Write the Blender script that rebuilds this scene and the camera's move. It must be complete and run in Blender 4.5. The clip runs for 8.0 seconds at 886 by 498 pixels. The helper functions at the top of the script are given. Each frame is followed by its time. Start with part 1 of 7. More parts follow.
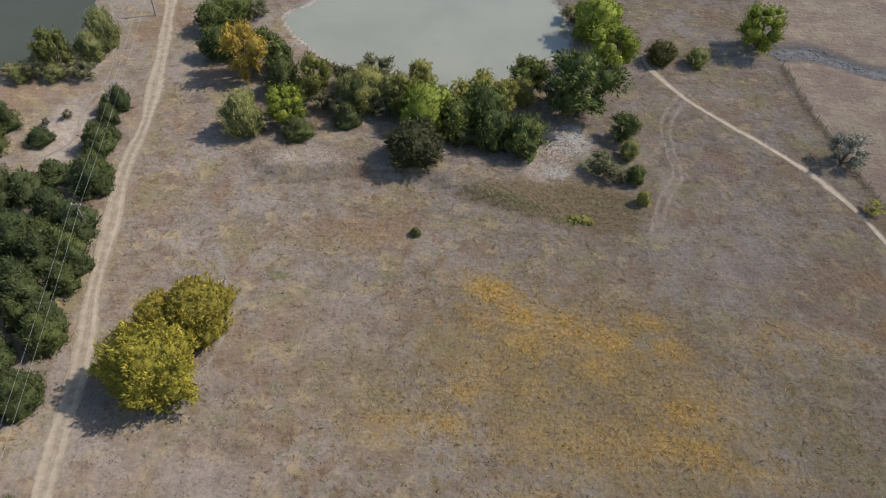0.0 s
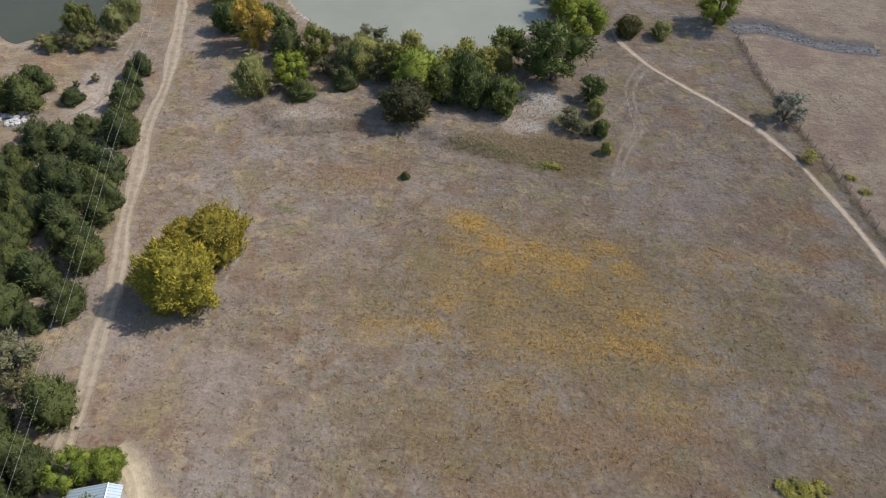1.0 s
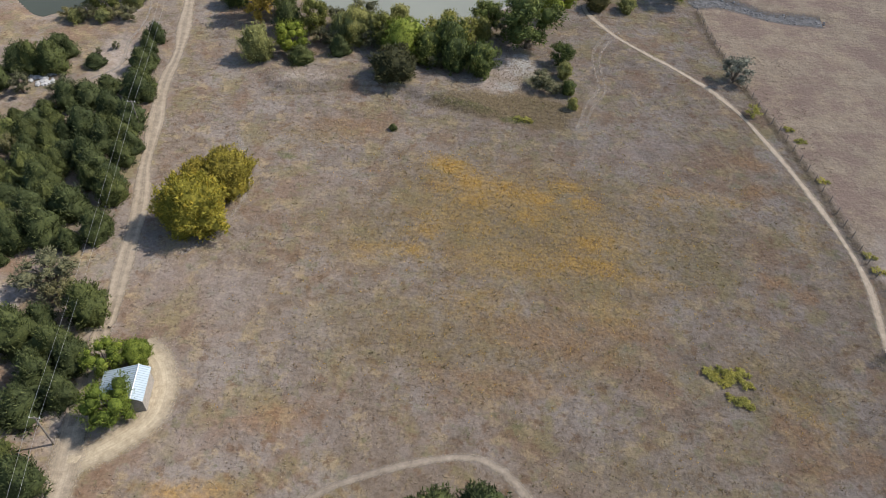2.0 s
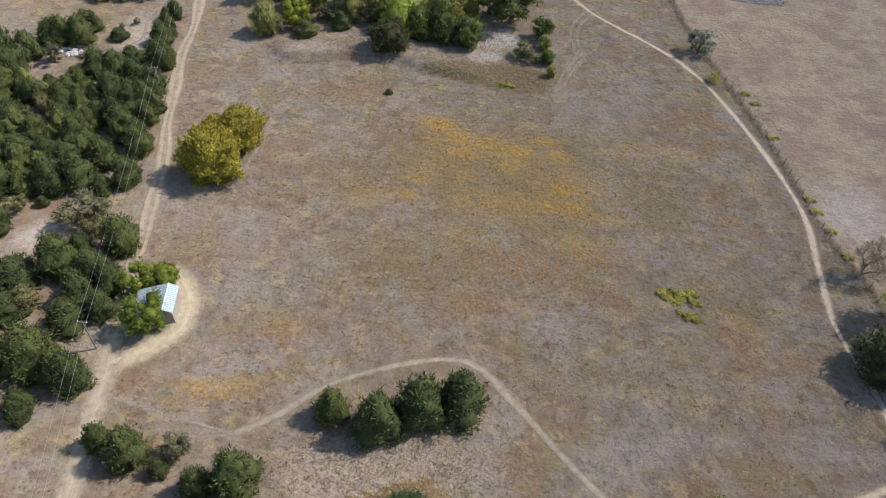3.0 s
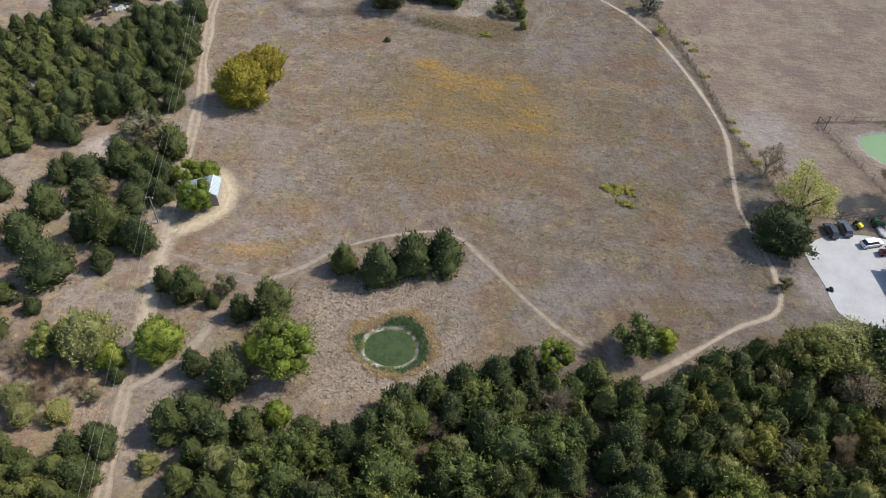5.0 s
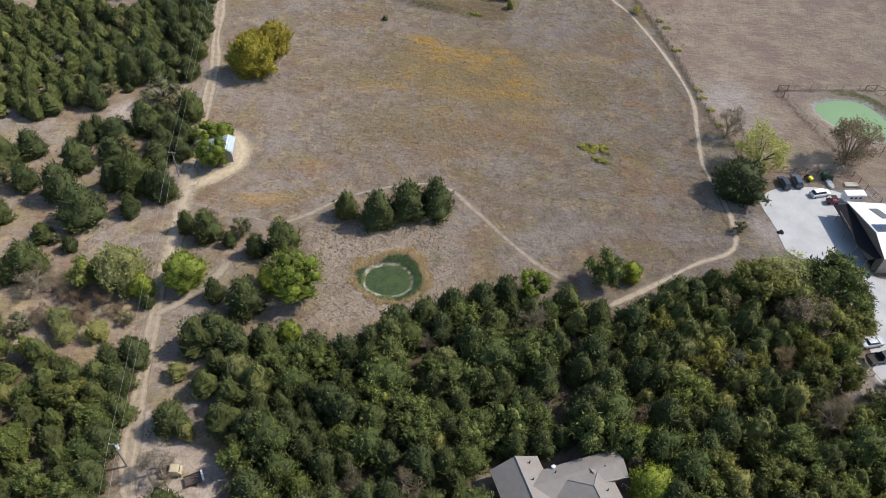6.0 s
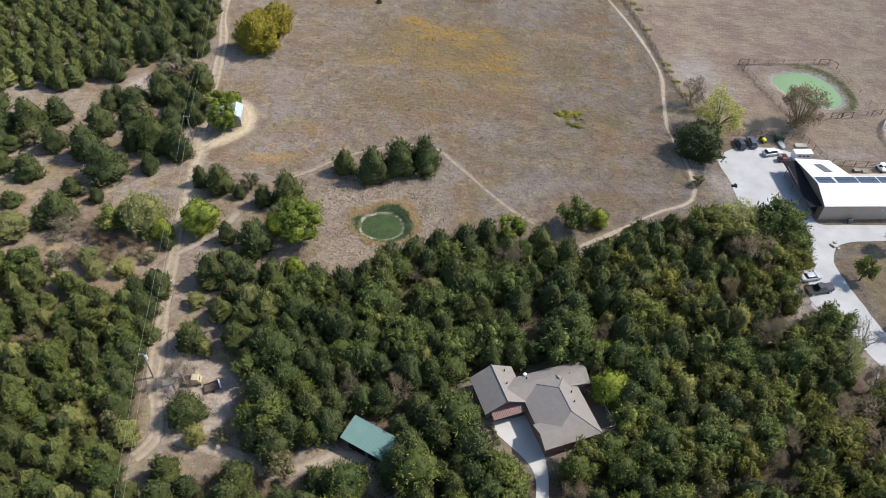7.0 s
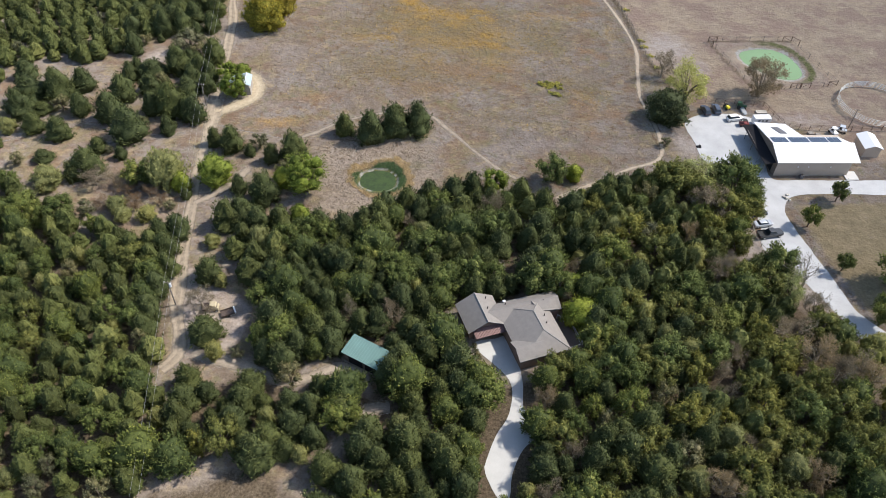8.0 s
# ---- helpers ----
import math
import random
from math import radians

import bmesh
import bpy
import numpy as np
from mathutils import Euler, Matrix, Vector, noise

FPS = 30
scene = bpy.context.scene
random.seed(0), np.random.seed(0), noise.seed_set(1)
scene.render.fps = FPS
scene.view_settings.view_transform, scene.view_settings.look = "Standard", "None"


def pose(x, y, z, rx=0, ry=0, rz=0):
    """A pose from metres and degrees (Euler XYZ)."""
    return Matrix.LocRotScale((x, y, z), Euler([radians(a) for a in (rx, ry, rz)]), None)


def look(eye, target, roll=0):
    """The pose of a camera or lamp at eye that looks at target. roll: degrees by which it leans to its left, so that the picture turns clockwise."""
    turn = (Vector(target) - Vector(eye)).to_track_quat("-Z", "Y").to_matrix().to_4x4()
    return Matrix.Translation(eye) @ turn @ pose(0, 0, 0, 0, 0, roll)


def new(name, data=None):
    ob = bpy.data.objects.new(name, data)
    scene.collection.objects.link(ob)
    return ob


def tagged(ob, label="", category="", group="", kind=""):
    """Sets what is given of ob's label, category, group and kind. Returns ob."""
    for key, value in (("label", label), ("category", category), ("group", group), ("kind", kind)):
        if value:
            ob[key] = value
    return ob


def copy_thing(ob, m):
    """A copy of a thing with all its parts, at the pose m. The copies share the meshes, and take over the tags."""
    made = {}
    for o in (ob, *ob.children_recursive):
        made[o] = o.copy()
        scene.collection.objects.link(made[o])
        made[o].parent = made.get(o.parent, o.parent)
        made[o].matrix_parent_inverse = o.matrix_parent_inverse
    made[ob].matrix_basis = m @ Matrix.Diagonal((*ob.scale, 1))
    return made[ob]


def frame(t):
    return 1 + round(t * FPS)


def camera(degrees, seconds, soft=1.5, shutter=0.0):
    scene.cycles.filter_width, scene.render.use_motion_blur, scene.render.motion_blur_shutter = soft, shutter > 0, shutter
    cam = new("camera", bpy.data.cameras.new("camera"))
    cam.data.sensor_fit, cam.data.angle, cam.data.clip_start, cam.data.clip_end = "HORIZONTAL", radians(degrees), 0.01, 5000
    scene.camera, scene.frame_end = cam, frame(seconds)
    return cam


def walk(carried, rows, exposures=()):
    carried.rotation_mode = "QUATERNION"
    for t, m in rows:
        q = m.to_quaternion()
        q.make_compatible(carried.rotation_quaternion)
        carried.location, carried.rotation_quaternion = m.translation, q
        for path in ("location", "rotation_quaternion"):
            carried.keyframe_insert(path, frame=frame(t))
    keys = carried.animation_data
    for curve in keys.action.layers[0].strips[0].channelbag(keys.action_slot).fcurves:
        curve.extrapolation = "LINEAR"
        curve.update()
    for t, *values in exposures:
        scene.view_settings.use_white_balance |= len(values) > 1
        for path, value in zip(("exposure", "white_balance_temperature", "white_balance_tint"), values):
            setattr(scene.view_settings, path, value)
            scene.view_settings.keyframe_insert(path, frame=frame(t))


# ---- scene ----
# Rural place from the air: a dry meadow with farm tracks, ponds, cedar woods, a house and a metal barn.
cam = camera(62.0, 8.0, soft=0.8)
PATH = [
    (0, (0.00, 0.00, 72.83), (-4.72, 67.50, -0.80), 1.66),
    (0.5, (1.47, -7.99, 74.63), (-3.20, 59.75, 1.22), 1.67),
    (1, (3.33, -16.41, 76.48), (-1.28, 51.54, 3.26), 1.68),
    (1.5, (5.51, -25.03, 78.25), (0.93, 43.09, 5.18), 1.71),
    (1.7, (6.38, -28.47, 78.98), (1.82, 39.70, 5.96), 1.71),
    (2.8, (10.04, -46.96, 83.34), (5.54, 21.34, 10.44), 1.62),
    (3, (10.57, -50.18, 84.14), (6.09, 18.15, 11.26), 1.65),
    (3.5, (11.90, -58.28, 86.07), (7.52, 10.08, 13.21), 1.74),
    (4, (12.87, -66.30, 88.01), (8.61, 2.12, 15.19), 1.87),
    (4.5, (13.78, -74.37, 89.94), (9.65, -5.91, 17.17), 1.95),
    (4.7, (14.20, -77.62, 90.75), (10.12, -9.13, 18.01), 1.98),
    (5.8, (16.69, -96.23, 94.84), (12.91, -27.56, 22.24), 2.02),
    (6, (17.23, -99.70, 95.65), (13.50, -30.97, 23.11), 2.02),
    (6.5, (18.69, -108.43, 97.60), (15.11, -39.54, 25.20), 2.03),
    (7, (20.44, -117.46, 99.56), (17.00, -48.41, 27.31), 2.01),
    (7.5, (22.00, -126.48, 101.49), (18.57, -57.33, 29.33), 1.99),
    (8, (23.71, -135.57, 103.43), (20.26, -66.36, 31.33), 2.01),
]
walk(cam, [(t, look(eye, target, roll)) for t, eye, target, roll in PATH],
     [(0.0, 0.0), (1.6, 0.03), (3.2, 0.20), (5.0, 0.16), (6.5, 0.23), (8.0, 0.40)])

# ---- world, sun, exposure ----
SUN_AZ, SUN_EL = 18.0, 47.0          # bearing from +x towards +y, and height, in degrees
world = bpy.data.worlds.new("sky")
scene.world = world
world.use_nodes = True
wn = world.node_tree
sky = wn.nodes.new("ShaderNodeTexSky")
sky.sky_type = "NISHITA"
sky.sun_disc = False
sky.sun_elevation = radians(SUN_EL)
sky.sun_rotation = radians(90 - SUN_AZ)
wn.links.new(sky.outputs[0], wn.nodes["Background"].inputs[0])
wn.nodes["Background"].inputs[1].default_value = 0.165
sun = new("sun", bpy.data.lights.new("sun", "SUN"))
sun.data.energy, sun.data.angle, sun.data.color = 4.6, radians(0.6), (1.0, 0.93, 0.845)
sun_from = Vector((math.cos(radians(SUN_EL)) * math.cos(radians(SUN_AZ)), math.cos(radians(SUN_EL)) * math.sin(radians(SUN_AZ)), math.sin(radians(SUN_EL))))
sun.matrix_world = look(sun_from * 300, (0, 0, 0))

# ---- materials ----
def nodes_of(name):
    m = bpy.data.materials.new(name)
    m.use_nodes = True
    nt = m.node_tree
    return m, nt, nt.nodes["Principled BSDF"]


def add(nt, kind, **values):
    n = nt.nodes.new(kind)
    for key, value in values.items():
        if key in n.inputs:
            n.inputs[key].default_value = value
    return n


def noise_node(nt, scale, detail=4.0, rough=0.6, coord="Object", stretch=None):
    tc = nt.nodes.new("ShaderNodeTexCoord")
    n = add(nt, "ShaderNodeTexNoise", Scale=scale, Detail=detail, Roughness=rough)
    if stretch:
        mp = nt.nodes.new("ShaderNodeMapping")
        mp.inputs["Scale"].default_value = stretch
        nt.links.new(tc.outputs[coord], mp.inputs["Vector"])
        nt.links.new(mp.outputs[0], n.inputs["Vector"])
    else:
        nt.links.new(tc.outputs[coord], n.inputs["Vector"])
    return n


def ramp(nt, source, stops):
    r = nt.nodes.new("ShaderNodeValToRGB")
    e = r.color_ramp.elements
    while len(e) < len(stops):
        e.new(0.5)
    for el, (p, c) in zip(e, stops):
        el.position = p
        el.color = (*c, 1) if len(c) == 3 else c
    nt.links.new(source, r.inputs[0])
    return r.outputs[0]


def mix(nt, fac, a, b, mode="MIX"):
    n = nt.nodes.new("ShaderNodeMix")
    n.data_type, n.blend_type = "RGBA", mode
    for sock, value in ((n.inputs[0], fac), (n.inputs[6], a), (n.inputs[7], b)):
        if isinstance(value, (int, float)):
            sock.default_value = value
        elif isinstance(value, tuple):
            sock.default_value = (*value, 1)
        else:
            nt.links.new(value, sock)
    return n.outputs[2]


def math_node(nt, op, a, b=None, clamp=False):
    n = nt.nodes.new("ShaderNodeMath")
    n.operation, n.use_clamp = op, clamp
    for sock, value in zip(n.inputs, (a, b)):
        if value is None:
            continue
        if isinstance(value, (int, float)):
            sock.default_value = value
        else:
            nt.links.new(value, sock)
    return n.outputs[0]


def bump(nt, bsdf, height, strength=0.5, distance=0.1):
    b = add(nt, "ShaderNodeBump", Strength=strength, Distance=distance)
    nt.links.new(height, b.inputs["Height"])
    nt.links.new(b.outputs[0], bsdf.inputs["Normal"])


def plain(name, color, rough=0.7, metal=0.0, vary=0.15, scale=2.0, fine=25.0, relief=0.15):
    """A surface with grain and stains at two scales."""
    m, nt, b = nodes_of(name)
    big, small = noise_node(nt, scale), noise_node(nt, fine)
    lo, hi = tuple(c * (1 - vary) for c in color), tuple(min(1, c * (1 + vary)) for c in color)
    col = ramp(nt, big.outputs[0], [(0.3, lo), (0.7, hi)])
    col = mix(nt, 0.35, col, ramp(nt, small.outputs[0], [(0.3, lo), (0.75, hi)]))
    nt.links.new(col, b.inputs["Base Color"])
    b.inputs["Roughness"].default_value, b.inputs["Metallic"].default_value = rough, metal
    bump(nt, b, small.outputs[0], relief, 0.02)
    return m


def foliage(name, dark, light, tint, trans=0.25):
    """Leaves: each tree has a tone of its own, and so has each spray."""
    m, nt, b = nodes_of(name)
    geo, info = nt.nodes.new("ShaderNodeNewGeometry"), nt.nodes.new("ShaderNodeObjectInfo")
    col = ramp(nt, geo.outputs["Random Per Island"], [(0.0, dark), (0.35, tuple(0.4 * a + 0.6 * b for a, b in zip(dark, light))), (0.8, light), (1.0, tint)])
    own = ramp(nt, info.outputs["Random"], [(0.0, (0.74, 0.77, 0.80)), (0.35, (0.94, 0.95, 1.0)), (0.7, (1.06, 1.03, 0.98)), (1.0, (1.24, 1.16, 1.0))])
    col = mix(nt, 1.0, col, own, "MULTIPLY")
    n = noise_node(nt, 1.1)
    col = mix(nt, 1.0, col, ramp(nt, n.outputs[0], [(0.3, (0.80, 0.82, 0.80)), (0.7, (1.18, 1.15, 1.02))]), "MULTIPLY")
    leaf = noise_node(nt, 11.0, 3, 0.7)
    col = mix(nt, 1.0, col, ramp(nt, leaf.outputs[0], [(0.32, (0.58, 0.60, 0.58)), (0.5, (1.0, 1.0, 1.0)), (0.68, (1.42, 1.38, 1.22))]), "MULTIPLY")
    nt.links.new(col, b.inputs["Base Color"])
    bump(nt, b, leaf.outputs[0], 0.8, 0.12)
    b.inputs["Roughness"].default_value = 0.75
    b.inputs["Specular IOR Level"].default_value = 0.2
    tr = nt.nodes.new("ShaderNodeBsdfTranslucent")
    nt.links.new(col, tr.inputs[0])
    mx = nt.nodes.new("ShaderNodeMixShader")
    mx.inputs[0].default_value = trans
    nt.links.new(b.outputs[0], mx.inputs[1])
    nt.links.new(tr.outputs[0], mx.inputs[2])
    nt.links.new(mx.outputs[0], nt.nodes["Material Output"].inputs[0])
    return m


def tuft_material(name, stops):
    m, nt, b = nodes_of(name)
    geo = nt.nodes.new("ShaderNodeNewGeometry")
    col = ramp(nt, geo.outputs["Random Per Island"], stops)
    nt.links.new(col, b.inputs["Base Color"])
    b.inputs["Roughness"].default_value = 0.9
    b.inputs["Specular IOR Level"].default_value = 0.1
    tr = nt.nodes.new("ShaderNodeBsdfTranslucent")
    nt.links.new(col, tr.inputs[0])
    mx = nt.nodes.new("ShaderNodeMixShader")
    mx.inputs[0].default_value = 0.5
    nt.links.new(b.outputs[0], mx.inputs[1])
    nt.links.new(tr.outputs[0], mx.inputs[2])
    nt.links.new(mx.outputs[0], nt.nodes["Material Output"].inputs[0])
    return m


def ground_material():
    """Dry meadow; zone attributes tell where gold grass, green growth, pale pasture, woodland litter with painted bank
    shade, lawn, bare soil and mud lie.
    """
    m, nt, b = nodes_of("dry_meadow")
    def zone(name, edge=0.35, grain=None):
        a = nt.nodes.new("ShaderNodeAttribute")
        a.attribute_name = name
        n = noise_node(nt, 0.55, 6, 0.7)
        v = math_node(nt, "ADD", a.outputs["Fac"], math_node(nt, "MULTIPLY", math_node(nt, "SUBTRACT", n.outputs[0], 0.5), 1.5))
        # only where the zone itself is present
        v = math_node(nt, "MULTIPLY", v, math_node(nt, "MULTIPLY", a.outputs["Fac"], 2.5, True))
        return ramp(nt, v, [(0.5 - edge, (0, 0, 0)), (0.5 + edge, (1, 1, 1))])
    broad = noise_node(nt, 0.045, 5, 0.6)
    mid = noise_node(nt, 0.35, 6, 0.7)
    fine = noise_node(nt, 2.3, 6, 0.78)
    mid_relief = noise_node(nt, 1.15, 5, 0.62)
    rows = noise_node(nt, 1.0, 4, 0.6, stretch=(0.10, 1.1, 1.0))
    streak = noise_node(nt, 1.0, 5, 0.7, stretch=(2.6, 0.7, 1.0))
    col = ramp(nt, mid.outputs[0], [(0.32, (0.140, 0.105, 0.075)), (0.46, (0.205, 0.162, 0.126)), (0.58, (0.245, 0.198, 0.160)), (0.72, (0.29, 0.235, 0.175))])
    col = mix(nt, ramp(nt, broad.outputs[0], [(0.44, (0, 0, 0)), (0.54, (0.9, 0.9, 0.9))]), col, ramp(nt, mid.outputs[0], [(0.34, (0.165, 0.136, 0.113)), (0.66, (0.28, 0.236, 0.204))]))
    # patches of other growth: rusty, olive, silver-grey, straw; small dark flecks paint tuft shadows
    for scale, lo, hi, most, tone in ((0.07, 0.49, 0.60, 0.7, (0.215, 0.140, 0.090)), (0.13, 0.51, 0.60, 0.7, (0.225, 0.188, 0.10)), (0.10, 0.52, 0.60, 0.75, (0.275, 0.238, 0.208)),
                                      (0.30, 0.53, 0.62, 0.65, (0.34, 0.265, 0.16)), (0.55, 0.55, 0.63, 0.65, (0.15, 0.092, 0.058)), (0.4, 0.56, 0.64, 0.55, (0.15, 0.145, 0.075)), (0.9, 0.57, 0.67, 0.5, (0.115, 0.088, 0.062)), (1.3, 0.60, 0.70, 0.4, (0.37, 0.30, 0.225))):
        patch = noise_node(nt, scale, 6, 0.68)
        col = mix(nt, ramp(nt, patch.outputs[0], [(lo, (0, 0, 0)), (hi, (most, most, most))]), col, tone)
    pale = ramp(nt, mid.outputs[0], [(0.3, (0.27, 0.207, 0.150)), (0.52, (0.345, 0.272, 0.20)), (0.75, (0.43, 0.345, 0.25))])
    blot = noise_node(nt, 0.11, 6, 0.7)
    pale = mix(nt, ramp(nt, blot.outputs[0], [(0.46, (0, 0, 0)), (0.56, (0.9, 0.9, 0.9))]), pale, (0.27, 0.195, 0.155))
    blot2 = noise_node(nt, 0.19, 6, 0.7)
    pale = mix(nt, ramp(nt, blot2.outputs[0], [(0.50, (0, 0, 0)), (0.64, (0.6, 0.6, 0.6))]), pale, (0.40, 0.315, 0.215))
    col = mix(nt, zone("pale", 0.3), col, pale)
    gold = ramp(nt, fine.outputs[0], [(0.35, (0.25, 0.160, 0.066)), (0.55, (0.40, 0.258, 0.080)), (0.72, (0.50, 0.345, 0.115))])
    weeds = ramp(nt, fine.outputs[0], [(0.3, (0.10, 0.075, 0.045)), (0.5, (0.19, 0.145, 0.075)), (0.62, (0.235, 0.175, 0.08)), (0.75, (0.33, 0.235, 0.09))])
    col = mix(nt, zone("silver", 0.5), col, ramp(nt, mid.outputs[0], [(0.34, (0.215, 0.18, 0.16)), (0.66, (0.315, 0.27, 0.24))]))
    col = mix(nt, zone("weedy", 0.55), col, weeds)
    col = mix(nt, zone("rust", 0.5), col, ramp(nt, fine.outputs[0], [(0.32, (0.165, 0.10, 0.062)), (0.52, (0.265, 0.165, 0.092)), (0.72, (0.34, 0.225, 0.125))]))
    col = mix(nt, zone("gold", 0.6), col, gold)
    col = mix(nt, zone("marsh", 0.4), col, ramp(nt, fine.outputs[0], [(0.32, (0.095, 0.070, 0.042)), (0.52, (0.165, 0.125, 0.074)), (0.72, (0.235, 0.185, 0.105))]))
    col = mix(nt, zone("lawn", 0.3), col, ramp(nt, mid.outputs[0], [(0.3, (0.20, 0.157, 0.095)), (0.52, (0.262, 0.21, 0.127)), (0.75, (0.34, 0.265, 0.17))]))
    col = mix(nt, zone("straw"), col, ramp(nt, fine.outputs[0], [(0.3, (0.24, 0.192, 0.155)), (0.5, (0.345, 0.285, 0.232)), (0.7, (0.46, 0.39, 0.315))]))
    col = mix(nt, zone("green"), col, ramp(nt, fine.outputs[0], [(0.35, (0.075, 0.085, 0.035)), (0.7, (0.19, 0.19, 0.075))]))
    col = mix(nt, zone("litter_shade"), col, ramp(nt, fine.outputs[0], [(0.35, (0.075, 0.055, 0.035)), (0.65, (0.16, 0.125, 0.085))]))
    col = mix(nt, zone("bare"), col, ramp(nt, mid.outputs[0], [(0.3, (0.36, 0.305, 0.265)), (0.7, (0.49, 0.43, 0.385))]))
    col = mix(nt, zone("mud", 0.25), col, ramp(nt, fine.outputs[0], [(0.35, (0.33, 0.31, 0.275)), (0.7, (0.48, 0.46, 0.42))]))
    col = mix(nt, 1.0, col, ramp(nt, fine.outputs[0], [(0.28, (0.70, 0.69, 0.68)), (0.42, (0.92, 0.92, 0.92)), (0.55, (1.04, 1.04, 1.03)), (0.72, (1.22, 1.20, 1.16))]), "MULTIPLY")
    col = mix(nt, 1.0, col, ramp(nt, streak.outputs[0], [(0.3, (0.92, 0.92, 0.92)), (0.7, (1.06, 1.06, 1.06))]), "MULTIPLY")
    col = mix(nt, 1.0, col, ramp(nt, rows.outputs[0], [(0.35, (0.95, 0.95, 0.95)), (0.65, (1.05, 1.05, 1.05))]), "MULTIPLY")
    nt.links.new(col, b.inputs["Base Color"])
    b.inputs["Roughness"].default_value = 0.95
    b.inputs["Specular IOR Level"].default_value = 0.1
    b.inputs["Diffuse Roughness"].default_value = 1.0
    bump(nt, b, mid_relief.outputs[0], 0.8, 0.35)
    return m


def track_material(name, soil_lo, soil_hi, ruts, grassy=0.0):
    """Worn soil: pale wheel tracks, frayed edges that give way to the grass below. UV.x runs across."""
    m, nt, b = nodes_of(name)
    uv = nt.nodes.new("ShaderNodeUVMap")
    sep = nt.nodes.new("ShaderNodeSeparateXYZ")
    nt.links.new(uv.outputs[0], sep.inputs[0])
    across = math_node(nt, "ABSOLUTE", math_node(nt, "SUBTRACT", math_node(nt, "MULTIPLY", sep.outputs[0], 2), 1))
    n, fine = noise_node(nt, 0.9, 6, 0.7), noise_node(nt, 4.0, 5, 0.7)
    streak = noise_node(nt, 1.0, 4, 0.7, "UV", (22.0, 0.05, 1.0))
    col = ramp(nt, n.outputs[0], [(0.3, soil_lo), (0.7, soil_hi)])
    col = mix(nt, 1.0, col, ramp(nt, streak.outputs[0], [(0.3, (0.8, 0.8, 0.8)), (0.7, (1.15, 1.15, 1.13))]), "MULTIPLY")
    col = mix(nt, 1.0, col, ramp(nt, fine.outputs[0], [(0.3, (0.84, 0.84, 0.84)), (0.7, (1.1, 1.1, 1.1))]), "MULTIPLY")
    nt.links.new(col, b.inputs["Base Color"])
    b.inputs["Roughness"].default_value = 0.95
    b.inputs["Specular IOR Level"].default_value = 0.1
    bump(nt, b, fine.outputs[0], 0.5, 0.06)
    # cover: wheel tracks bare, middle and edges thinning out
    if ruts:
        cover = ramp(nt, across, [(0.0, (0.66, 0.66, 0.66)), (0.15, (0.7, 0.7, 0.7)), (0.40, (1.0, 1.0, 1.0)), (0.58, (0.8, 0.8, 0.8)), (1.0, (0.0, 0.0, 0.0))])
    else:
        cover = ramp(nt, across, [(0.0, (1.0, 1.0, 1.0)), (0.35, (0.8, 0.8, 0.8)), (0.7, (0.35, 0.35, 0.35)), (1.0, (0.0, 0.0, 0.0))])
    fray = math_node(nt, "SUBTRACT", math_node(nt, "ADD", cover, math_node(nt, "MULTIPLY", math_node(nt, "SUBTRACT", n.outputs[0], 0.5), 0.8)), grassy)
    alpha = ramp(nt, fray, [(0.12, (0, 0, 0)), (0.5, (0.55, 0.55, 0.55)), (0.95, (0.95, 0.95, 0.95))])
    nt.links.new(alpha, b.inputs["Alpha"])
    return m


def water_material(name, color, scum=None, rough=0.12, spec=0.5):
    m, nt, b = nodes_of(name)
    n = noise_node(nt, 0.06, 4)
    col = ramp(nt, n.outputs[0], [(0.35, tuple(c * 0.93 for c in color)), (0.65, tuple(c * 1.06 for c in color))])
    if scum:
        k = noise_node(nt, 0.5, 6, 0.75)
        col = mix(nt, ramp(nt, k.outputs[0], [(0.44, (0, 0, 0)), (0.56, (1, 1, 1))]), col, scum)
    nt.links.new(col, b.inputs["Base Color"])
    b.inputs["Roughness"].default_value = rough
    b.inputs["Specular IOR Level"].default_value = spec
    ripple = noise_node(nt, 5.0, 3)
    bump(nt, b, ripple.outputs[0], 0.12, 0.03)
    return m


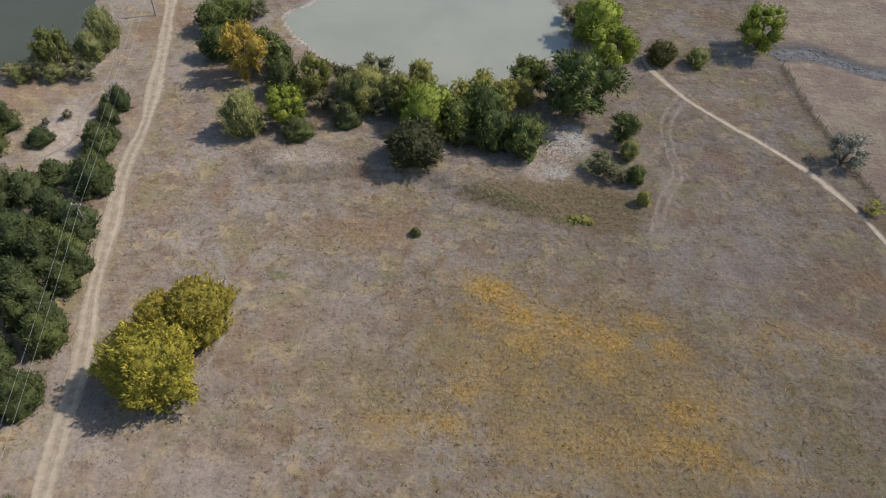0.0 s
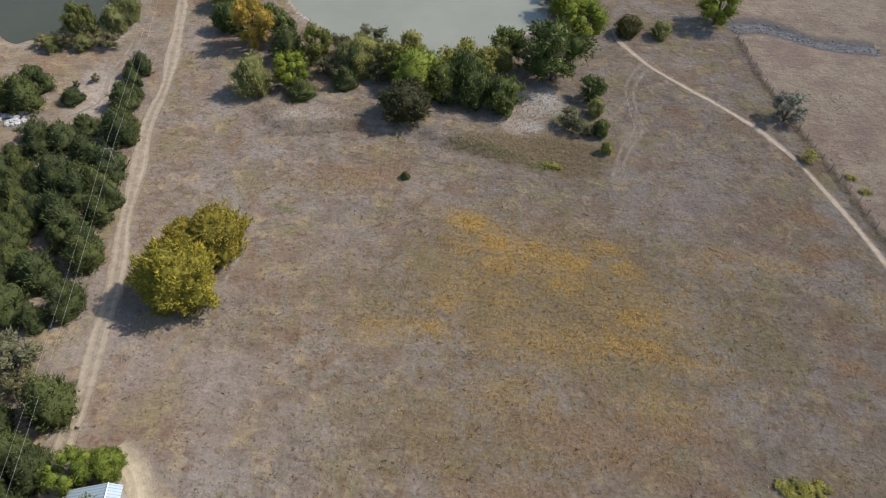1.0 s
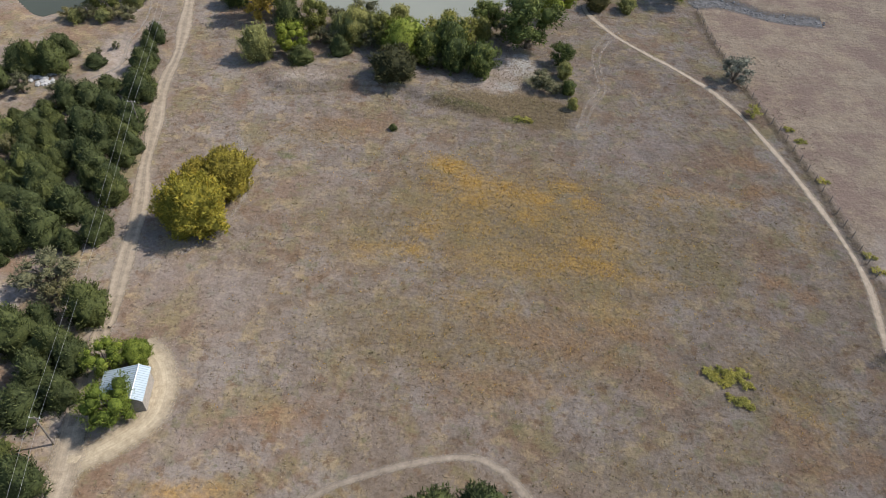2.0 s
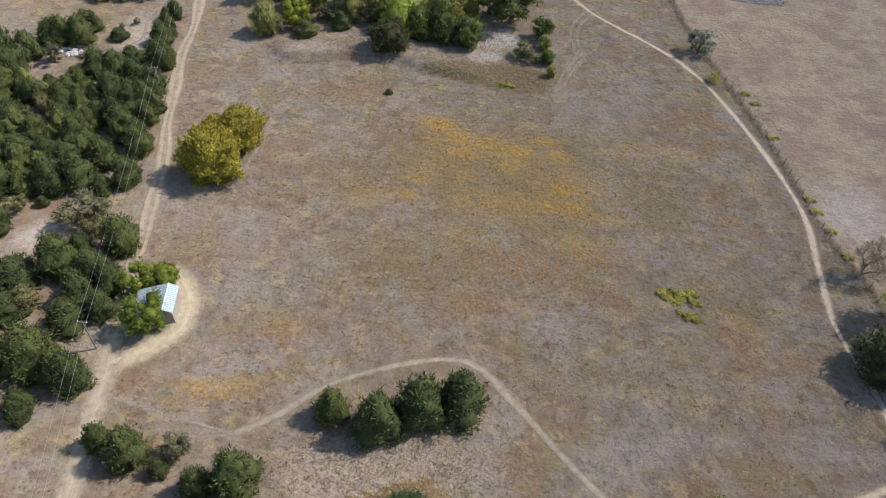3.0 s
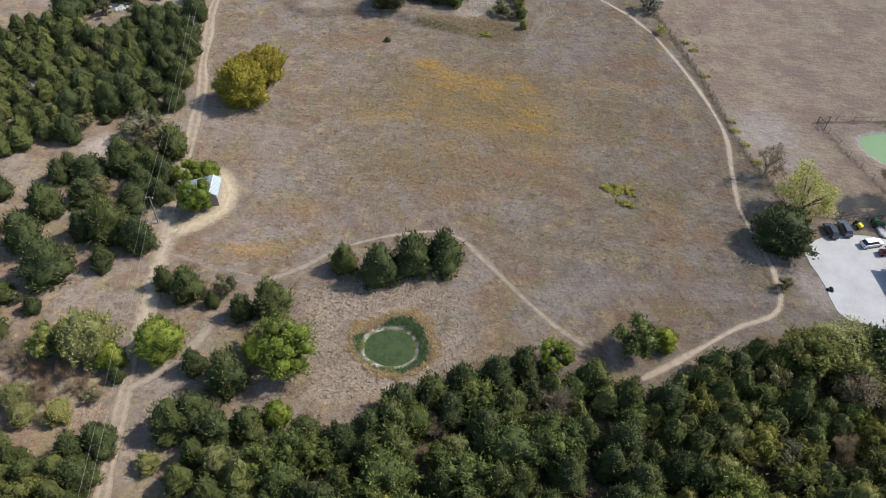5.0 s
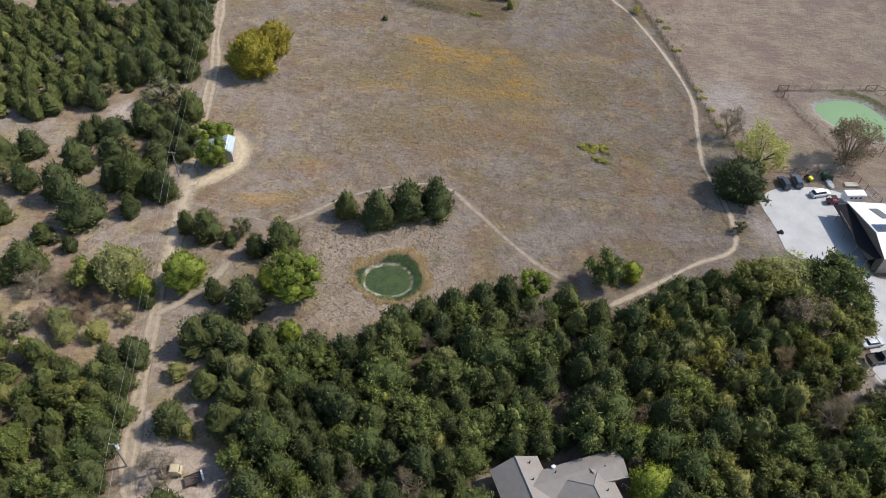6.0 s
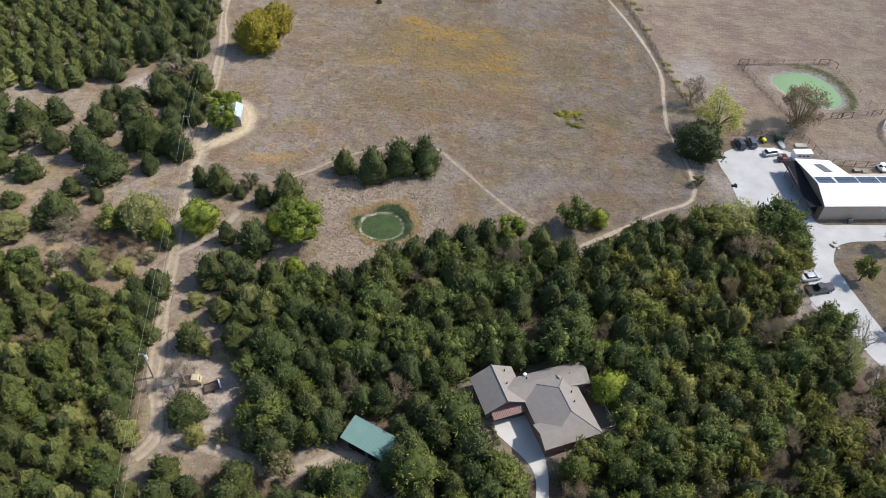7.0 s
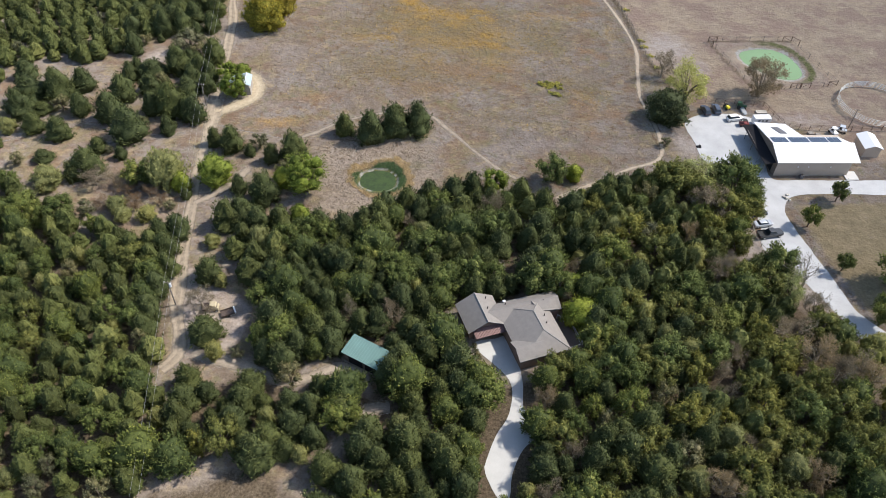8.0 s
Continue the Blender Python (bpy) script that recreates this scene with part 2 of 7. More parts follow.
M = {
    "ground": ground_material(),
    "track": track_material("farm_track_soil", (0.32, 0.26, 0.195), (0.43, 0.36, 0.275), True),
    "trail": track_material("trodden_trail_soil", (0.31, 0.255, 0.20), (0.40, 0.34, 0.27), False),
    "soft": track_material("soft_trail_soil", (0.29, 0.24, 0.19), (0.37, 0.315, 0.255), False, 0.2),
    "faint": track_material("faint_trail_soil", (0.33, 0.285, 0.245), (0.42, 0.365, 0.31), False, 0.5),
    "faint_ruts": track_material("faint_rut_soil", (0.29, 0.248, 0.208), (0.36, 0.31, 0.262), True, 0.55),
    "junction": track_material("junction_soil", (0.36, 0.295, 0.22), (0.47, 0.395, 0.30), False, 0.05),
    "pad": track_material("sandy_pad_soil", (0.42, 0.345, 0.24), (0.54, 0.455, 0.33), False),
    "gravel": plain("crushed_limestone", (0.375, 0.38, 0.385), 0.9, vary=0.18, scale=0.25, fine=4.0, relief=0.3),
    "concrete": plain("drive_concrete", (0.46, 0.455, 0.435), 0.85, vary=0.1, scale=0.4, fine=6.0),
    "big_water": water_material("silty_pond_water", (0.235, 0.24, 0.19), rough=0.1),
    "dark_water": water_material("dark_pond_water", (0.06, 0.062, 0.034), rough=0.1),
    "green_water": water_material("algae_water", (0.16, 0.255, 0.115), rough=0.35),
    "murky_water": water_material("murky_green_water", (0.036, 0.055, 0.026), (0.052, 0.080, 0.030), rough=0.5, spec=0.12),
    "creek": track_material("creek_gravel", (0.07, 0.07, 0.072), (0.18, 0.18, 0.187), False),
    "bark": plain("tree_bark", (0.13, 0.10, 0.075), 0.9, vary=0.3, scale=3, relief=0.6),
    "grey_wood": plain("weathered_wood", (0.30, 0.27, 0.235), 0.9, vary=0.25, scale=3, relief=0.5),
    "pole_wood": plain("pole_timber", (0.20, 0.175, 0.15), 0.9, vary=0.25, scale=3, relief=0.5),
    "twigs": plain("bare_twigs", (0.26, 0.22, 0.165), 0.9, vary=0.25, scale=2),
    "cedar": foliage("cedar_foliage", (0.037, 0.047, 0.019), (0.081, 0.100, 0.037), (0.141, 0.156, 0.060), 0.14),
    "green": foliage("green_leaves", (0.061, 0.081, 0.026), (0.132, 0.161, 0.047), (0.208, 0.222, 0.068), 0.18),
    "bright": foliage("bright_green_leaves", (0.083, 0.112, 0.019), (0.181, 0.229, 0.036), (0.263, 0.291, 0.055), 0.22),
    "yellow": foliage("yellowing_leaves", (0.101, 0.109, 0.032), (0.194, 0.199, 0.058), (0.261, 0.250, 0.072), 0.25),
    "olive_gold": foliage("olive_yellow_leaves", (0.157, 0.152, 0.031), (0.319, 0.287, 0.050), (0.488, 0.375, 0.066), 0.30),
    "bright_gold": foliage("bright_golden_leaves", (0.215, 0.176, 0.041), (0.430, 0.347, 0.061), (0.559, 0.448, 0.086), 0.30),
    "gold": foliage("golden_leaves", (0.210, 0.163, 0.042), (0.371, 0.280, 0.067), (0.469, 0.355, 0.087), 0.30),
    "olive": foliage("pale_olive_leaves", (0.163, 0.171, 0.070), (0.315, 0.321, 0.129), (0.438, 0.430, 0.196), 0.30),
    "lime": foliage("pale_lime_leaves", (0.25, 0.27, 0.11), (0.42, 0.44, 0.185), (0.52, 0.54, 0.25), 0.45),
    "oak": foliage("dark_oak_leaves", (0.029, 0.038, 0.019), (0.059, 0.076, 0.032), (0.092, 0.108, 0.048), 0.15),
    "shrub": foliage("grey_green_shrub", (0.095, 0.095, 0.054), (0.183, 0.179, 0.099), (0.262, 0.239, 0.151), 0.2),
    "blue": foliage("blue_grey_shrub", (0.124, 0.137, 0.129), (0.218, 0.232, 0.212), (0.291, 0.295, 0.256), 0.2),
    "rust": foliage("olive_brown_shrub", (0.049, 0.050, 0.023), (0.101, 0.097, 0.042), (0.154, 0.140, 0.059), 0.2),
    "brown_leaf": foliage("dry_brown_leaves", (0.17, 0.14, 0.10), (0.29, 0.235, 0.17), (0.38, 0.32, 0.24), 0.38),
    "dry_brush": foliage("red_brown_brush", (0.13, 0.085, 0.055), (0.24, 0.165, 0.11), (0.33, 0.25, 0.17), 0.3),
    "weed": foliage("yellow_flowering_weeds", (0.203, 0.199, 0.055), (0.387, 0.366, 0.094), (0.479, 0.446, 0.144), 0.25),
    "tuft": tuft_material("dry_tufts", [(0.0, (0.22, 0.17, 0.125)), (0.4, (0.30, 0.245, 0.19)), (0.75, (0.37, 0.305, 0.24)), (1.0, (0.45, 0.375, 0.28))]),
    "gold_tuft": tuft_material("golden_tufts", [(0.0, (0.30, 0.20, 0.07)), (0.5, (0.56, 0.36, 0.10)), (1.0, (0.72, 0.50, 0.15))]),
    "low_weed": tuft_material("low_weeds", [(0.0, (0.11, 0.09, 0.055)), (0.4, (0.16, 0.135, 0.07)), (0.75, (0.22, 0.18, 0.085)), (1.0, (0.32, 0.27, 0.09))]),
    "sedge": tuft_material("dry_sedge", [(0.0, (0.46, 0.35, 0.20)), (0.5, (0.62, 0.49, 0.29)), (1.0, (0.72, 0.60, 0.38))]),
    "hummock": tuft_material("bunch_grass", [(0.0, (0.28, 0.22, 0.165)), (0.4, (0.37, 0.30, 0.24)), (0.8, (0.45, 0.375, 0.30)), (1.0, (0.54, 0.46, 0.37))]),
    "reed": tuft_material("reeds", [(0.0, (0.12, 0.19, 0.095)), (0.6, (0.17, 0.26, 0.125)), (1.0, (0.23, 0.31, 0.15))]),
    "straw": tuft_material("straw_tufts", [(0.0, (0.33, 0.265, 0.19)), (0.5, (0.46, 0.385, 0.29)), (1.0, (0.58, 0.50, 0.38))]),
    "shingle": plain("asphalt_shingles", (0.208, 0.191, 0.175), 0.9, vary=0.12, scale=1.2, fine=9, relief=0.5),
    "white_metal": plain("white_sheet_metal", (0.66, 0.67, 0.69), 0.45, vary=0.05, scale=0.4),
    "grey_metal": plain("galvanised_sheet_metal", (0.36, 0.43, 0.48), 0.6, 0.1, vary=0.08, scale=0.6),
    "teal_metal": plain("teal_sheet_metal", (0.125, 0.225, 0.205), 0.55, vary=0.1, scale=0.5),
    "tan_wall": plain("tan_siding", (0.41, 0.345, 0.285), 0.7, vary=0.06, scale=0.5),
    # dark boards; also colours in the shade on the shop's gable and the patio
    "dark_wall_and_shade": plain("dark_boards_and_shade", (0.15, 0.12, 0.10), 0.8, vary=0.15, scale=1),
    "brick": plain("brick_wall", (0.24, 0.16, 0.12), 0.9, vary=0.2, scale=2, relief=0.4),
    "red_door": plain("red_brown_door", (0.20, 0.122, 0.112), 0.7, vary=0.1, scale=2),
    "dark": plain("dark_opening", (0.02, 0.02, 0.022), 0.8),
    "steel": plain("rusty_pipe", (0.17, 0.12, 0.09), 0.7, 0.3, vary=0.2),
    "post": plain("fence_post", (0.19, 0.165, 0.145), 0.8, vary=0.2),
    "panel_steel": plain("galvanised_pen_panel", (0.50, 0.50, 0.48), 0.5, 0.5),
    "wire": plain("overhead_wire", (0.45, 0.45, 0.44), 0.5, 0.5),
    "solar": plain("solar_cells", (0.035, 0.05, 0.09), 0.22, 0.2, vary=0.2, scale=3),
    "alu": plain("aluminium_frame", (0.6, 0.6, 0.6), 0.35, 0.8),
    "rubber": plain("tyre_rubber", (0.02, 0.02, 0.02), 0.85),
    "glass": plain("dark_car_glass", (0.035, 0.045, 0.055), 0.08, vary=0.05),
    "paint_white": plain("white_car_paint", (0.75, 0.75, 0.74), 0.25, vary=0.03),
    "paint_silver": plain("silver_car_paint", (0.55, 0.57, 0.58), 0.25, 0.5, vary=0.03),
    "paint_grey": plain("dark_grey_car_paint", (0.075, 0.078, 0.08), 0.25, 0.4, vary=0.05),
    "paint_black": plain("black_car_paint", (0.04, 0.045, 0.06), 0.2, vary=0.05),
    "paint_blue": plain("dark_blue_grey_car_paint", (0.085, 0.10, 0.13), 0.3, 0.3, vary=0.05),
    "paint_tan": plain("faded_tan_paint", (0.42, 0.36, 0.24), 0.6, vary=0.2),
    "paint_red": plain("red_paint", (0.20, 0.05, 0.05), 0.4, vary=0.1),
    "paint_green": plain("green_machine_paint", (0.025, 0.09, 0.04), 0.4, vary=0.15),
    "paint_yellow": plain("yellow_machine_paint", (0.72, 0.60, 0.04), 0.4, vary=0.1),
    "rust_metal": plain("rusty_metal", (0.095, 0.07, 0.058), 0.85, vary=0.35),
    "rubble": plain("white_rubble", (0.45, 0.45, 0.45), 0.7, vary=0.4, scale=3),
    "stone": plain("pale_stone", (0.42, 0.39, 0.34), 0.85, vary=0.15),
    "grey_stone": plain("grey_creek_stone", (0.13, 0.13, 0.135), 0.85, vary=0.25),
    "ridge": plain("shingle_ridge", (0.235, 0.22, 0.205), 0.9, vary=0.15, scale=1.5),
    # near-black so the canopy reads as the building's shaded side even in sun
    "dark_metal": plain("shade_toned_sheet_metal", (0.018, 0.018, 0.021), 0.95, vary=0.2),
    "tarp": plain("grey_tarp", (0.10, 0.10, 0.11), 0.6, vary=0.2),
}

for key in ("dark_metal", "dark"):
    M[key].node_tree.nodes["Principled BSDF"].inputs["Specular IOR Level"].default_value = 0.1

# ---- shared geometry helpers ----
def mesh_of(name, verts, faces, mat, smooth=False):
    me = bpy.data.meshes.new(name)
    me.from_pydata([tuple(v) for v in verts], [], [tuple(f) for f in faces])
    me.materials.append(mat)
    if smooth:
        me.polygons.foreach_set("use_smooth", np.ones(len(me.polygons), bool))
    me.update()
    return me


def tris_mesh(name, v, mat):
    """v: (n, 3, 3) corners; one loose triangle each."""
    n = len(v)
    me = bpy.data.meshes.new(name)
    me.vertices.add(3 * n)
    me.vertices.foreach_set("co", np.ascontiguousarray(v, np.float32).ravel())
    me.loops.add(3 * n)
    me.loops.foreach_set("vertex_index", np.arange(3 * n, dtype=np.int32))
    me.polygons.add(n)
    me.polygons.foreach_set("loop_start", np.arange(0, 3 * n, 3, dtype=np.int32))
    me.materials.append(mat)
    me.update(calc_edges=True)
    return me


def join_bm(bm_parts):
    verts, faces = [], []
    for v, f in bm_parts:
        k = len(verts)
        verts += list(v)
        faces += [tuple(i + k for i in face) for face in f]
    return verts, faces


def box(x0, x1, y0, y1, z0, z1):
    v = [(x, y, z) for z in (z0, z1) for y in (y0, y1) for x in (x0, x1)]
    return v, [(0, 2, 3, 1), (4, 5, 7, 6), (0, 1, 5, 4), (2, 6, 7, 3), (0, 4, 6, 2), (1, 3, 7, 5)]


def tube(points, radii, sides=6):
    """A tapered pipe along points."""
    verts, faces = [], []
    pts = [Vector(p) for p in points]
    for i, p in enumerate(pts):
        d = (pts[min(i + 1, len(pts) - 1)] - pts[max(i - 1, 0)]).normalized()
        a = d.orthogonal().normalized()
        b = d.cross(a)
        for s in range(sides):
            w = 2 * math.pi * s / sides
            verts.append(tuple(p + radii[i] * (math.cos(w) * a + math.sin(w) * b)))
    for i in range(len(pts) - 1):
        for s in range(sides):
            q = (s + 1) % sides
            faces.append((i * sides + s, i * sides + q, (i + 1) * sides + q, (i + 1) * sides + s))
    faces.append(tuple(range(sides))[::-1])
    faces.append(tuple((len(pts) - 1) * sides + s for s in range(sides)))
    return verts, faces


def part(name, geo, material, parent, label="", smooth=False, bevel=0.0):
    """One mesh object under a thing or part."""
    if isinstance(geo, bpy.types.Mesh):
        me = geo
    else:
        me = mesh_of(name, geo[0], geo[1], material, smooth)
        if bevel:
            bm = bmesh.new()
            bm.from_mesh(me)
            bmesh.ops.recalc_face_normals(bm, faces=bm.faces)
            bmesh.ops.bevel(bm, geom=bm.edges, offset=bevel, segments=2, affect="EDGES", clamp_overlap=True)
            bm.to_mesh(me)
            bm.free()
    ob = new(name, me)
    ob.parent = parent
    if label:
        tagged(ob, label)
    return ob


def thing(name, label, category, m=None, group="", kind=""):
    ob = tagged(new(name), label, category, group, kind)
    if m is not None:
        ob.matrix_world = m
    return ob


def smooth_line(pts, step=1.0, closed=False):
    """Catmull-Rom through pts, sampled about every step metres."""
    p = [np.array(q, float) for q in pts]
    n = len(p)
    out = []
    for i in range(n if closed else n - 1):
        if closed:
            a, b, c, d = p[(i - 1) % n], p[i], p[(i + 1) % n], p[(i + 2) % n]
        else:
            a, b, c, d = p[max(i - 1, 0)], p[i], p[i + 1], p[min(i + 2, n - 1)]
        k = max(2, int(np.linalg.norm(c - b) / step))
        for t in np.arange(k) / k:
            out.append(0.5 * (2 * b + (c - a) * t + (2 * a - 5 * b + 4 * c - d) * t * t + (3 * b - a - 3 * c + d) * t ** 3))
    if not closed:
        out.append(p[-1])
    return np.array(out)


def poly_distance(px, py, poly):
    """Signed distance to a closed outline, negative inside."""
    d2 = np.full(px.shape, 1e18)
    inside = np.zeros(px.shape, bool)
    n = len(poly)
    for i in range(n):
        (ax, ay), (bx, by) = poly[i], poly[(i + 1) % n]
        ex, ey, wx, wy = bx - ax, by - ay, px - ax, py - ay
        t = np.clip((wx * ex + wy * ey) / (ex * ex + ey * ey + 1e-12), 0, 1)
        d2 = np.minimum(d2, (wx - t * ex) ** 2 + (wy - t * ey) ** 2)
        cross = ((ay <= py) & (by > py)) | ((by <= py) & (ay > py))
        xi = ax + (py - ay) / (by - ay + 1e-12) * ex
        inside ^= cross & (px < xi)
    return np.where(inside, -1, 1) * np.sqrt(d2)


def line_distance(px, py, pts):
    d2 = np.full(px.shape, 1e18)
    for (ax, ay), (bx, by) in zip(pts[:-1], pts[1:]):
        ex, ey, wx, wy = bx - ax, by - ay, px - ax, py - ay
        t = np.clip((wx * ex + wy * ey) / (ex * ex + ey * ey + 1e-12), 0, 1)
        d2 = np.minimum(d2, (wx - t * ex) ** 2 + (wy - t * ey) ** 2)
    return np.sqrt(d2)


def blobs(px, py, rows):
    """Soft ellipses: x, y, half length, half width, turn in degrees, weight."""
    out = np.zeros(px.shape)
    for x, y, a, b, turn, w in rows:
        c, s = math.cos(radians(turn)), math.sin(radians(turn))
        u, v = (px - x) * c + (py - y) * s, -(px - x) * s + (py - y) * c
        out = np.maximum(out, w * np.exp(-((u / a) ** 2 + (v / b) ** 2)))
    return out


def step01(v, lo, hi):
    t = np.clip((v - lo) / (hi - lo), 0, 1)
    return t * t * (3 - 2 * t)

# ---- plan: tracks, ponds, woods (metres; x east-ish, y north-ish) ----
MAIN_TRACK = [(-64.9, 134.4), (-62.4, 125.7), (-58.4, 110.3), (-54.1, 91.0), (-52.6, 77.5), (-50.2, 66.1), (-47.7, 54.4), (-45.1, 45.3), (-42.9, 32.9), (-41.1, 23.1), (-41.6, 22.6), (-40.2, 12.8), (-38.6, 3.1), (-36.8, -7.3), (-35.2, -14.0), (-34.8, -21.5), (-33.3, -28.4), (-30.5, -42.5), (-27.8, -54.9), (-25.2, -61.0), (-24.0, -65.7), (-25.8, -68.7)]
PAD_LOOP = [(-35.5, 20.0), (-32.1, 17.2), (-30.2, 13.3), (-30.3, 9.1), (-33.4, 5.5), (-37.5, 2.4)]
CROSS_TRAIL = [(-35.3, -2.1), (-29.0, -3.6), (-23.0, -4.9), (-18.0, -5.9), (-13.4, -2.7), (-6.5, 3.1), (6.0, 7.7), (11.8, 7.2), (16.1, 3.1), (22.5, -4.1), (28.2, -10.2), (33.0, -14.1)]
EAST_TRAIL = [(26.7, 117.1), (27.2, 113.6), (32.2, 105.1), (38.5, 98.2), (45.1, 92.0), (52.0, 83.3), (57.9, 68.6), (61.8, 54.7), (64.3, 42.4), (63.6, 31.2), (63.0, 21.3), (63.6, 15.8), (65.8, 3.8), (64.5, -3.9), (57.1, -8.2), (48.1, -14.8), (41.3, -19.4)]
BRANCH_TRAIL = [(32.9, 106.7), (28.6, 98.5), (28.3, 91.4), (28.8, 85.5), (26.1, 79.7), (24.1, 72.2)]
TRACK_JUNCTION = [(-39.0, 7.5), (-37.9, 2.5), (-36.9, -4.0), (-35.9, -10.0), (-34.9, -17.0)]
POND_TRACK = [(-24.7, -16.4), (-26.1, -20.2), (-29.1, -24.5), (-32.7, -28.3)]
SHED_TRACK = [(-21.8, -64.9), (-15.6, -66.0), (-10.5, -67.3), (-5.3, -69.1), (-0.9, -67.9), (3.4, -65.4), (7.4, -66.2)]
SHED_TRACK_2 = [(12.9, -72.5), (9.4, -73.4), (7.2, -76.9), (5.6, -80.4), (3.2, -83.9)]
WEST_PATH = [(-64.9, -20.9), (-63.4, -16.0), (-57.7, -11.4), (-51.2, -8.3), (-41.8, -5.6)]
WEST_PATH_2 = [(-86.1, -13.5), (-79.0, -12.3), (-75.4, -5.0), (-76.2, 2.7), (-76.6, 14.7)]
WEST_PATH_3 = [(-73.9, 124.3), (-66.7, 109.3), (-64.2, 99.2), (-64.6, 91.3), (-63.2, 82.9), (-66.6, 77.8)]
MOWN_ARC = [(-35.2, 64.6), (-31.9, 58.0), (-29.9, 52.7), (-29.7, 48.3), (-31.1, 43.5), (-33.3, 39.5), (-35.6, 36.3)]
CREEK = [(50.4, 120.4), (55.6, 122.1), (61.0, 119.9), (65.2, 117.4), (68.7, 116.6), (77.4, 116.2)]
FENCE_LINE = [(50.9, 116.9), (52.7, 102.8), (56.5, 86.5), (58.9, 77.3), (62.2, 63.8), (66.1, 41.8), (67.6, 34.3), (70.1, 28.1), (71.0, 22.1)]
POND_BIG = [(-39.6, 123.0), (-35.1, 130.0), (-33.4, 144.1), (-15.6, 154.2), (1.7, 146.3), (11.4, 133.7), (13.9, 120.8), (8.7, 113.8), (3.3, 108.8), (-6.6, 104.2), (-16.7, 108.0), (-26.8, 109.1), (-33.4, 114.1)]
POND_WEST = [(-89.4, 100.1), (-83.7, 100.8), (-79.3, 103.9), (-74.7, 107.2), (-74.8, 114.6), (-76.9, 124.6), (-83.5, 137.5), (-105.0, 142.2), (-107.4, 120.7)]
POND_GREEN = [(92.1, 44.4), (96.7, 46.9), (102.0, 46.9), (105.6, 43.1), (106.8, 36.5), (104.5, 33.0), (99.5, 33.0), (95.2, 36.5), (92.3, 40.2)]
POND_ROUND = [(-0.5, -17.6), (-0.3, -15.3), (1.8, -13.8), (4.6, -13.5), (6.8, -14.9), (7.4, -17.4), (6.6, -19.4), (4.4, -20.5), (1.9, -20.1), (0.1, -19.1)]
POND_REEDS = [(-2.4, -15.8), (0.2, -14.2), (3.2, -11.6), (6.0, -11.2), (8.2, -13.4), (9.6, -17.2), (9.2, -19.4), (6.1, -21.9), (2.3, -21.5), (-1.1, -19.3)]
POND_SEDGE = [(-3.4, -14.9), (-2.7, -13.3), (2.0, -11.0), (6.4, -9.4), (9.4, -11.5), (11.2, -17.7), (9.4, -20.8), (5.2, -23.2), (2.0, -23.1), (-1.0, -20.0), (-2.8, -18.8)]
POND_MEADOW = [(-13.2, -9.4), (-6.0, -4.6), (2.7, -3.2), (11.0, -3.2), (15.1, -13.1), (18.1, -17.9), (11.0, -23.4), (-1.7, -28.6), (-9.4, -28.3), (-7.0, -19.8)]
LOT = [(72.5, 10.4), (78.5, 14.7), (88.8, 14.0), (89.5, 5.3), (88.2, -7.4), (95.1, -7.9), (105.0, -7.0), (122.5, -5.6), (120.8, -10.0), (101.2, -11.8), (92.8, -13.1), (89.8, -15.5), (88.8, -19.8), (90.6, -27.5), (93.4, -37.0), (95.7, -45.1), (101.5, -51.6), (103.2, -57.4), (99.1, -58.3), (94.6, -51.6), (91.5, -45.5), (87.8, -38.3), (86.0, -32.6), (81.8, -30.2), (82.6, -23.4), (82.0, -12.2), (79.7, -5.8), (74.8, -4.0), (73.5, 3.6)]
DRIVE = [(25.8, -58.9), (29.4, -57.1), (32.3, -56.8), (34.2, -65.2), (34.5, -70.9), (37.2, -72.2), (37.7, -74.4), (34.4, -77.9), (32.7, -82.3), (32.3, -86.1), (30.6, -86.2), (28.6, -82.4), (28.7, -80.4), (30.1, -75.9), (32.1, -71.7), (32.0, -65.4)]
CLEARING = [(-29.9, -45.4), (-26.6, -46.2), (-22.9, -49.7), (-17.7, -51.2), (-14.3, -54.2), (-13.7, -58.7), (-14.4, -61.8), (-16.3, -65.2), (-21.4, -64.5), (-24.5, -66.9), (-26.5, -62.3), (-27.4, -56.1)]
WOODS = [(-25.1, -31.8), (-16.6, -34.6), (-8.3, -36.5), (2.2, -32.3), (8.8, -30.5), (15.0, -23.8), (23.1, -21.3), (31.3, -21.8), (41.2, -25.1), (50.3, -17.2), (61.5, -13.4), (71.1, -13.3), (81.2, -15.0), (80.1, -22.8), (76.6, -30.4), (83.0, -35.8), (84.7, -42.1), (87.3, -47.9), (90.6, -55.0), (93.5, -63.9), (97.5, -72.8), (92.0, -87.5), (-22.7, -97.3), (-21.3, -89.0), (-15.4, -87.9), (-10.4, -84.4), (-6.5, -82.9), (-1.6, -85.3), (4.6, -90.9), (17.5, -88.9), (-10.9, -65.6), (-12.9, -59.8), (-14.3, -52.3), (-21.2, -41.6)]
WOODS_WEST = [(-96.7, -29.7), (-69.5, -26.9), (-57.5, -35.0), (-46.8, -38.8), (-39.7, -42.7), (-35.7, -38.5), (-31.5, -36.8), (-29.4, -46.8), (-27.6, -57.4), (-25.4, -66.9), (-25.9, -72.6), (-22.1, -75.4), (-11.9, -65.7), (0.5, -70.2), (3.2, -83.9), (-7.6, -82.1), (-15.3, -85.6), (-21.7, -87.9), (-19.6, -97.0), (-53.5, -99.9)]
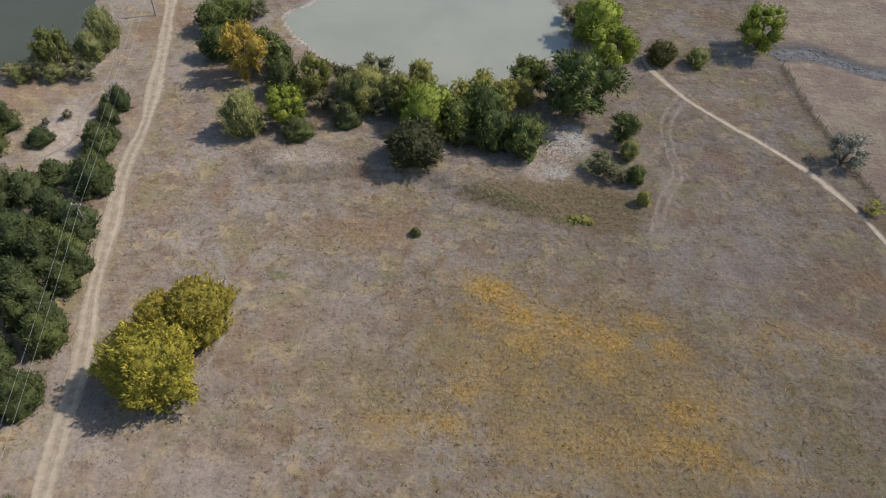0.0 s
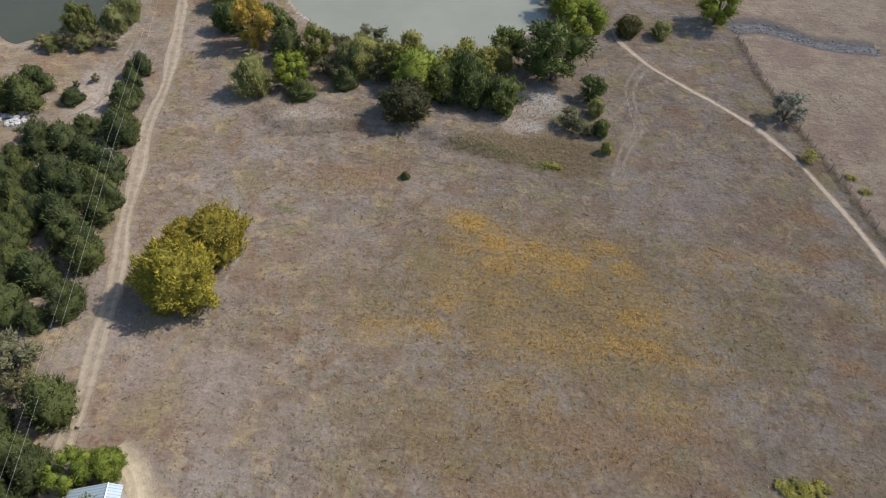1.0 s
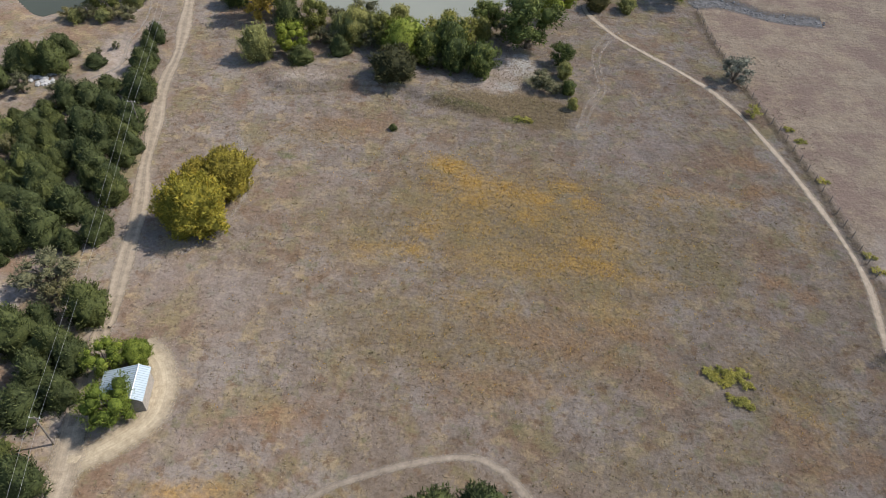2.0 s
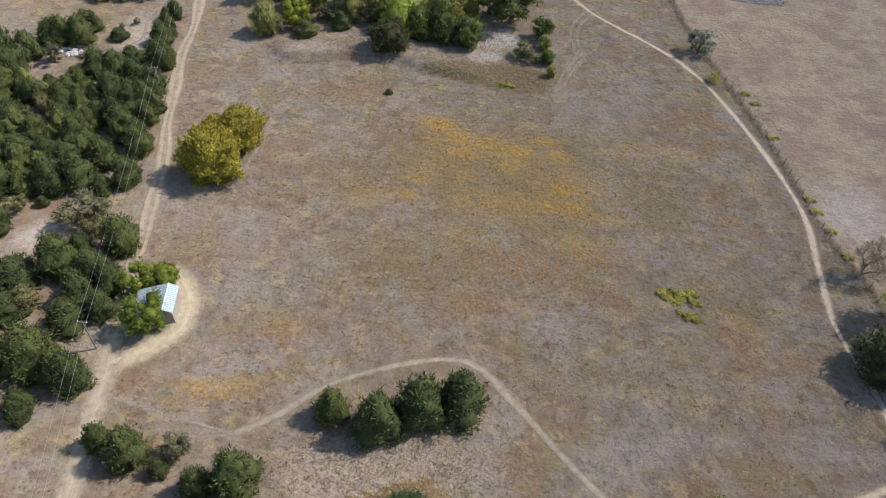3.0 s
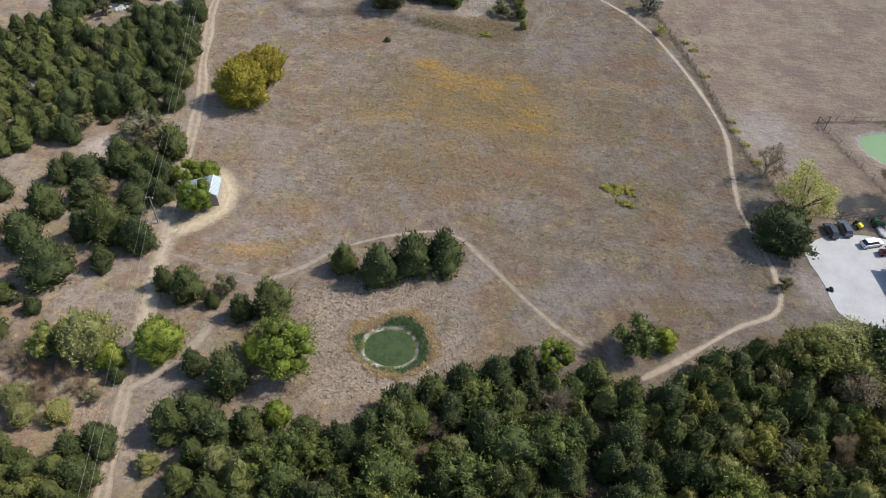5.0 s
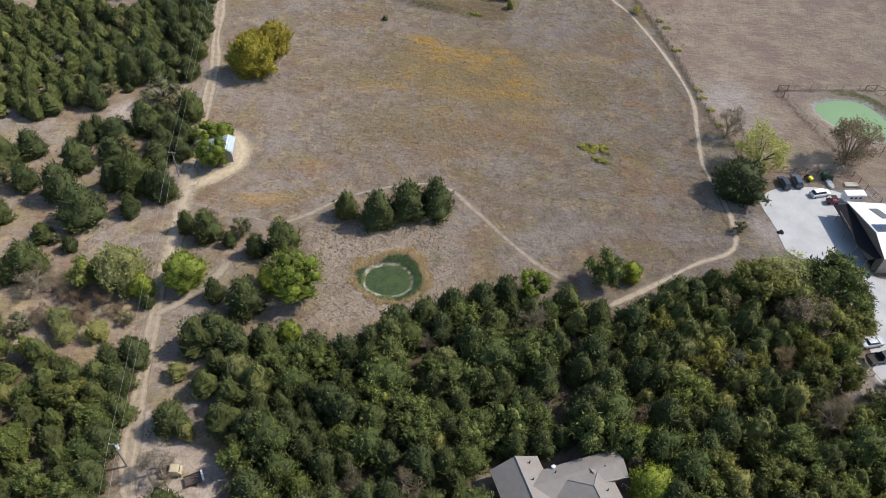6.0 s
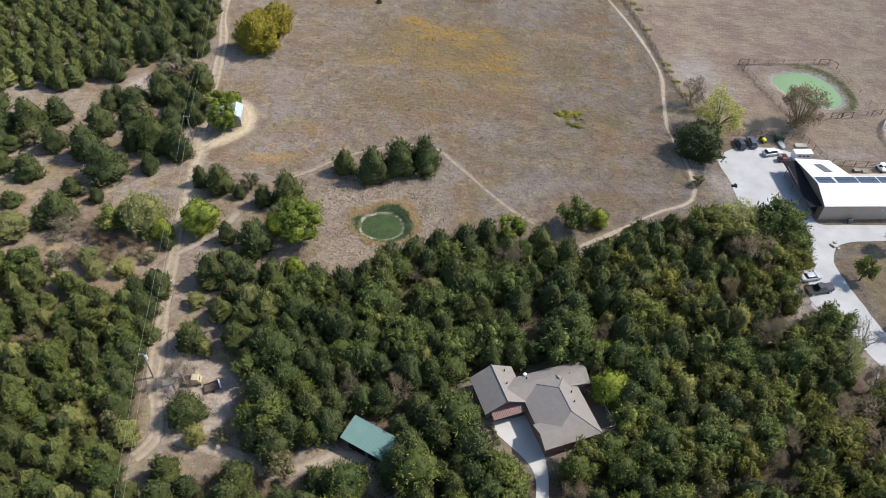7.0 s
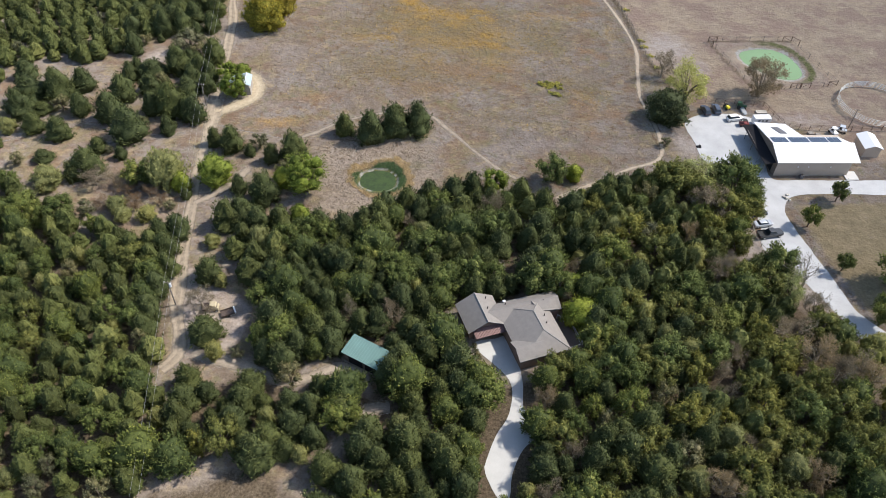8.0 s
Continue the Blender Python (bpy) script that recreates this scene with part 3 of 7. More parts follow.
CEDARS_NORTHWEST = [(-143.6, 57.5), (-65.2, 67.4), (-57.0, 41.9), (-64.9, 29.3), (-75.9, 19.9), (-88.4, 18.5), (-117.0, 12.7)]
SAVANNA_WEST = [(-117.0, 12.7), (-95.4, 15.1), (-74.0, -27.4), (-92.2, -29.2)]
SOUTH_FIELD = [(-20.0, -97.0), (-21.3, -89.0), (-15.5, -87.6), (-11.3, -84.5), (-7.4, -82.8), (-1.7, -85.1), (4.2, -95.0)]
MARSH = [(-5.1, 77.4), (0.4, 80.4), (12.0, 81.7), (21.7, 80.4), (23.4, 76.5), (21.8, 71.9), (16.4, 71.3), (8.6, 73.2), (2.3, 74.7)]
BANK_LINE = [(-34.1, 81.3), (-31.6, 77.4), (-24.3, 78.3), (-17.9, 80.0), (-13.0, 80.8), (-7.9, 80.1), (-2.7, 77.7), (3.9, 75.2), (9.0, 73.6)]
# soft patches: x, y, half length, half width, turn, weight
GOLD_GRASS = [(2.2, 60.2, 4, 2.2, -20, 0.95), (6.2, 56.6, 3.5, 2.5, -20, 0.85), (11.4, 55.4, 3.5, 2.2, -20, 0.85), (16.5, 54.0, 3.5, 2.2, -20, 0.85), (21.2, 57.3, 3.5, 2, -20, 0.6), (6.6, 52.2, 3.5, 2.2, -20, 0.75), (15.3, 49.6, 4, 2.5, -20, 0.5), (24.2, 53.2, 3, 2.2, -20, 0.65), (1.0, 55.1, 2.5, 2, -20, 0.55), (-0.4, 45.3, 3, 2.5, -20, 0.5), (-2.0, 41.1, 3, 2.2, -20, 0.55), (24.5, 44.9, 3, 2.2, -20, 0.7), (22.4, 40.9, 3, 2.5, -20, 0.65), (25.9, 39.9, 3, 2.2, -20, 0.7), (18.1, 40.1, 4, 2.5, -20, 0.5), (7.4, 46.1, 4, 2.5, -20, 0.4)]
GOLD_GRASS_FAINT = [(12, 54, 14, 6, -20, 0.42), (26, 46, 9, 7, -10, 0.42), (14, 40, 14, 5, 0, 0.4), (2, 48, 6, 5, 0, 0.38), (35, 55, 6, 4, 0, 0.35), (28, 32, 8, 4, 0, 0.36), (8, 32, 8, 4, 0, 0.33), (45, 57, 6, 2, -10, 0.45), (50, 18, 6, 1.5, -40, 0.4), (-8, 40, 6, 3, 10, 0.35), (32, 38, 7, 2.5, -10, 0.4), (58, 50, 3, 6, 0, 0.35), (-23, 0.5, 6, 2.2, 8, 0.45)]
MUD_FLAT = [(13.5, 91.7, 3.5, 4.5, 0, 0.9), (10.7, 84.1, 3, 2.5, 0, 0.8)]
GREEN_GROWTH = [(-25.5, 60, 2.2, 1.0, -20, 0.75), (-21, 57, 3, 1, -30, 0.5), (17, 87, 5, 2.6, -20, 0.95), (13, 74, 3.5, 1.2, 0, 0.8), (41, 22, 2.5, 1.5, 0, 0.6), (3, 77, 8, 1.5, -15, 0.5), (16, 79, 7, 4, -15, 0.3), (11, -12, 4, 3, 30, 0.45)]
STRAW_GRASS = [(2, -8.5, 14, 4.5, 5, 0.95), (12, -17, 4, 8, 0, 0.85), (-6, -18, 5, 8, 0, 0.7), (-42, -33, 10, 4, 0, 0.6), (11, 88, 4, 6, 30, 0.7), (-25, 83, 9, 3, 0, 0.5), (-8, -92, 14, 7, 0, 0.85)]
RUST_GRASS = [(-22.5, 0.0, 7, 2.2, 8, 0.6), (-26.8, -2.1, 3.5, 1.2, 10, 0.5), (-16.3, 10.9, 5, 3, 20, 0.5), (48.5, 15.2, 4, 1.5, -30, 0.7), (49.8, 11.0, 3, 2.5, -50, 0.6), (50.6, 3.7, 2, 3.5, 0, 0.5), (55.6, 11.6, 2.5, 3.5, 20, 0.6), (51.1, 39.9, 3, 1.6, -20, 0.85), (54.7, 37.5, 2, 1.6, 0, 0.85), (12.0, 18.7, 10, 3, 0, 0.5), (17.7, 26.3, 12, 4, -10, 0.55), (28.1, 28.5, 7, 3, -10, 0.5), (53.1, 66.5, 4.5, 1.8, -15, 0.8), (52.4, 59.5, 3, 2, 0, 0.8), (38.2, 58.0, 3, 1.6, 0, 0.6), (-16, 69, 12, 4, 5, 0.5), (63.1, 17.7, 2, 4, 0, 0.45)]
SILVER_GRASS = [(-32.2, 15.8, 4, 5, 0, 0.7), (-26.1, 28.9, 6, 7, 0, 0.6), (-25.5, 6.4, 5, 2.5, 20, 0.55), (-14.5, 24.8, 7, 5, 0, 0.45), (30.4, -3.7, 9, 2, 5, 0.65), (39.3, -1.3, 9, 2, 5, 0.6), (53.9, -1.3, 8, 2.5, 0, 0.6), (50.1, 26.8, 4, 2.5, 0, 0.5), (36, 68, 9, 4, 10, 0.6), (-36, 30, 3, 6, 0, 0.6), (-18, 52, 7, 6, 0, 0.4), (24, 6, 6, 5, 0, 0.4)]
WEEDY = [(14, 48, 24, 15, -15, 0.75), (-6, 44, 16, 9, 10, 0.5), (38, 46, 12, 14, 0, 0.5), (13.5, 78.3, 11, 4.5, -4, 0.95), (6, 26, 26, 9, 0, 0.55), (48, 24, 10, 8, 0, 0.45), (-22, 66, 10, 4, 0, 0.4), (30, 8, 16, 6, 10, 0.35)]
BARE_SOIL = [(11.3, 90.8, 6, 5, 0, 0.8), (8.6, 84.5, 4, 4, 0, 0.7), (80.3, -28.5, 2.5, 6, 20, 0.8), (88.4, -41.7, 2.5, 5, 30, 0.8), (72.7, 43.9, 8, 9, 0, 0.75), (78.8, 35.0, 5, 6, 0, 0.6), (-26.7, 81.8, 9, 3, 0, 0.5), (-58, 25, 5, 4, 30, 0.75), (72, 1, 4, 6, 10, 0.7), (79, -31, 4, 7, 30, 0.8), (27, 84, 3, 8, 10, 0.35), (-40, 10, 3, 8, 0, 0.6), (-65, 85, 6, 12, 10, 0.5), (-70, 103, 6, 8, 0, 0.45), (74, 36, 5, 12, 0, 0.5), (100, 14, 14, 5, 5, 0.5)]
HOUSE_GROUND = [(24.0, -59.4), (21.3, -52.0), (28.4, -49.9), (38.4, -46.4), (44.8, -58.6), (36.4, -63.8), (32.8, -65.0), (26.0, -63.0)]
SHED_GROUND = [(3.2, -62.8), (5.2, -60.2), (12.6, -63.6), (10.9, -67.6), (9.0, -69.8), (-2.0, -70.0), (-1.5, -66.0)]
PLOT = [(91.6, 27.4), (84.5, 48.5), (107.3, 51.2), (113.5, 30.6)]
LAWN = [(90.7, -15.8), (125.6, -11.4), (125.0, -70.0), (104.0, -55.0), (96.3, -43.0), (92.3, -27.3)]

TRACKS = {k: smooth_line(v, 1.2) for k, v in (
    ("main", MAIN_TRACK), ("pad", PAD_LOOP), ("cross", CROSS_TRAIL[3:]), ("cross_west", CROSS_TRAIL[:4]), ("east", EAST_TRAIL), ("branch", BRANCH_TRAIL), ("pond", POND_TRACK), ("junction", TRACK_JUNCTION),
    ("shed", SHED_TRACK), ("shed2", SHED_TRACK_2), ("west", WEST_PATH), ("west2", WEST_PATH_2), ("west3", WEST_PATH_3), ("creek", CREEK), ("arc", MOWN_ARC))}
SHORES = {k: smooth_line(v, 1.2, True) for k, v in (("big", POND_BIG), ("west", POND_WEST), ("green", POND_GREEN), ("round", POND_ROUND))}
PASTURE = [(50.9, 117.0), (52.7, 102.8), (56.5, 86.5), (58.9, 77.3), (62.2, 63.8), (66.1, 41.8), (67.6, 34.3), (71.0, 24.0), (76, 17), (95, 16), (110, 0), (400, -5), (400, 400), (60, 400)]


def height(px, py):
    """The lie of the land: gentle swells, pond basins, a low bank before the big pond's dam, the creek's bed."""
    px, py = np.asarray(px, float), np.asarray(py, float)
    z = 0.10 * np.sin(px * 0.21 + 1.3 * np.sin(py * 0.13)) + 0.09 * np.sin(py * 0.27 + 0.8 * np.sin(px * 0.17)) + 0.05 * np.sin(px * 0.9 + py * 0.7) * np.sin(py * 0.83)
    bank = np.interp(px, [-60, -36, -31, -18, -8, 4, 12], [70, 82, 78, 80, 79.5, 75, 74])
    lift = 1.05 * step01(py - bank, -0.1, 1.3) * (1 - step01(py - bank, 5, 14)) * step01(px, -38, -33) * (1 - step01(px, 4, 12))
    z = z + lift
    for key, depth, rim in (("big", 1.4, 3.0), ("west", 1.4, 3.0), ("green", 1.5, 2.5), ("round", 1.3, 2.0)):
        d = poly_distance(px, py, SHORES[key])
        z = z * step01(d, 0, 6) - 0.55 * (1 - step01(d, -0.2, rim)) - (depth - 0.55) * (1 - step01(d, -3, 0))
    for yard in (LOT, DRIVE):
        z = z * step01(poly_distance(px, py, yard), 1.0, 5.0)
    z = z - 0.5 * (1 - step01(line_distance(px, py, TRACKS["creek"]), 0.8, 3.2))
    return z


def build_ground():
    def axis(lo, hi, step):
        core = np.arange(lo, hi + step / 2, step)
        out = [hi]
        g = step
        while out[-1] < hi + 2600:
            g *= 1.28
            out.append(out[-1] + g)
        tail = np.array(out[1:])
        return np.concatenate([lo - (tail - hi)[::-1], core, tail])
    xs, ys = axis(-112, 128, 0.9), axis(-104, 150, 0.9)
    gx, gy = np.meshgrid(xs, ys)
    px, py = gx.ravel(), gy.ravel()
    far = step01(np.hypot(px, py), 350, 900)
    z = height(px, py) * (1 - far)
    nx, ny = len(xs), len(ys)
    i = np.arange((nx - 1) * (ny - 1))
    r, c = i // (nx - 1), i % (nx - 1)
    a = r * nx + c
    faces = np.stack([a, a + 1, a + nx + 1, a + nx], 1)
    me = bpy.data.meshes.new("ground")
    me.vertices.add(len(px))
    me.vertices.foreach_set("co", np.stack([px, py, z], 1).astype(np.float32).ravel())
    me.loops.add(faces.size)
    me.loops.foreach_set("vertex_index", faces.astype(np.int32).ravel())
    me.polygons.add(len(faces))
    me.polygons.foreach_set("loop_start", np.arange(0, faces.size, 4, dtype=np.int32))
    me.update(calc_edges=True)
    me.polygons.foreach_set("use_smooth", np.ones(len(faces), bool))
    me.materials.append(M["ground"])
    woods = np.minimum.reduce([poly_distance(px, py, WOODS), poly_distance(px, py, WOODS_WEST)])
    clear = np.minimum(poly_distance(px, py, HOUSE_GROUND), poly_distance(px, py, SHED_GROUND))
    near_track = np.minimum.reduce([line_distance(px, py, TRACKS[k]) for k in ("main", "shed", "shed2")])
    bank_line = smooth_line(BANK_LINE, 0.8)
    zones = {
        "pale": 0.95 * step01(-poly_distance(px, py, PASTURE), -1.0, 1.5),
        "gold": np.maximum(blobs(px, py, GOLD_GRASS), blobs(px, py, GOLD_GRASS_FAINT)),
        "green": np.maximum.reduce([blobs(px, py, GREEN_GROWTH), 0.9 * step01(-poly_distance(px, py, POND_REEDS), -0.6, 0.5), 0.85 * (1 - step01(np.abs(poly_distance(px, py, SHORES["green"]) - 2.2), 0.5, 1.4)) * step01(px + 0.4 * py, 112, 122)]),
        "weedy": blobs(px, py, WEEDY),
        "marsh": 0.85 * step01(-poly_distance(px, py, MARSH), -1.0, 1.5),
        "rust": blobs(px, py, RUST_GRASS),
        "silver": blobs(px, py, SILVER_GRASS),
        "lawn": 0.9 * step01(-poly_distance(px, py, LAWN), -1, 2),
        "straw": np.maximum.reduce([blobs(px, py, STRAW_GRASS), 0.62 * step01(-poly_distance(px, py, POND_MEADOW), -1.5, 2.0), 0.95 * step01(-poly_distance(px, py, POND_SEDGE), -0.4, 0.4), 0.4 * step01(-poly_distance(px, py, PLOT), -0.3, 0.5)]),
        # woodland litter; fence strip paints weeds and bank shadow, bank strip only its shading
        "litter_shade": np.maximum.reduce([0.85 * step01(-woods, -1, 3) * step01(clear, 0, 2), 0.75 - 0.75 * step01(line_distance(px, py, FENCE_LINE), 0.3, 1.3), 0.6 - 0.6 * step01(line_distance(px, py, PLOT[:3]), 0.2, 1.0), 0.5 - 0.5 * step01(line_distance(px, py, bank_line), 0.2, 0.8)]),
        "bare": np.maximum.reduce([0.25 * (1 - step01(near_track, 0.8, 3.2)), blobs(px, py, BARE_SOIL), 0.5 * (1 - step01(poly_distance(px, py, CLEARING), -1.0, 1.5)), 0.3 * (1 - step01(clear, -2, 1))]),
        "mud": np.maximum.reduce([0.85 * blobs(px, py, MUD_FLAT)] + [g - g * step01(np.abs(poly_distance(px, py, SHORES[k]) - o), w * 0.5, w) for k, o, w, g in (("green", 0.2, 0.8, 0.85), ("round", 0.25, 0.5, 0.7), ("big", 0.2, 0.9, 0.6), ("west", 0.2, 0.9, 0.3))]),
    }
    for key, value in zones.items():
        me.attributes.new(key, "FLOAT", "POINT").data.foreach_set("value", value.astype(np.float32))
    return tagged(new("ground", me), "dry grey-brown autumn meadow grass with bare and golden patches", "ground", kind="structure")


def ribbon(name, pts, width, mat, lift, label, category, wobble=0.25):
    """A worn strip laid on the land along a line."""
    n = len(pts)
    tang = np.gradient(pts, axis=0)
    tang /= np.linalg.norm(tang, axis=1)[:, None] + 1e-9
    side = np.stack([-tang[:, 1], tang[:, 0]], 1)
    k = 7
    u = np.linspace(-1, 1, k)
    w = 0.5 * width * (1 + wobble * np.sin(np.arange(n) * 0.37) * np.sin(np.arange(n) * 0.11 + 1))
    grid = pts[:, None] + u[None, :, None] * w[:, None, None] * side[:, None]
    z = height(grid[..., 0], grid[..., 1]) + lift
    verts = np.concatenate([grid, z[..., None]], -1).reshape(-1, 3)
    faces = [(i * k + j, (i + 1) * k + j, (i + 1) * k + j + 1, i * k + j + 1)[::-1] for i in range(n - 1) for j in range(k - 1)]
    me = mesh_of(name, verts, faces, mat, True)
    run = np.concatenate([[0], np.cumsum(np.linalg.norm(np.diff(pts, axis=0), axis=1))])
    uv = np.stack([np.tile((u + 1) / 2, n), np.repeat(run, k)], 1)
    idx = np.empty(len(me.loops), np.int32)
    me.loops.foreach_get("vertex_index", idx)
    me.uv_layers.new(name="UVMap").data.foreach_set("uv", uv[idx].astype(np.float32).ravel())
    return tagged(new(name, me), label, category, kind="structure")


def sheet(name, outline, mat, z, label, category, thick=0.0, ragged=0.0):
    """A level sheet with a smooth outline (water, paving); thick paving gets an edge."""
    ring = smooth_line(outline, 1.0, True) if ragged >= 0 else np.array(outline)
    bm = bmesh.new()
    vs = []
    for i, (x, y) in enumerate(ring):
        o = ragged * math.sin(i * 1.7) * math.sin(i * 0.61) if ragged > 0 else 0
        vs.append(bm.verts.new((x + o, y + o * 0.7, z)))
    face = bm.faces.new(vs)
    bmesh.ops.recalc_face_normals(bm, faces=bm.faces)
    if face.normal.z < 0:
        face.normal_flip()
    bmesh.ops.triangulate(bm, faces=bm.faces[:])
    if thick:
        ext = bmesh.ops.extrude_face_region(bm, geom=bm.faces[:])
        bmesh.ops.translate(bm, verts=[g for g in ext["geom"] if isinstance(g, bmesh.types.BMVert)], vec=(0, 0, -thick))
        bmesh.ops.recalc_face_normals(bm, faces=bm.faces)
    me = bpy.data.meshes.new(name)
    bm.to_mesh(me)
    bm.free()
    me.materials.append(mat)
    return tagged(new(name, me), label, category, kind="structure")


build_ground()
ribbon("road", TRACKS["main"], 3.1, M["track"], 0.035, "two-rut sandy dirt farm track beside the cedars", "dirt road")
ribbon("road", TRACKS["pad"], 5.2, M["pad"], 0.05, "sandy bare-soil turning loop round the small barn", "dirt road", 0.1)
ribbon("road", TRACKS["junction"], 5.0, M["junction"], 0.06, "wide worn sandy stretch where the tracks meet", "dirt road", 0.1)
ribbon("road", TRACKS["cross_west"], 1.6, M["faint"], 0.04, "faint dirt trail joining the farm track", "trail")
ribbon("road", TRACKS["cross"], 1.9, M["soft"], 0.04, "narrow pale dirt trail across the dry meadow", "trail")
ribbon("road", TRACKS["east"], 1.6, M["trail"], 0.045, "narrow pale dirt trail curving along the fence", "trail")
ribbon("road", TRACKS["branch"], 3.4, M["faint_ruts"], 0.035, "faint worn trail branching over the dam", "trail")
ribbon("road", TRACKS["pond"], 2.6, M["trail"], 0.05, "dirt track leading from the drive to the small pond", "trail")
ribbon("road", TRACKS["shed"], 3.4, M["trail"], 0.045, "dirt track through the trees to the teal shed", "trail")
ribbon("road", TRACKS["shed2"], 3.2, M["trail"], 0.05, "dirt track winding below the teal shed", "trail")
for key in ("west", "west2", "west3"):
    ribbon("road", TRACKS[key], 1.7, M["faint"], 0.035, "faint mown path between scattered cedars", "trail")
ribbon("road", TRACKS["arc"], 2.4, M["faint"], 0.035, "faint curved mower track round the autumn trees", "trail")
ribbon("creek_bed", TRACKS["creek"], 6.6, M["creek"], 0.06, "dark grey gravel bed of a dry creek", "creek")
sheet("water", [tuple(p) for p in SHORES["big"][::2]], M["big_water"], -0.57, "large silty grey-green pond behind the tree line", "pond")
sheet("water", [tuple(p) for p in SHORES["west"][::2]], M["dark_water"], -0.57, "dark pond beyond the cedars", "pond")
sheet("water", [tuple(p) for p in SHORES["green"][::2]], M["green_water"], -0.56, "stock pond covered with light green algae", "pond")
sheet("water", [tuple(p) for p in SHORES["round"][::2]], M["murky_water"], -0.55, "small round murky green pond with a pale rim", "pond")
sheet("pavement", LOT, M["gravel"], 0.05, "white crushed-limestone yard and drive beside the metal building", "driveway", 0.3, 0.12)
sheet("pavement", DRIVE, M["concrete"], 0.06, "pale concrete driveway in front of the garage", "driveway", 0.3)

# ---- trees ----
def rng_of(seed):
    return np.random.default_rng(seed)


def leaf_cards(pos, direction, length, width, rng):
    """Slim triangular sprays that start at pos and point along direction."""
    n = len(pos)
    d = direction / (np.linalg.norm(direction, axis=1)[:, None] + 1e-9)
    a = np.cross(d, rng.normal(size=(n, 3)))
    a /= np.linalg.norm(a, axis=1)[:, None] + 1e-9
    length, width = np.broadcast_to(length, n)[:, None], np.broadcast_to(width, n)[:, None]
    return np.stack([pos - a * width * 0.6, pos + a * width * 0.6, pos + d * length], 1)


def lumpy_ball(center, r, rng, rings=5, sides=8, squash=1.0):
    verts, faces = [], []
    for i in range(rings + 1):
        ph = math.pi * i / rings
        for s in range(sides):
            th = 2 * math.pi * s / sides
            k = r * (0.85 + 0.3 * rng.random())
            verts.append((center[0] + k * math.sin(ph) * math.cos(th), center[1] + k * math.sin(ph) * math.sin(th), center[2] + k * squash * math.cos(ph)))
    for i in range(rings):
        for s in range(sides):
            q = (s + 1) % sides
            faces.append((i * sides + s, (i + 1) * sides + s, (i + 1) * sides + q, i * sides + q))
    return verts, faces


def cards_and_core(name, cards, core, mat):
    cv, cf = core
    k = len(cards) * 3
    verts = np.concatenate([cards.reshape(-1, 3), np.array(cv, float).reshape(-1, 3)]) if cv else cards.reshape(-1, 3)
    faces = [(3 * i, 3 * i + 1, 3 * i + 2) for i in range(len(cards))] + [tuple(j + k for j in f) for f in cf]
    # full size: 1 in radius, 2 high
    verts[:, :2] /= np.percentile(np.hypot(verts[:, 0], verts[:, 1]), 98.5)
    verts[:, 2] *= 2.0 / np.percentile(verts[:, 2], 99.7)
    me = mesh_of(name, verts.tolist(), faces, mat)
    me.polygons.foreach_set("use_smooth", np.arange(len(faces)) >= len(cards))
    return me


def clump_cards(tips, dirs, per, rng, reach=0.32, loose=0.07, length=(0.12, 0.24), width=(0.05, 0.085), facing=0.42):
    """Leaf sprays gathered along the ends of twigs; their faces turn roughly outwards and up, as leaves do."""
    n = len(tips)
    d = dirs / (np.linalg.norm(dirs, axis=1)[:, None] + 1e-9)
    size = rng.uniform(0.7, 1.3, n)
    back = rng.random(n * per) ** 0.8 * reach
    dd = np.repeat(d, per, 0)
    k = np.repeat(size, per)[:, None]
    p = np.repeat(tips, per, 0) - dd * back[:, None] * k + rng.normal(0, loose, (n * per, 3)) * k * (0.55 + 1.2 * back[:, None] / reach)
    face = dd + np.array((0, 0, 0.35)) + rng.normal(0, facing, (n * per, 3))
    way = dd * 0.75 + rng.normal(0, 0.62, (n * per, 3)) + np.array((0, 0, 0.12))
    way /= np.linalg.norm(way, axis=1)[:, None] + 1e-9
    a = np.cross(way, face)
    a /= np.linalg.norm(a, axis=1)[:, None] + 1e-9
    le = rng.uniform(*length, n * per)[:, None] * (0.6 + 0.4 * k)
    wi = rng.uniform(*width, n * per)[:, None] * (0.6 + 0.4 * k)
    return np.stack([p - a * wi, p + a * wi, p + way * le], 1)


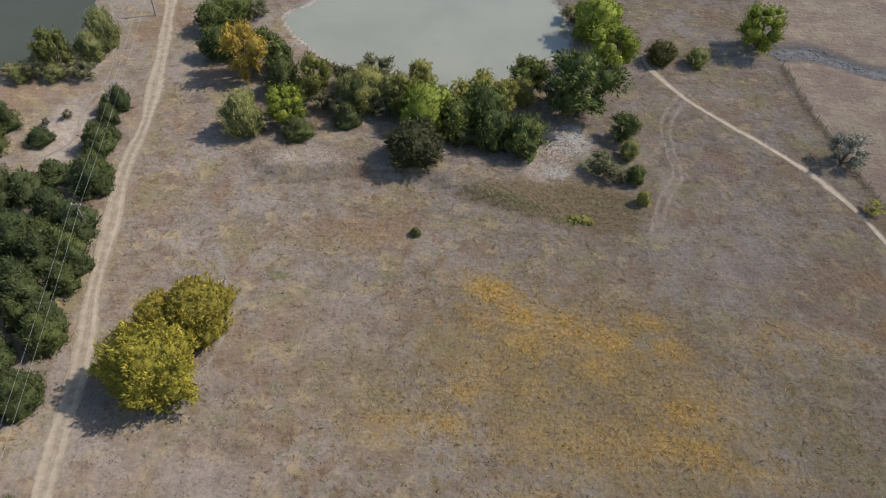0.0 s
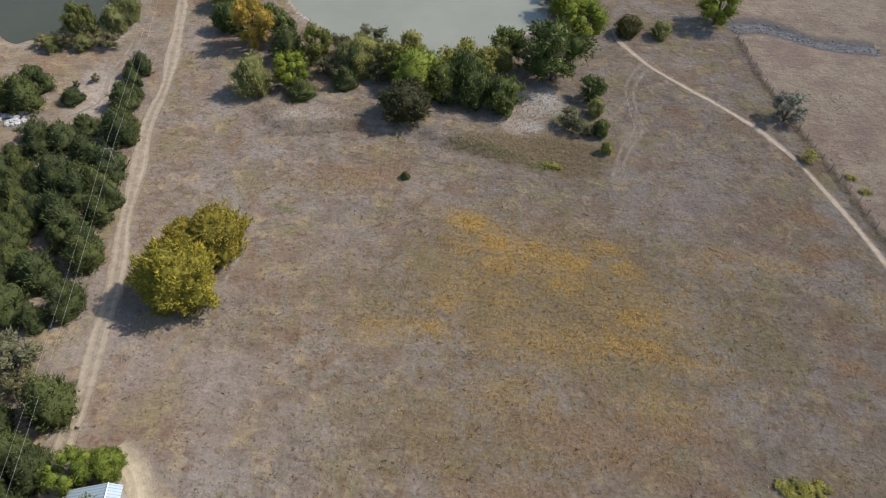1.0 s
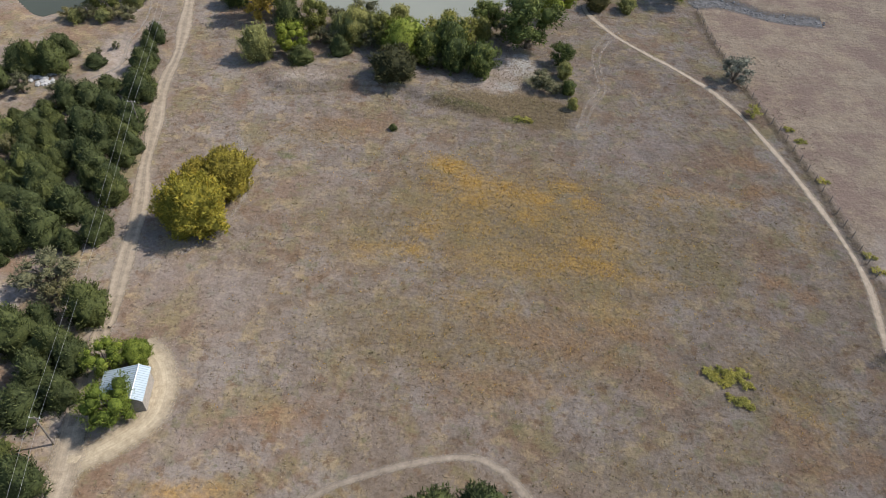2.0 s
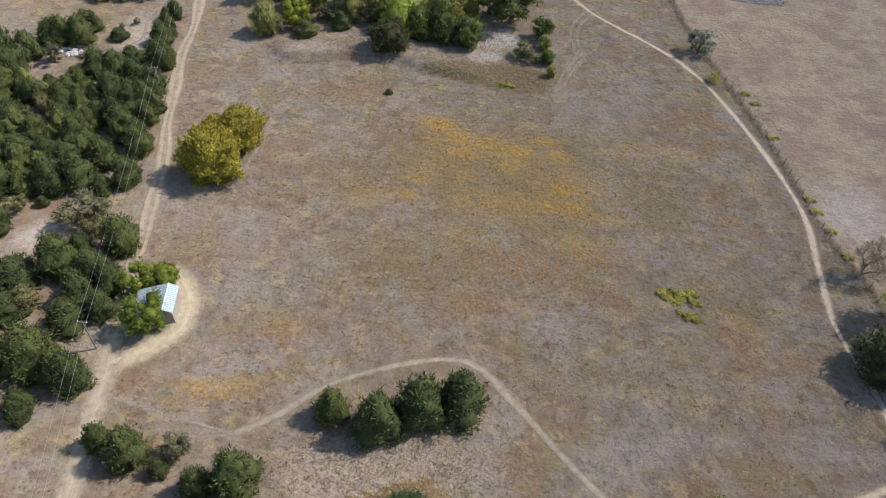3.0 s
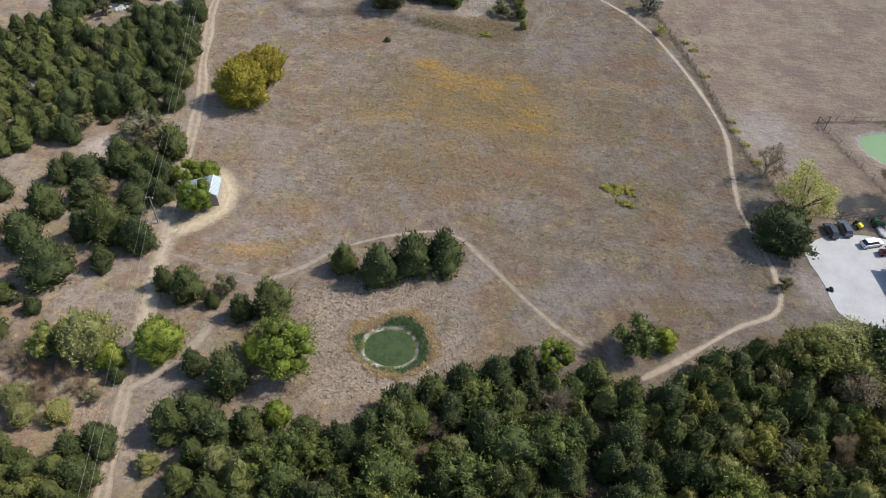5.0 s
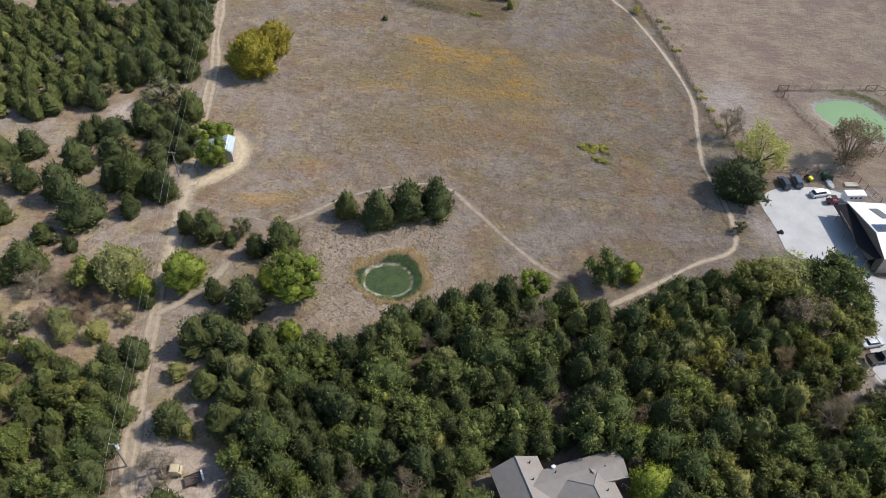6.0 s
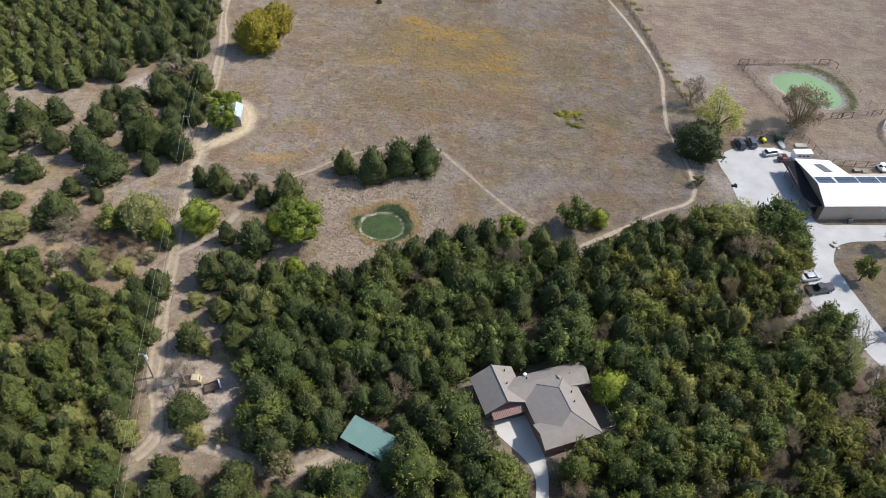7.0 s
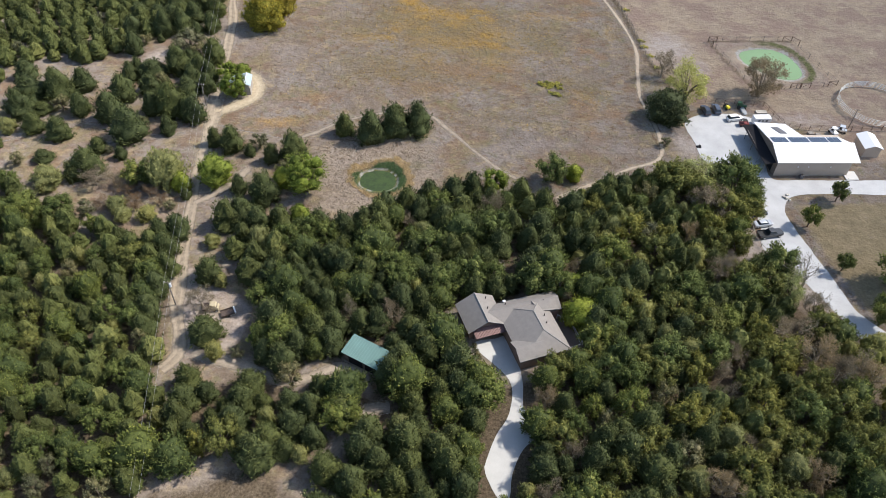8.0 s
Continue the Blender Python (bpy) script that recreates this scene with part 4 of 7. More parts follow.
def grown_crown(name, rng, mat, radius, low, n, per, core, rise, spray):
    """A crown of many twig ends over an outline radius(q, angle), q from 0 at the foot to 1 at the top, with a rough dark inside."""
    grid = np.linspace(0.01, 0.995, 400)
    weight = np.cumsum(radius(grid, grid * 0) + 0.12 + 0.35 * grid)
    q = np.interp((np.arange(n) + rng.random(n)) / n * weight[-1], weight, grid)
    th = np.arange(n) * 2.39996 + rng.normal(0, 0.25, n)
    r = radius(q, th) * rng.uniform(0.80, 1.10, len(q))
    tips = np.stack([r * np.cos(th), r * np.sin(th), low + (1.96 - low) * q + rng.normal(0, 0.03, len(q))], 1)
    dirs = np.stack([np.cos(th) * (1.12 - q), np.sin(th) * (1.12 - q), rise + 1.1 * q ** 1.5], 1) + rng.normal(0, 0.16, (len(q), 3))
    cards = clump_cards(tips, dirs, per, rng, **spray)
    cards[..., 2] = np.maximum(cards[..., 2], 0.02)
    verts, faces = [], []
    rings, sides = 11, 15
    for i in range(rings + 1):
        qq = min(max(i / rings, 0.01), 0.985)
        for k in range(sides):
            a = 2 * math.pi * k / sides
            w = float(radius(np.array(qq), np.array(a))) * core * rng.uniform(0.80, 1.14)
            verts.append((w * math.cos(a), w * math.sin(a), low + (1.80 - low) * qq + rng.uniform(-0.05, 0.05)))
    for i in range(rings):
        for k in range(sides):
            t = (k + 1) % sides
            faces.append((i * sides + k, i * sides + t, (i + 1) * sides + t, (i + 1) * sides + k))
    faces.append(tuple(rings * sides + k for k in range(sides)))
    return cards_and_core(name, cards, (verts, faces), mat)


def cedar_parts(seed, mat, n=130, per=16):
    """Cedar, 2 high and 1 in radius: a full skirt to the ground, a ragged cone above, feathery upswept sprays."""
    rng = rng_of(seed)
    blunt, belly = rng.uniform(0.42, 0.66), rng.uniform(0.16, 0.32)
    ph = rng.uniform(0, 6.28, 6)
    def radius(q, th):
        base = np.where(q < belly, 0.80 + 0.20 * (q / belly), (np.clip(1 - q, 0.0, 1) / (1 - belly)) ** blunt)
        return base * (1 + 0.13 * np.sin(3 * th + ph[0] + 4 * q) + 0.11 * np.sin(5 * th + ph[1] - 9 * q) + 0.08 * np.sin(14 * q + ph[2] + th))
    crown = grown_crown("crown", rng, mat, radius, 0.05, n, per, 0.82, 0.55, dict(reach=0.34, loose=0.055, length=(0.09, 0.20), width=(0.017, 0.033)))
    trunk = mesh_of("trunk", *tube([(0, 0, -0.1), (0.02, 0.01, 0.5), (0, 0.02, 1.3)], [0.09, 0.07, 0.02]), M["bark"], True)
    return trunk, crown


def broadleaf_parts(seed, mat, lobes=17, low=0.24, spread=1.0, leaf=0.62, density=210, core=0.7, bark="bark"):
    """Leafy tree, 2 high and 1 in radius: forked trunk, limbs to uneven boughs that carry clumps of leaves, with gaps between."""
    rng = rng_of(seed)
    centers, sizes = [], []
    for i in range(lobes):
        th = i * 2.4 + rng.uniform(-0.6, 0.6)
        up_ = (i + 0.5) / lobes
        zc = low + 0.12 + (1.66 - low) * up_ ** 0.8
        env = math.sqrt(max(0.06, 1 - ((zc - (low + 1.9) / 2) / ((2.05 - low) / 2)) ** 2)) * spread
        rad = env * rng.uniform(0.42, 0.80) * (0.35 if i == lobes - 1 else 1)
        centers.append(np.array((rad * math.cos(th), rad * math.sin(th), zc)))
        sizes.append(rng.uniform(0.22, 0.42) * (0.75 + 0.25 * env) * (17 / max(lobes, 12)) ** 0.4)
    cards, cores = [], []
    for c, s in zip(centers, sizes):
        k = max(5, int(11 * (s / 0.34) ** 2))
        v = rng.normal(size=(k, 3)) + 0.9 * np.array((c[0], c[1], 0.55 * (c[2] - 0.9) + 0.35))
        v /= np.linalg.norm(v, axis=1)[:, None]
        tips = c + v * s * rng.uniform(0.75, 1.25, k)[:, None] * np.array((1.0, 1.0, 0.85))
        cards.append(clump_cards(tips, v, max(6, density // 10), rng, reach=0.24, loose=0.075, length=(0.13 * leaf, 0.27 * leaf), width=(0.032 * leaf, 0.06 * leaf), facing=0.5))
        if core:
            cores.append(lumpy_ball(tuple(c * np.array((0.9, 0.9, 1))), s * core, rng, 4, 7))
    crown = cards_and_core("crown", np.concatenate(cards), join_bm(cores), mat)
    limbs = [tube([(0, 0, -0.1), (0.02, 0.0, low * 0.6), (0.0, 0.03, low + 0.35), (0, 0, 1.4)], [0.085, 0.07, 0.05, 0.02])]
    for c in centers[:: 2]:
        limbs.append(tube([(0, 0, low * 0.55 + 0.1 * rng.random()), (c[0] * 0.5, c[1] * 0.5, (low + c[2]) * 0.52), tuple(c)], [0.04, 0.028, 0.012], 5))
    lv, lf = join_bm(limbs)
    return mesh_of("trunk", lv, lf, M[bark], True), crown


def dome_parts(seed, mat, n=150, low=0.05, lump=0.13, fine=1.0, per=18, rise=0.4):
    """Rounded crown, 2 high and 1 in radius, swelling to the ground, with soft lumps, hollows and fine sprays."""
    rng = rng_of(seed)
    ph = rng.uniform(0, 6.28, 8)
    def radius(q, th):
        base = np.sqrt(np.clip(1 - ((q - 0.42) / 0.585) ** 2, 0.004, 1))
        return base * (1 + lump * (np.sin(3 * th + ph[0] + 3 * q) + 0.8 * np.sin(5 * th + ph[1] - 6 * q) + 0.8 * np.sin(7 * th + ph[2] + 9 * q) * np.sin(5 * q + ph[5]) + 0.7 * np.sin(13 * q + ph[3] + 2 * th)) * 0.6)
    crown = grown_crown("crown", rng, mat, radius, low, n, per, 0.84, rise, dict(reach=0.30 * fine ** 0.5, loose=0.06 * fine ** 0.5, length=(0.10 * fine, 0.21 * fine), width=(0.022 * fine, 0.042 * fine)))
    limbs = [tube([(0, 0, -0.1), (0.02, 0.01, 0.5), (0, 0.02, 1.3)], [0.08, 0.06, 0.02])]
    for k in range(5):
        a = k * 1.26 + ph[4]
        limbs.append(tube([(0, 0, 0.3), (0.3 * math.cos(a), 0.3 * math.sin(a), 0.7), (0.5 * math.cos(a), 0.5 * math.sin(a), 1.1)], [0.045, 0.03, 0.012], 5))
    lv, lf = join_bm(limbs)
    return mesh_of("trunk", lv, lf, M["bark"], True), crown


def mixed_parts(seed, mat):
    return dome_parts(seed, mat, 140, 0.16, 0.28) if seed % 2 else broadleaf_parts(seed, mat)


def fine_parts(seed, mat):
    return dome_parts(seed, mat, 250, 0.12, 0.24, 0.68, 19) if seed % 2 else broadleaf_parts(seed, mat, 24, 0.2, 1.0, 0.42, 270, 0.74)


def bare_parts(seed, mat, leafy=0, bark="twigs"):
    """Bare tree, 2 high and 1 in radius: trunk, forking limbs and a haze of twigs."""
    rng = rng_of(seed)
    limbs, tips = [], []
    def grow(p, d, length, r, level):
        mid = p + d * length * 0.5 + rng.normal(0, 0.05 * length, 3)
        end = p + d * length + rng.normal(0, 0.04 * length, 3)
        limbs.append(tube([tuple(p), tuple(mid), tuple(end)], [r, r * 0.8, r * 0.5], 5 if level < 2 else 3))
        if level == 4:
            tips.append((end, d))
            return
        for i in range(3 if level else 5):
            nd = d * 0.75 + rng.normal(0, 0.55, 3) + np.array((0, 0, 0.16))
            nd /= np.linalg.norm(nd)
            grow(end if i else mid, nd, length * rng.uniform(0.58, 0.8), r * 0.52, level + 1)
    grow(np.array((0, 0, -0.05)), np.array((0.05, 0.02, 1.0)), 0.62, 0.06, 0)
    lv, lf = join_bm(limbs)
    v = np.array(lv)
    k = np.percentile(np.hypot(v[:, 0], v[:, 1]), 93)
    scale = np.array((1 / k, 1 / k, 1.9 / v[:, 2].max()))
    trunk = mesh_of("trunk", (v * scale).tolist(), lf, M[bark])
    n = len(tips)
    per = 24 if leafy else 3
    p = np.repeat(np.array([t[0] for t in tips]) * scale, per, 0) + rng.normal(0, 0.09 if leafy else 0.05, (n * per, 3))
    d = np.repeat(np.array([t[1] for t in tips]), per, 0) + rng.normal(0, 0.8, (n * per, 3))
    crown = cards_and_core("crown", leaf_cards(p, d, rng.uniform(0.09, 0.19, n * per), 0.018 if leafy else 0.014, rng), ([], []), mat)
    return trunk, crown


def shrub_parts(seed, mat):
    return broadleaf_parts(seed, mat, 11, 0.16, 1.05, 0.7, 130, 0.6)


def weed_parts(seed, mat):
    return broadleaf_parts(seed, mat, 7, 0.12, 1.0, 1.3, 60, 0.5)


# code: name, label, category, builder, material, variants
KINDS = {
    "c": ("cedar_tree", "dark green eastern red cedar with foliage down to the grass", "cedar", cedar_parts, "cedar", 6),
    "g": ("broadleaf_tree", "mid-green leafy tree with a rounded uneven crown", "tree", mixed_parts, "green", 6),
    "G": ("broadleaf_tree", "bright light-green leafy tree with a full crown", "tree", fine_parts, "bright", 4),
    "y": ("broadleaf_tree", "yellowing autumn tree with a rounded crown", "tree", broadleaf_parts, "yellow", 2),
    "q": ("broadleaf_tree", "olive-yellow autumn tree, dense and round, in the open meadow", "tree", lambda s, m: dome_parts(s, m, 300, 0.03, 0.2, 0.75, 24), "olive_gold", 1),
    "Q": ("broadleaf_tree", "golden-yellow autumn tree, dense and round, in the open meadow", "tree", lambda s, m: dome_parts(s, m, 300, 0.03, 0.2, 0.75, 24), "bright_gold", 1),
    "o": ("broadleaf_tree", "golden-orange autumn tree with thinning leaves", "tree", broadleaf_parts, "gold", 2),
    "l": ("broadleaf_tree", "pale olive tree with a thin airy crown", "tree", lambda s, m: broadleaf_parts(s, m, 24, 0.35, 1.05, 0.42, 290, 0), "lime", 2),
    "D": ("oak_tree", "dark dense evergreen oak with a heavy low crown", "oak", lambda s, m: dome_parts(s, m, 260, 0.08, 0.2, 0.85, 20), "oak", 2),
    "w": ("willow_shrub", "pale olive feathery shrub with thin foliage", "shrub", lambda s, m: dome_parts(s, m, 190, 0.08, 0.30, 0.78, 18, 0.9), "olive", 3),
    "s": ("shrub", "grey-green bushy shrub in dry grass", "shrub", shrub_parts, "shrub", 3),
    "b": ("bare_tree", "grey-brown autumn tree with fine twigs and few leaves", "tree", lambda s, m: bare_parts(s, m, 1), "brown_leaf", 2),
    "u": ("lawn_tree", "young green lawn tree with a rounded crown on a clear trunk", "tree", lambda s, m: broadleaf_parts(s, m, 18, 0.62, 1.05, 0.62, 210, 0.66), "green", 2),
    "n": ("bare_tree", "grey-brown autumn tree, dense with fine twigs and last leaves", "tree", lambda s, m: broadleaf_parts(s, m, 24, 0.22, 1.0, 0.40, 380, 0, "twigs"), "brown_leaf", 2),
    "d": ("dead_tree", "dead leafless grey tree with spreading limbs", "tree", lambda s, m: bare_parts(s, m, 0, "grey_wood"), "twigs", 1),
    "t": ("brush", "leafless red-brown brush in dry grass", "brush", lambda s, m: bare_parts(s, m, 1), "dry_brush", 2),
    "B": ("shrub", "blue-grey shrub on the fence line", "shrub", shrub_parts, "blue", 1),
    "R": ("shrub", "dense dark olive-brown rounded bush at the bank", "shrub", lambda s, m: dome_parts(s, m, 220, 0.02, 0.2, 0.9), "rust", 1),
    "Y": ("weed_clump", "clump of yellow flowering weeds beside the trail", "weeds", weed_parts, "weed", 2),
}
made_trees = {}
pick = random.Random(11)


def tree(code, x, y, tall, radius, group=""):
    name, label, category, builder, mat, variants = KINDS[code]
    key = (code, pick.randrange(variants))
    spot = pose(x, y, float(height(x, y)) - 0.03, 0, 0, pick.uniform(0, 360))
    if code in "gGylDo":
        radius = radius * 1.12
    elif code == "c":
        radius, tall = radius * 1.12, tall * 1.06
    size = Vector((radius * pick.uniform(0.94, 1.08), radius * pick.uniform(0.94, 1.08), tall / 2))
    if key not in made_trees:
        trunk, crown = builder(100 + 17 * sum(map(ord, code)) + key[1], M[mat])
        ob = thing(name, label, category, spot @ Matrix.Diagonal((*size, 1)), group)
        part("trunk", trunk, None, ob, "rough brown trunk and limbs")
        part("crown", crown, None, ob)
        made_trees[key] = ob
        return ob
    first = made_trees[key]
    rel = Vector(a / b for a, b in zip(size, first.scale))
    return copy_thing(first, spot @ Matrix.Diagonal((*rel, 1)))


# code, then rows of x, y, height, crown radius
CEDARS_A = [(-33.9, 99.1, 6.2, 2.9), (-58.8, 91.9, 4.2, 1.8), (-22.1, 91.4, 4.2, 2.3), (-60.2, 90.8, 3.1, 1.4), (-59.5, 88.7, 3.3, 1.7), (-58.0, 88.0, 1.4, 0.6), (-28.8, 87.2, 3.5, 2.6), (-75.8, 85.5, 4.0, 2.9), (-73.6, 84.8, 4.0, 1.7), (-57.0, 83.8, 3.5, 1.5), (-67.5, 82.3, 2.4, 2.0), (-58.0, 81.8, 4.7, 2.7), (-74.3, 79.5, 6.1, 3.2), (-77.7, 79.1, 6.1, 2.6), (-79.9, 79.0, 5.4, 3.4), (-55.1, 74.8, 5.2, 2.3), (-61.7, 74.4, 3.3, 2.5), (-82.6, 73.5, 5.7, 3.0), (-55.4, 73.0, 5.5, 3.1), (-53.9, 72.4, 3.6, 1.7)]
CEDARS_B = [(-63.7, 70.2, 4.6, 2.8), (-8.7, 69.2, 1.1, 0.8), (-66.4, 68.7, 5.5, 2.4), (-83.6, 68.1, 9.7, 4.3), (-57.9, 66.7, 5.6, 2.6), (-53.5, 64.3, 5.5, 2.9), (-66.8, 62.8, 4.7, 2.3), (-57.5, 62.4, 3.9, 2.0), (-69.0, 61.9, 4.1, 3.5), (-60.2, 61.1, 6.2, 3.1), (-53.7, 60.1, 5.4, 2.5), (-81.0, 59.6, 4.7, 2.9), (-62.6, 59.2, 4.6, 2.0), (-74.9, 59.0, 5.1, 2.7), (-55.6, 58.9, 5.4, 3.1), (-50.9, 58.1, 4.3, 1.9), (-67.0, 55.2, 4.8, 2.2), (-51.3, 54.8, 4.8, 2.1), (-76.9, 54.1, 3.3, 2.7), (-60.0, 54.0, 4.4, 2.7)]
CEDARS_C = [(-56.5, 53.8, 5.8, 2.5), (-66.9, 53.3, 4.0, 2.7), (-60.9, 52.1, 4.5, 2.4), (-54.5, 51.7, 5.2, 2.8), (-61.2, 49.5, 5.4, 2.4), (-54.2, 48.9, 4.5, 1.9), (-69.2, 48.7, 4.5, 2.8), (-77.1, 48.4, 3.5, 2.2), (-50.2, 48.4, 5.4, 2.4), (-60.9, 46.9, 6.8, 2.9), (-49.6, 46.3, 5.6, 2.4), (-70.2, 43.8, 3.8, 3.2), (-64.9, 43.8, 3.8, 2.7), (-54.6, 42.6, 5.9, 3.0), (-60.0, 41.5, 5.2, 3.2), (-48.5, 39.6, 4.6, 2.0), (-48.5, 38.0, 5.6, 2.4), (-56.2, 37.1, 7.2, 3.3), (-51.7, 35.8, 3.8, 1.9), (-60.4, 35.6, 7.1, 3.1)]
CEDARS_D = [(-68.3, 34.3, 5.5, 3.2), (-60.3, 31.7, 2.0, 1.1), (-64.9, 25.7, 6.1, 2.7), (-43.6, 23.8, 6.7, 2.9), (-49.0, 21.3, 4.8, 2.1), (-51.0, 18.4, 7.3, 3.2), (-42.8, 17.4, 3.9, 1.7), (-45.2, 17.1, 6.2, 2.8), (-60.4, 16.1, 4.8, 2.1), (-42.5, 15.7, 5.7, 2.5), (-56.4, 15.4, 4.7, 3.6), (-46.5, 14.8, 4.6, 2.0), (-61.6, 14.3, 4.6, 2.4), (-45.8, 13.1, 6.0, 2.6), (-86.4, 11.7, 4.8, 3.0), (-41.5, 10.7, 5.1, 2.2), (-54.8, 9.2, 4.7, 3.1), (-45.5, 8.8, 5.0, 3.1), (-70.9, 8.6, 5.9, 3.1), (-59.8, 5.1, 6.8, 3.0)]
CEDARS_E = [(-75.0, 4.7, 7.7, 4.0), (-81.1, 3.0, 6.7, 4.0), (-47.0, 1.4, 8.3, 3.6), (-51.2, 0.7, 6.0, 2.6), (10.2, 0.3, 7.9, 3.5), (-42.7, -0.1, 5.7, 2.5), (-67.6, -0.9, 5.7, 2.5), (-41.0, -0.8, 6.6, 2.8), (5.2, -1.2, 7.9, 3.4), (-76.4, -1.6, 2.8, 2.3), (-6.2, -2.0, 5.3, 2.3), (-60.0, -2.6, 7.5, 3.3), (-81.0, -2.7, 6.8, 3.5), (-0.0, -3.7, 7.9, 3.4), (-46.0, -4.9, 4.1, 1.8), (-45.5, -6.3, 4.4, 1.9), (-75.1, -8.6, 4.8, 2.6), (-53.1, -8.7, 8.0, 4.2), (-34.1, -8.9, 4.7, 2.0), (-68.9, -9.9, 5.3, 3.0)]
CEDARS_F = [(-29.7, -10.4, 6.4, 2.8), (-53.8, -11.2, 2.9, 1.2), (-25.4, -11.8, 3.2, 1.4), (-15.5, -12.6, 7.4, 3.2), (-20.1, -13.7, 4.8, 2.1), (-58.4, -13.9, 3.7, 2.3), (-52.6, -15.9, 3.2, 1.5), (-68.7, -18.3, 2.8, 2.3), (-57.5, -21.5, 6.2, 3.5), (-59.7, -22.9, 4.2, 2.7), (-24.4, -24.2, 4.6, 2.0), (-18.7, -26.2, 7.2, 3.3), (-34.9, -26.8, 2.7, 1.2), (31.7, -45.9, 4.5, 1.9), (29.1, -47.3, 5.4, 2.4), (25.5, -47.7, 5.4, 2.4), (-23.5, -48.2, 5.1, 2.7), (-20.2, -61.4, 4.7, 3.0), (1.7, -70.4, 4.1, 2.3), (-20.1, -71.1, 5.3, 2.3)]
CEDARS_TRACK_EDGE = [(-32.6, -37.8, 5.6, 2.6), (-35.6, -39.4, 5.8, 2.7), (-33.4, -42.8, 5.6, 2.5), (-31.6, -47.4, 5.4, 2.4), (-31.8, -52.2, 5.4, 2.5), (-31.5, -57.6, 5.6, 2.5), (-30.6, -61.8, 5.4, 2.4)]
CEDARS_WOOD_EDGE = [(-21.6, -32.4, 6.2, 2.8), (-17.6, -34.9, 6.4, 2.9), (-13.6, -33.6, 5.8, 2.6), (-5.6, -34.3, 6.2, 2.8), (-0.8, -35.0, 6.4, 3.0), (3.2, -32.6, 6.0, 2.7), (6.7, -28.2, 6.2, 2.9), (10.8, -26.5, 6.4, 3.0), (15.0, -24.2, 6.6, 3.0), (19.8, -22.4, 6.4, 2.9), (23.6, -20.2, 6.2, 2.8), (33.5, -21.6, 6.4, 2.9), (38.2, -24.4, 6.6, 3.0), (44.0, -24.5, 6.4, 2.9), (49.2, -20.8, 6.2, 2.8), (54.5, -17.5, 6.0, 2.8)]
CEDARS_G = [(4.9, -84.9, 5.6, 2.7), (9.0, -86.6, 5.8, 2.8), (12.2, -83.0, 6.0, 2.8), (15.4, -86.2, 5.8, 2.7), (17.2, -83.2, 5.6, 2.6), (5.9, -75.4, 6.0, 2.9), (-10.7, -78.0, 5.4, 2.6), (-10.0, -71.1, 5.0, 2.8), (0.6, -74.7, 5.6, 2.4), (-8.3, -81.4, 4.1, 2.2), (-5.9, -83.3, 6.7, 3.4)]
GREEN_TREES_A = [(-48.5, 120.3, 4.9, 3.7), (-50.8, 116.1, 5.8, 3.1), (-40.3, 108.8, 5.6, 2.8), (-47.4, 107.9, 6.0, 3.0), (-36.2, 105.0, 5.9, 3.0), (6.3, 103.2, 6.8, 3.4), (14.2, 98.0, 11.2, 5.6), (21.2, 93.3, 4.6, 2.3), (-4.7, 90.6, 7.3, 3.6), (0.5, 89.2, 7.2, 3.6), (22.2, 83.1, 3.1, 1.5), (75.5, -10.6, 5.0, 2.5), (40.4, -14.1, 6.6, 3.3), (-45.9, -22.9, 4.9, 3.2), (105.0, -38.1, 9.1, 5.0)]
GREEN_TREES_B = [(78.5, -14.1, 9.2, 5.0), (-0.6, 92.4, 8.8, 3.8), (5.7, 87.9, 7.1, 3.4), (38.0, -66.2, 5.6, 2.6), (43.0, -62.8, 5.6, 2.6), (36.8, -45.5, 7.5, 3.7), (23.3, -47.2, 4.2, 2.1), (19.1, -50.6, 5.1, 2.6), (46.5, -57.9, 6.4, 3.2), (36.5, -74.9, 6.0, 3.0), (5.6, -76.1, 6.3, 3.1), (25.5, -79.7, 5.3, 2.6), (-22.7, -85.3, 7.7, 3.8), (-17.7, -85.5, 6.8, 3.4), (28.3, -70.0, 6.4, 3.0)]
BRIGHT_TREES = [(28.0, -18.6, 5.8, 2.6), (-10.2, -31.4, 4.4, 1.9), (18.4, 122.3, 7.9, 4.4), (47.0, 121.5, 8.7, 4.3), (19.7, 111.6, 8.7, 4.3), (-9.2, 92.1, 8.3, 4.2), (-31.3, 91.2, 6.4, 3.3), (-34.6, 17.5, 4.1, 2.0), (-38.0, 15.9, 5.1, 2.5), (-34.2, 9.0, 6.3, 3.2), (45.0, -13.1, 4.0, 2.0), (-30.0, -21.7, 7.0, 3.5), (-10.6, -22.3, 9.0, 4.5), (-15.6, -21.0, 4.6, 2.4), (-36.4, -24.4, 4.6, 2.0), (43.2, -45.0, 4.4, 2.2), (44.3, -52.4, 6.1, 3.1)]
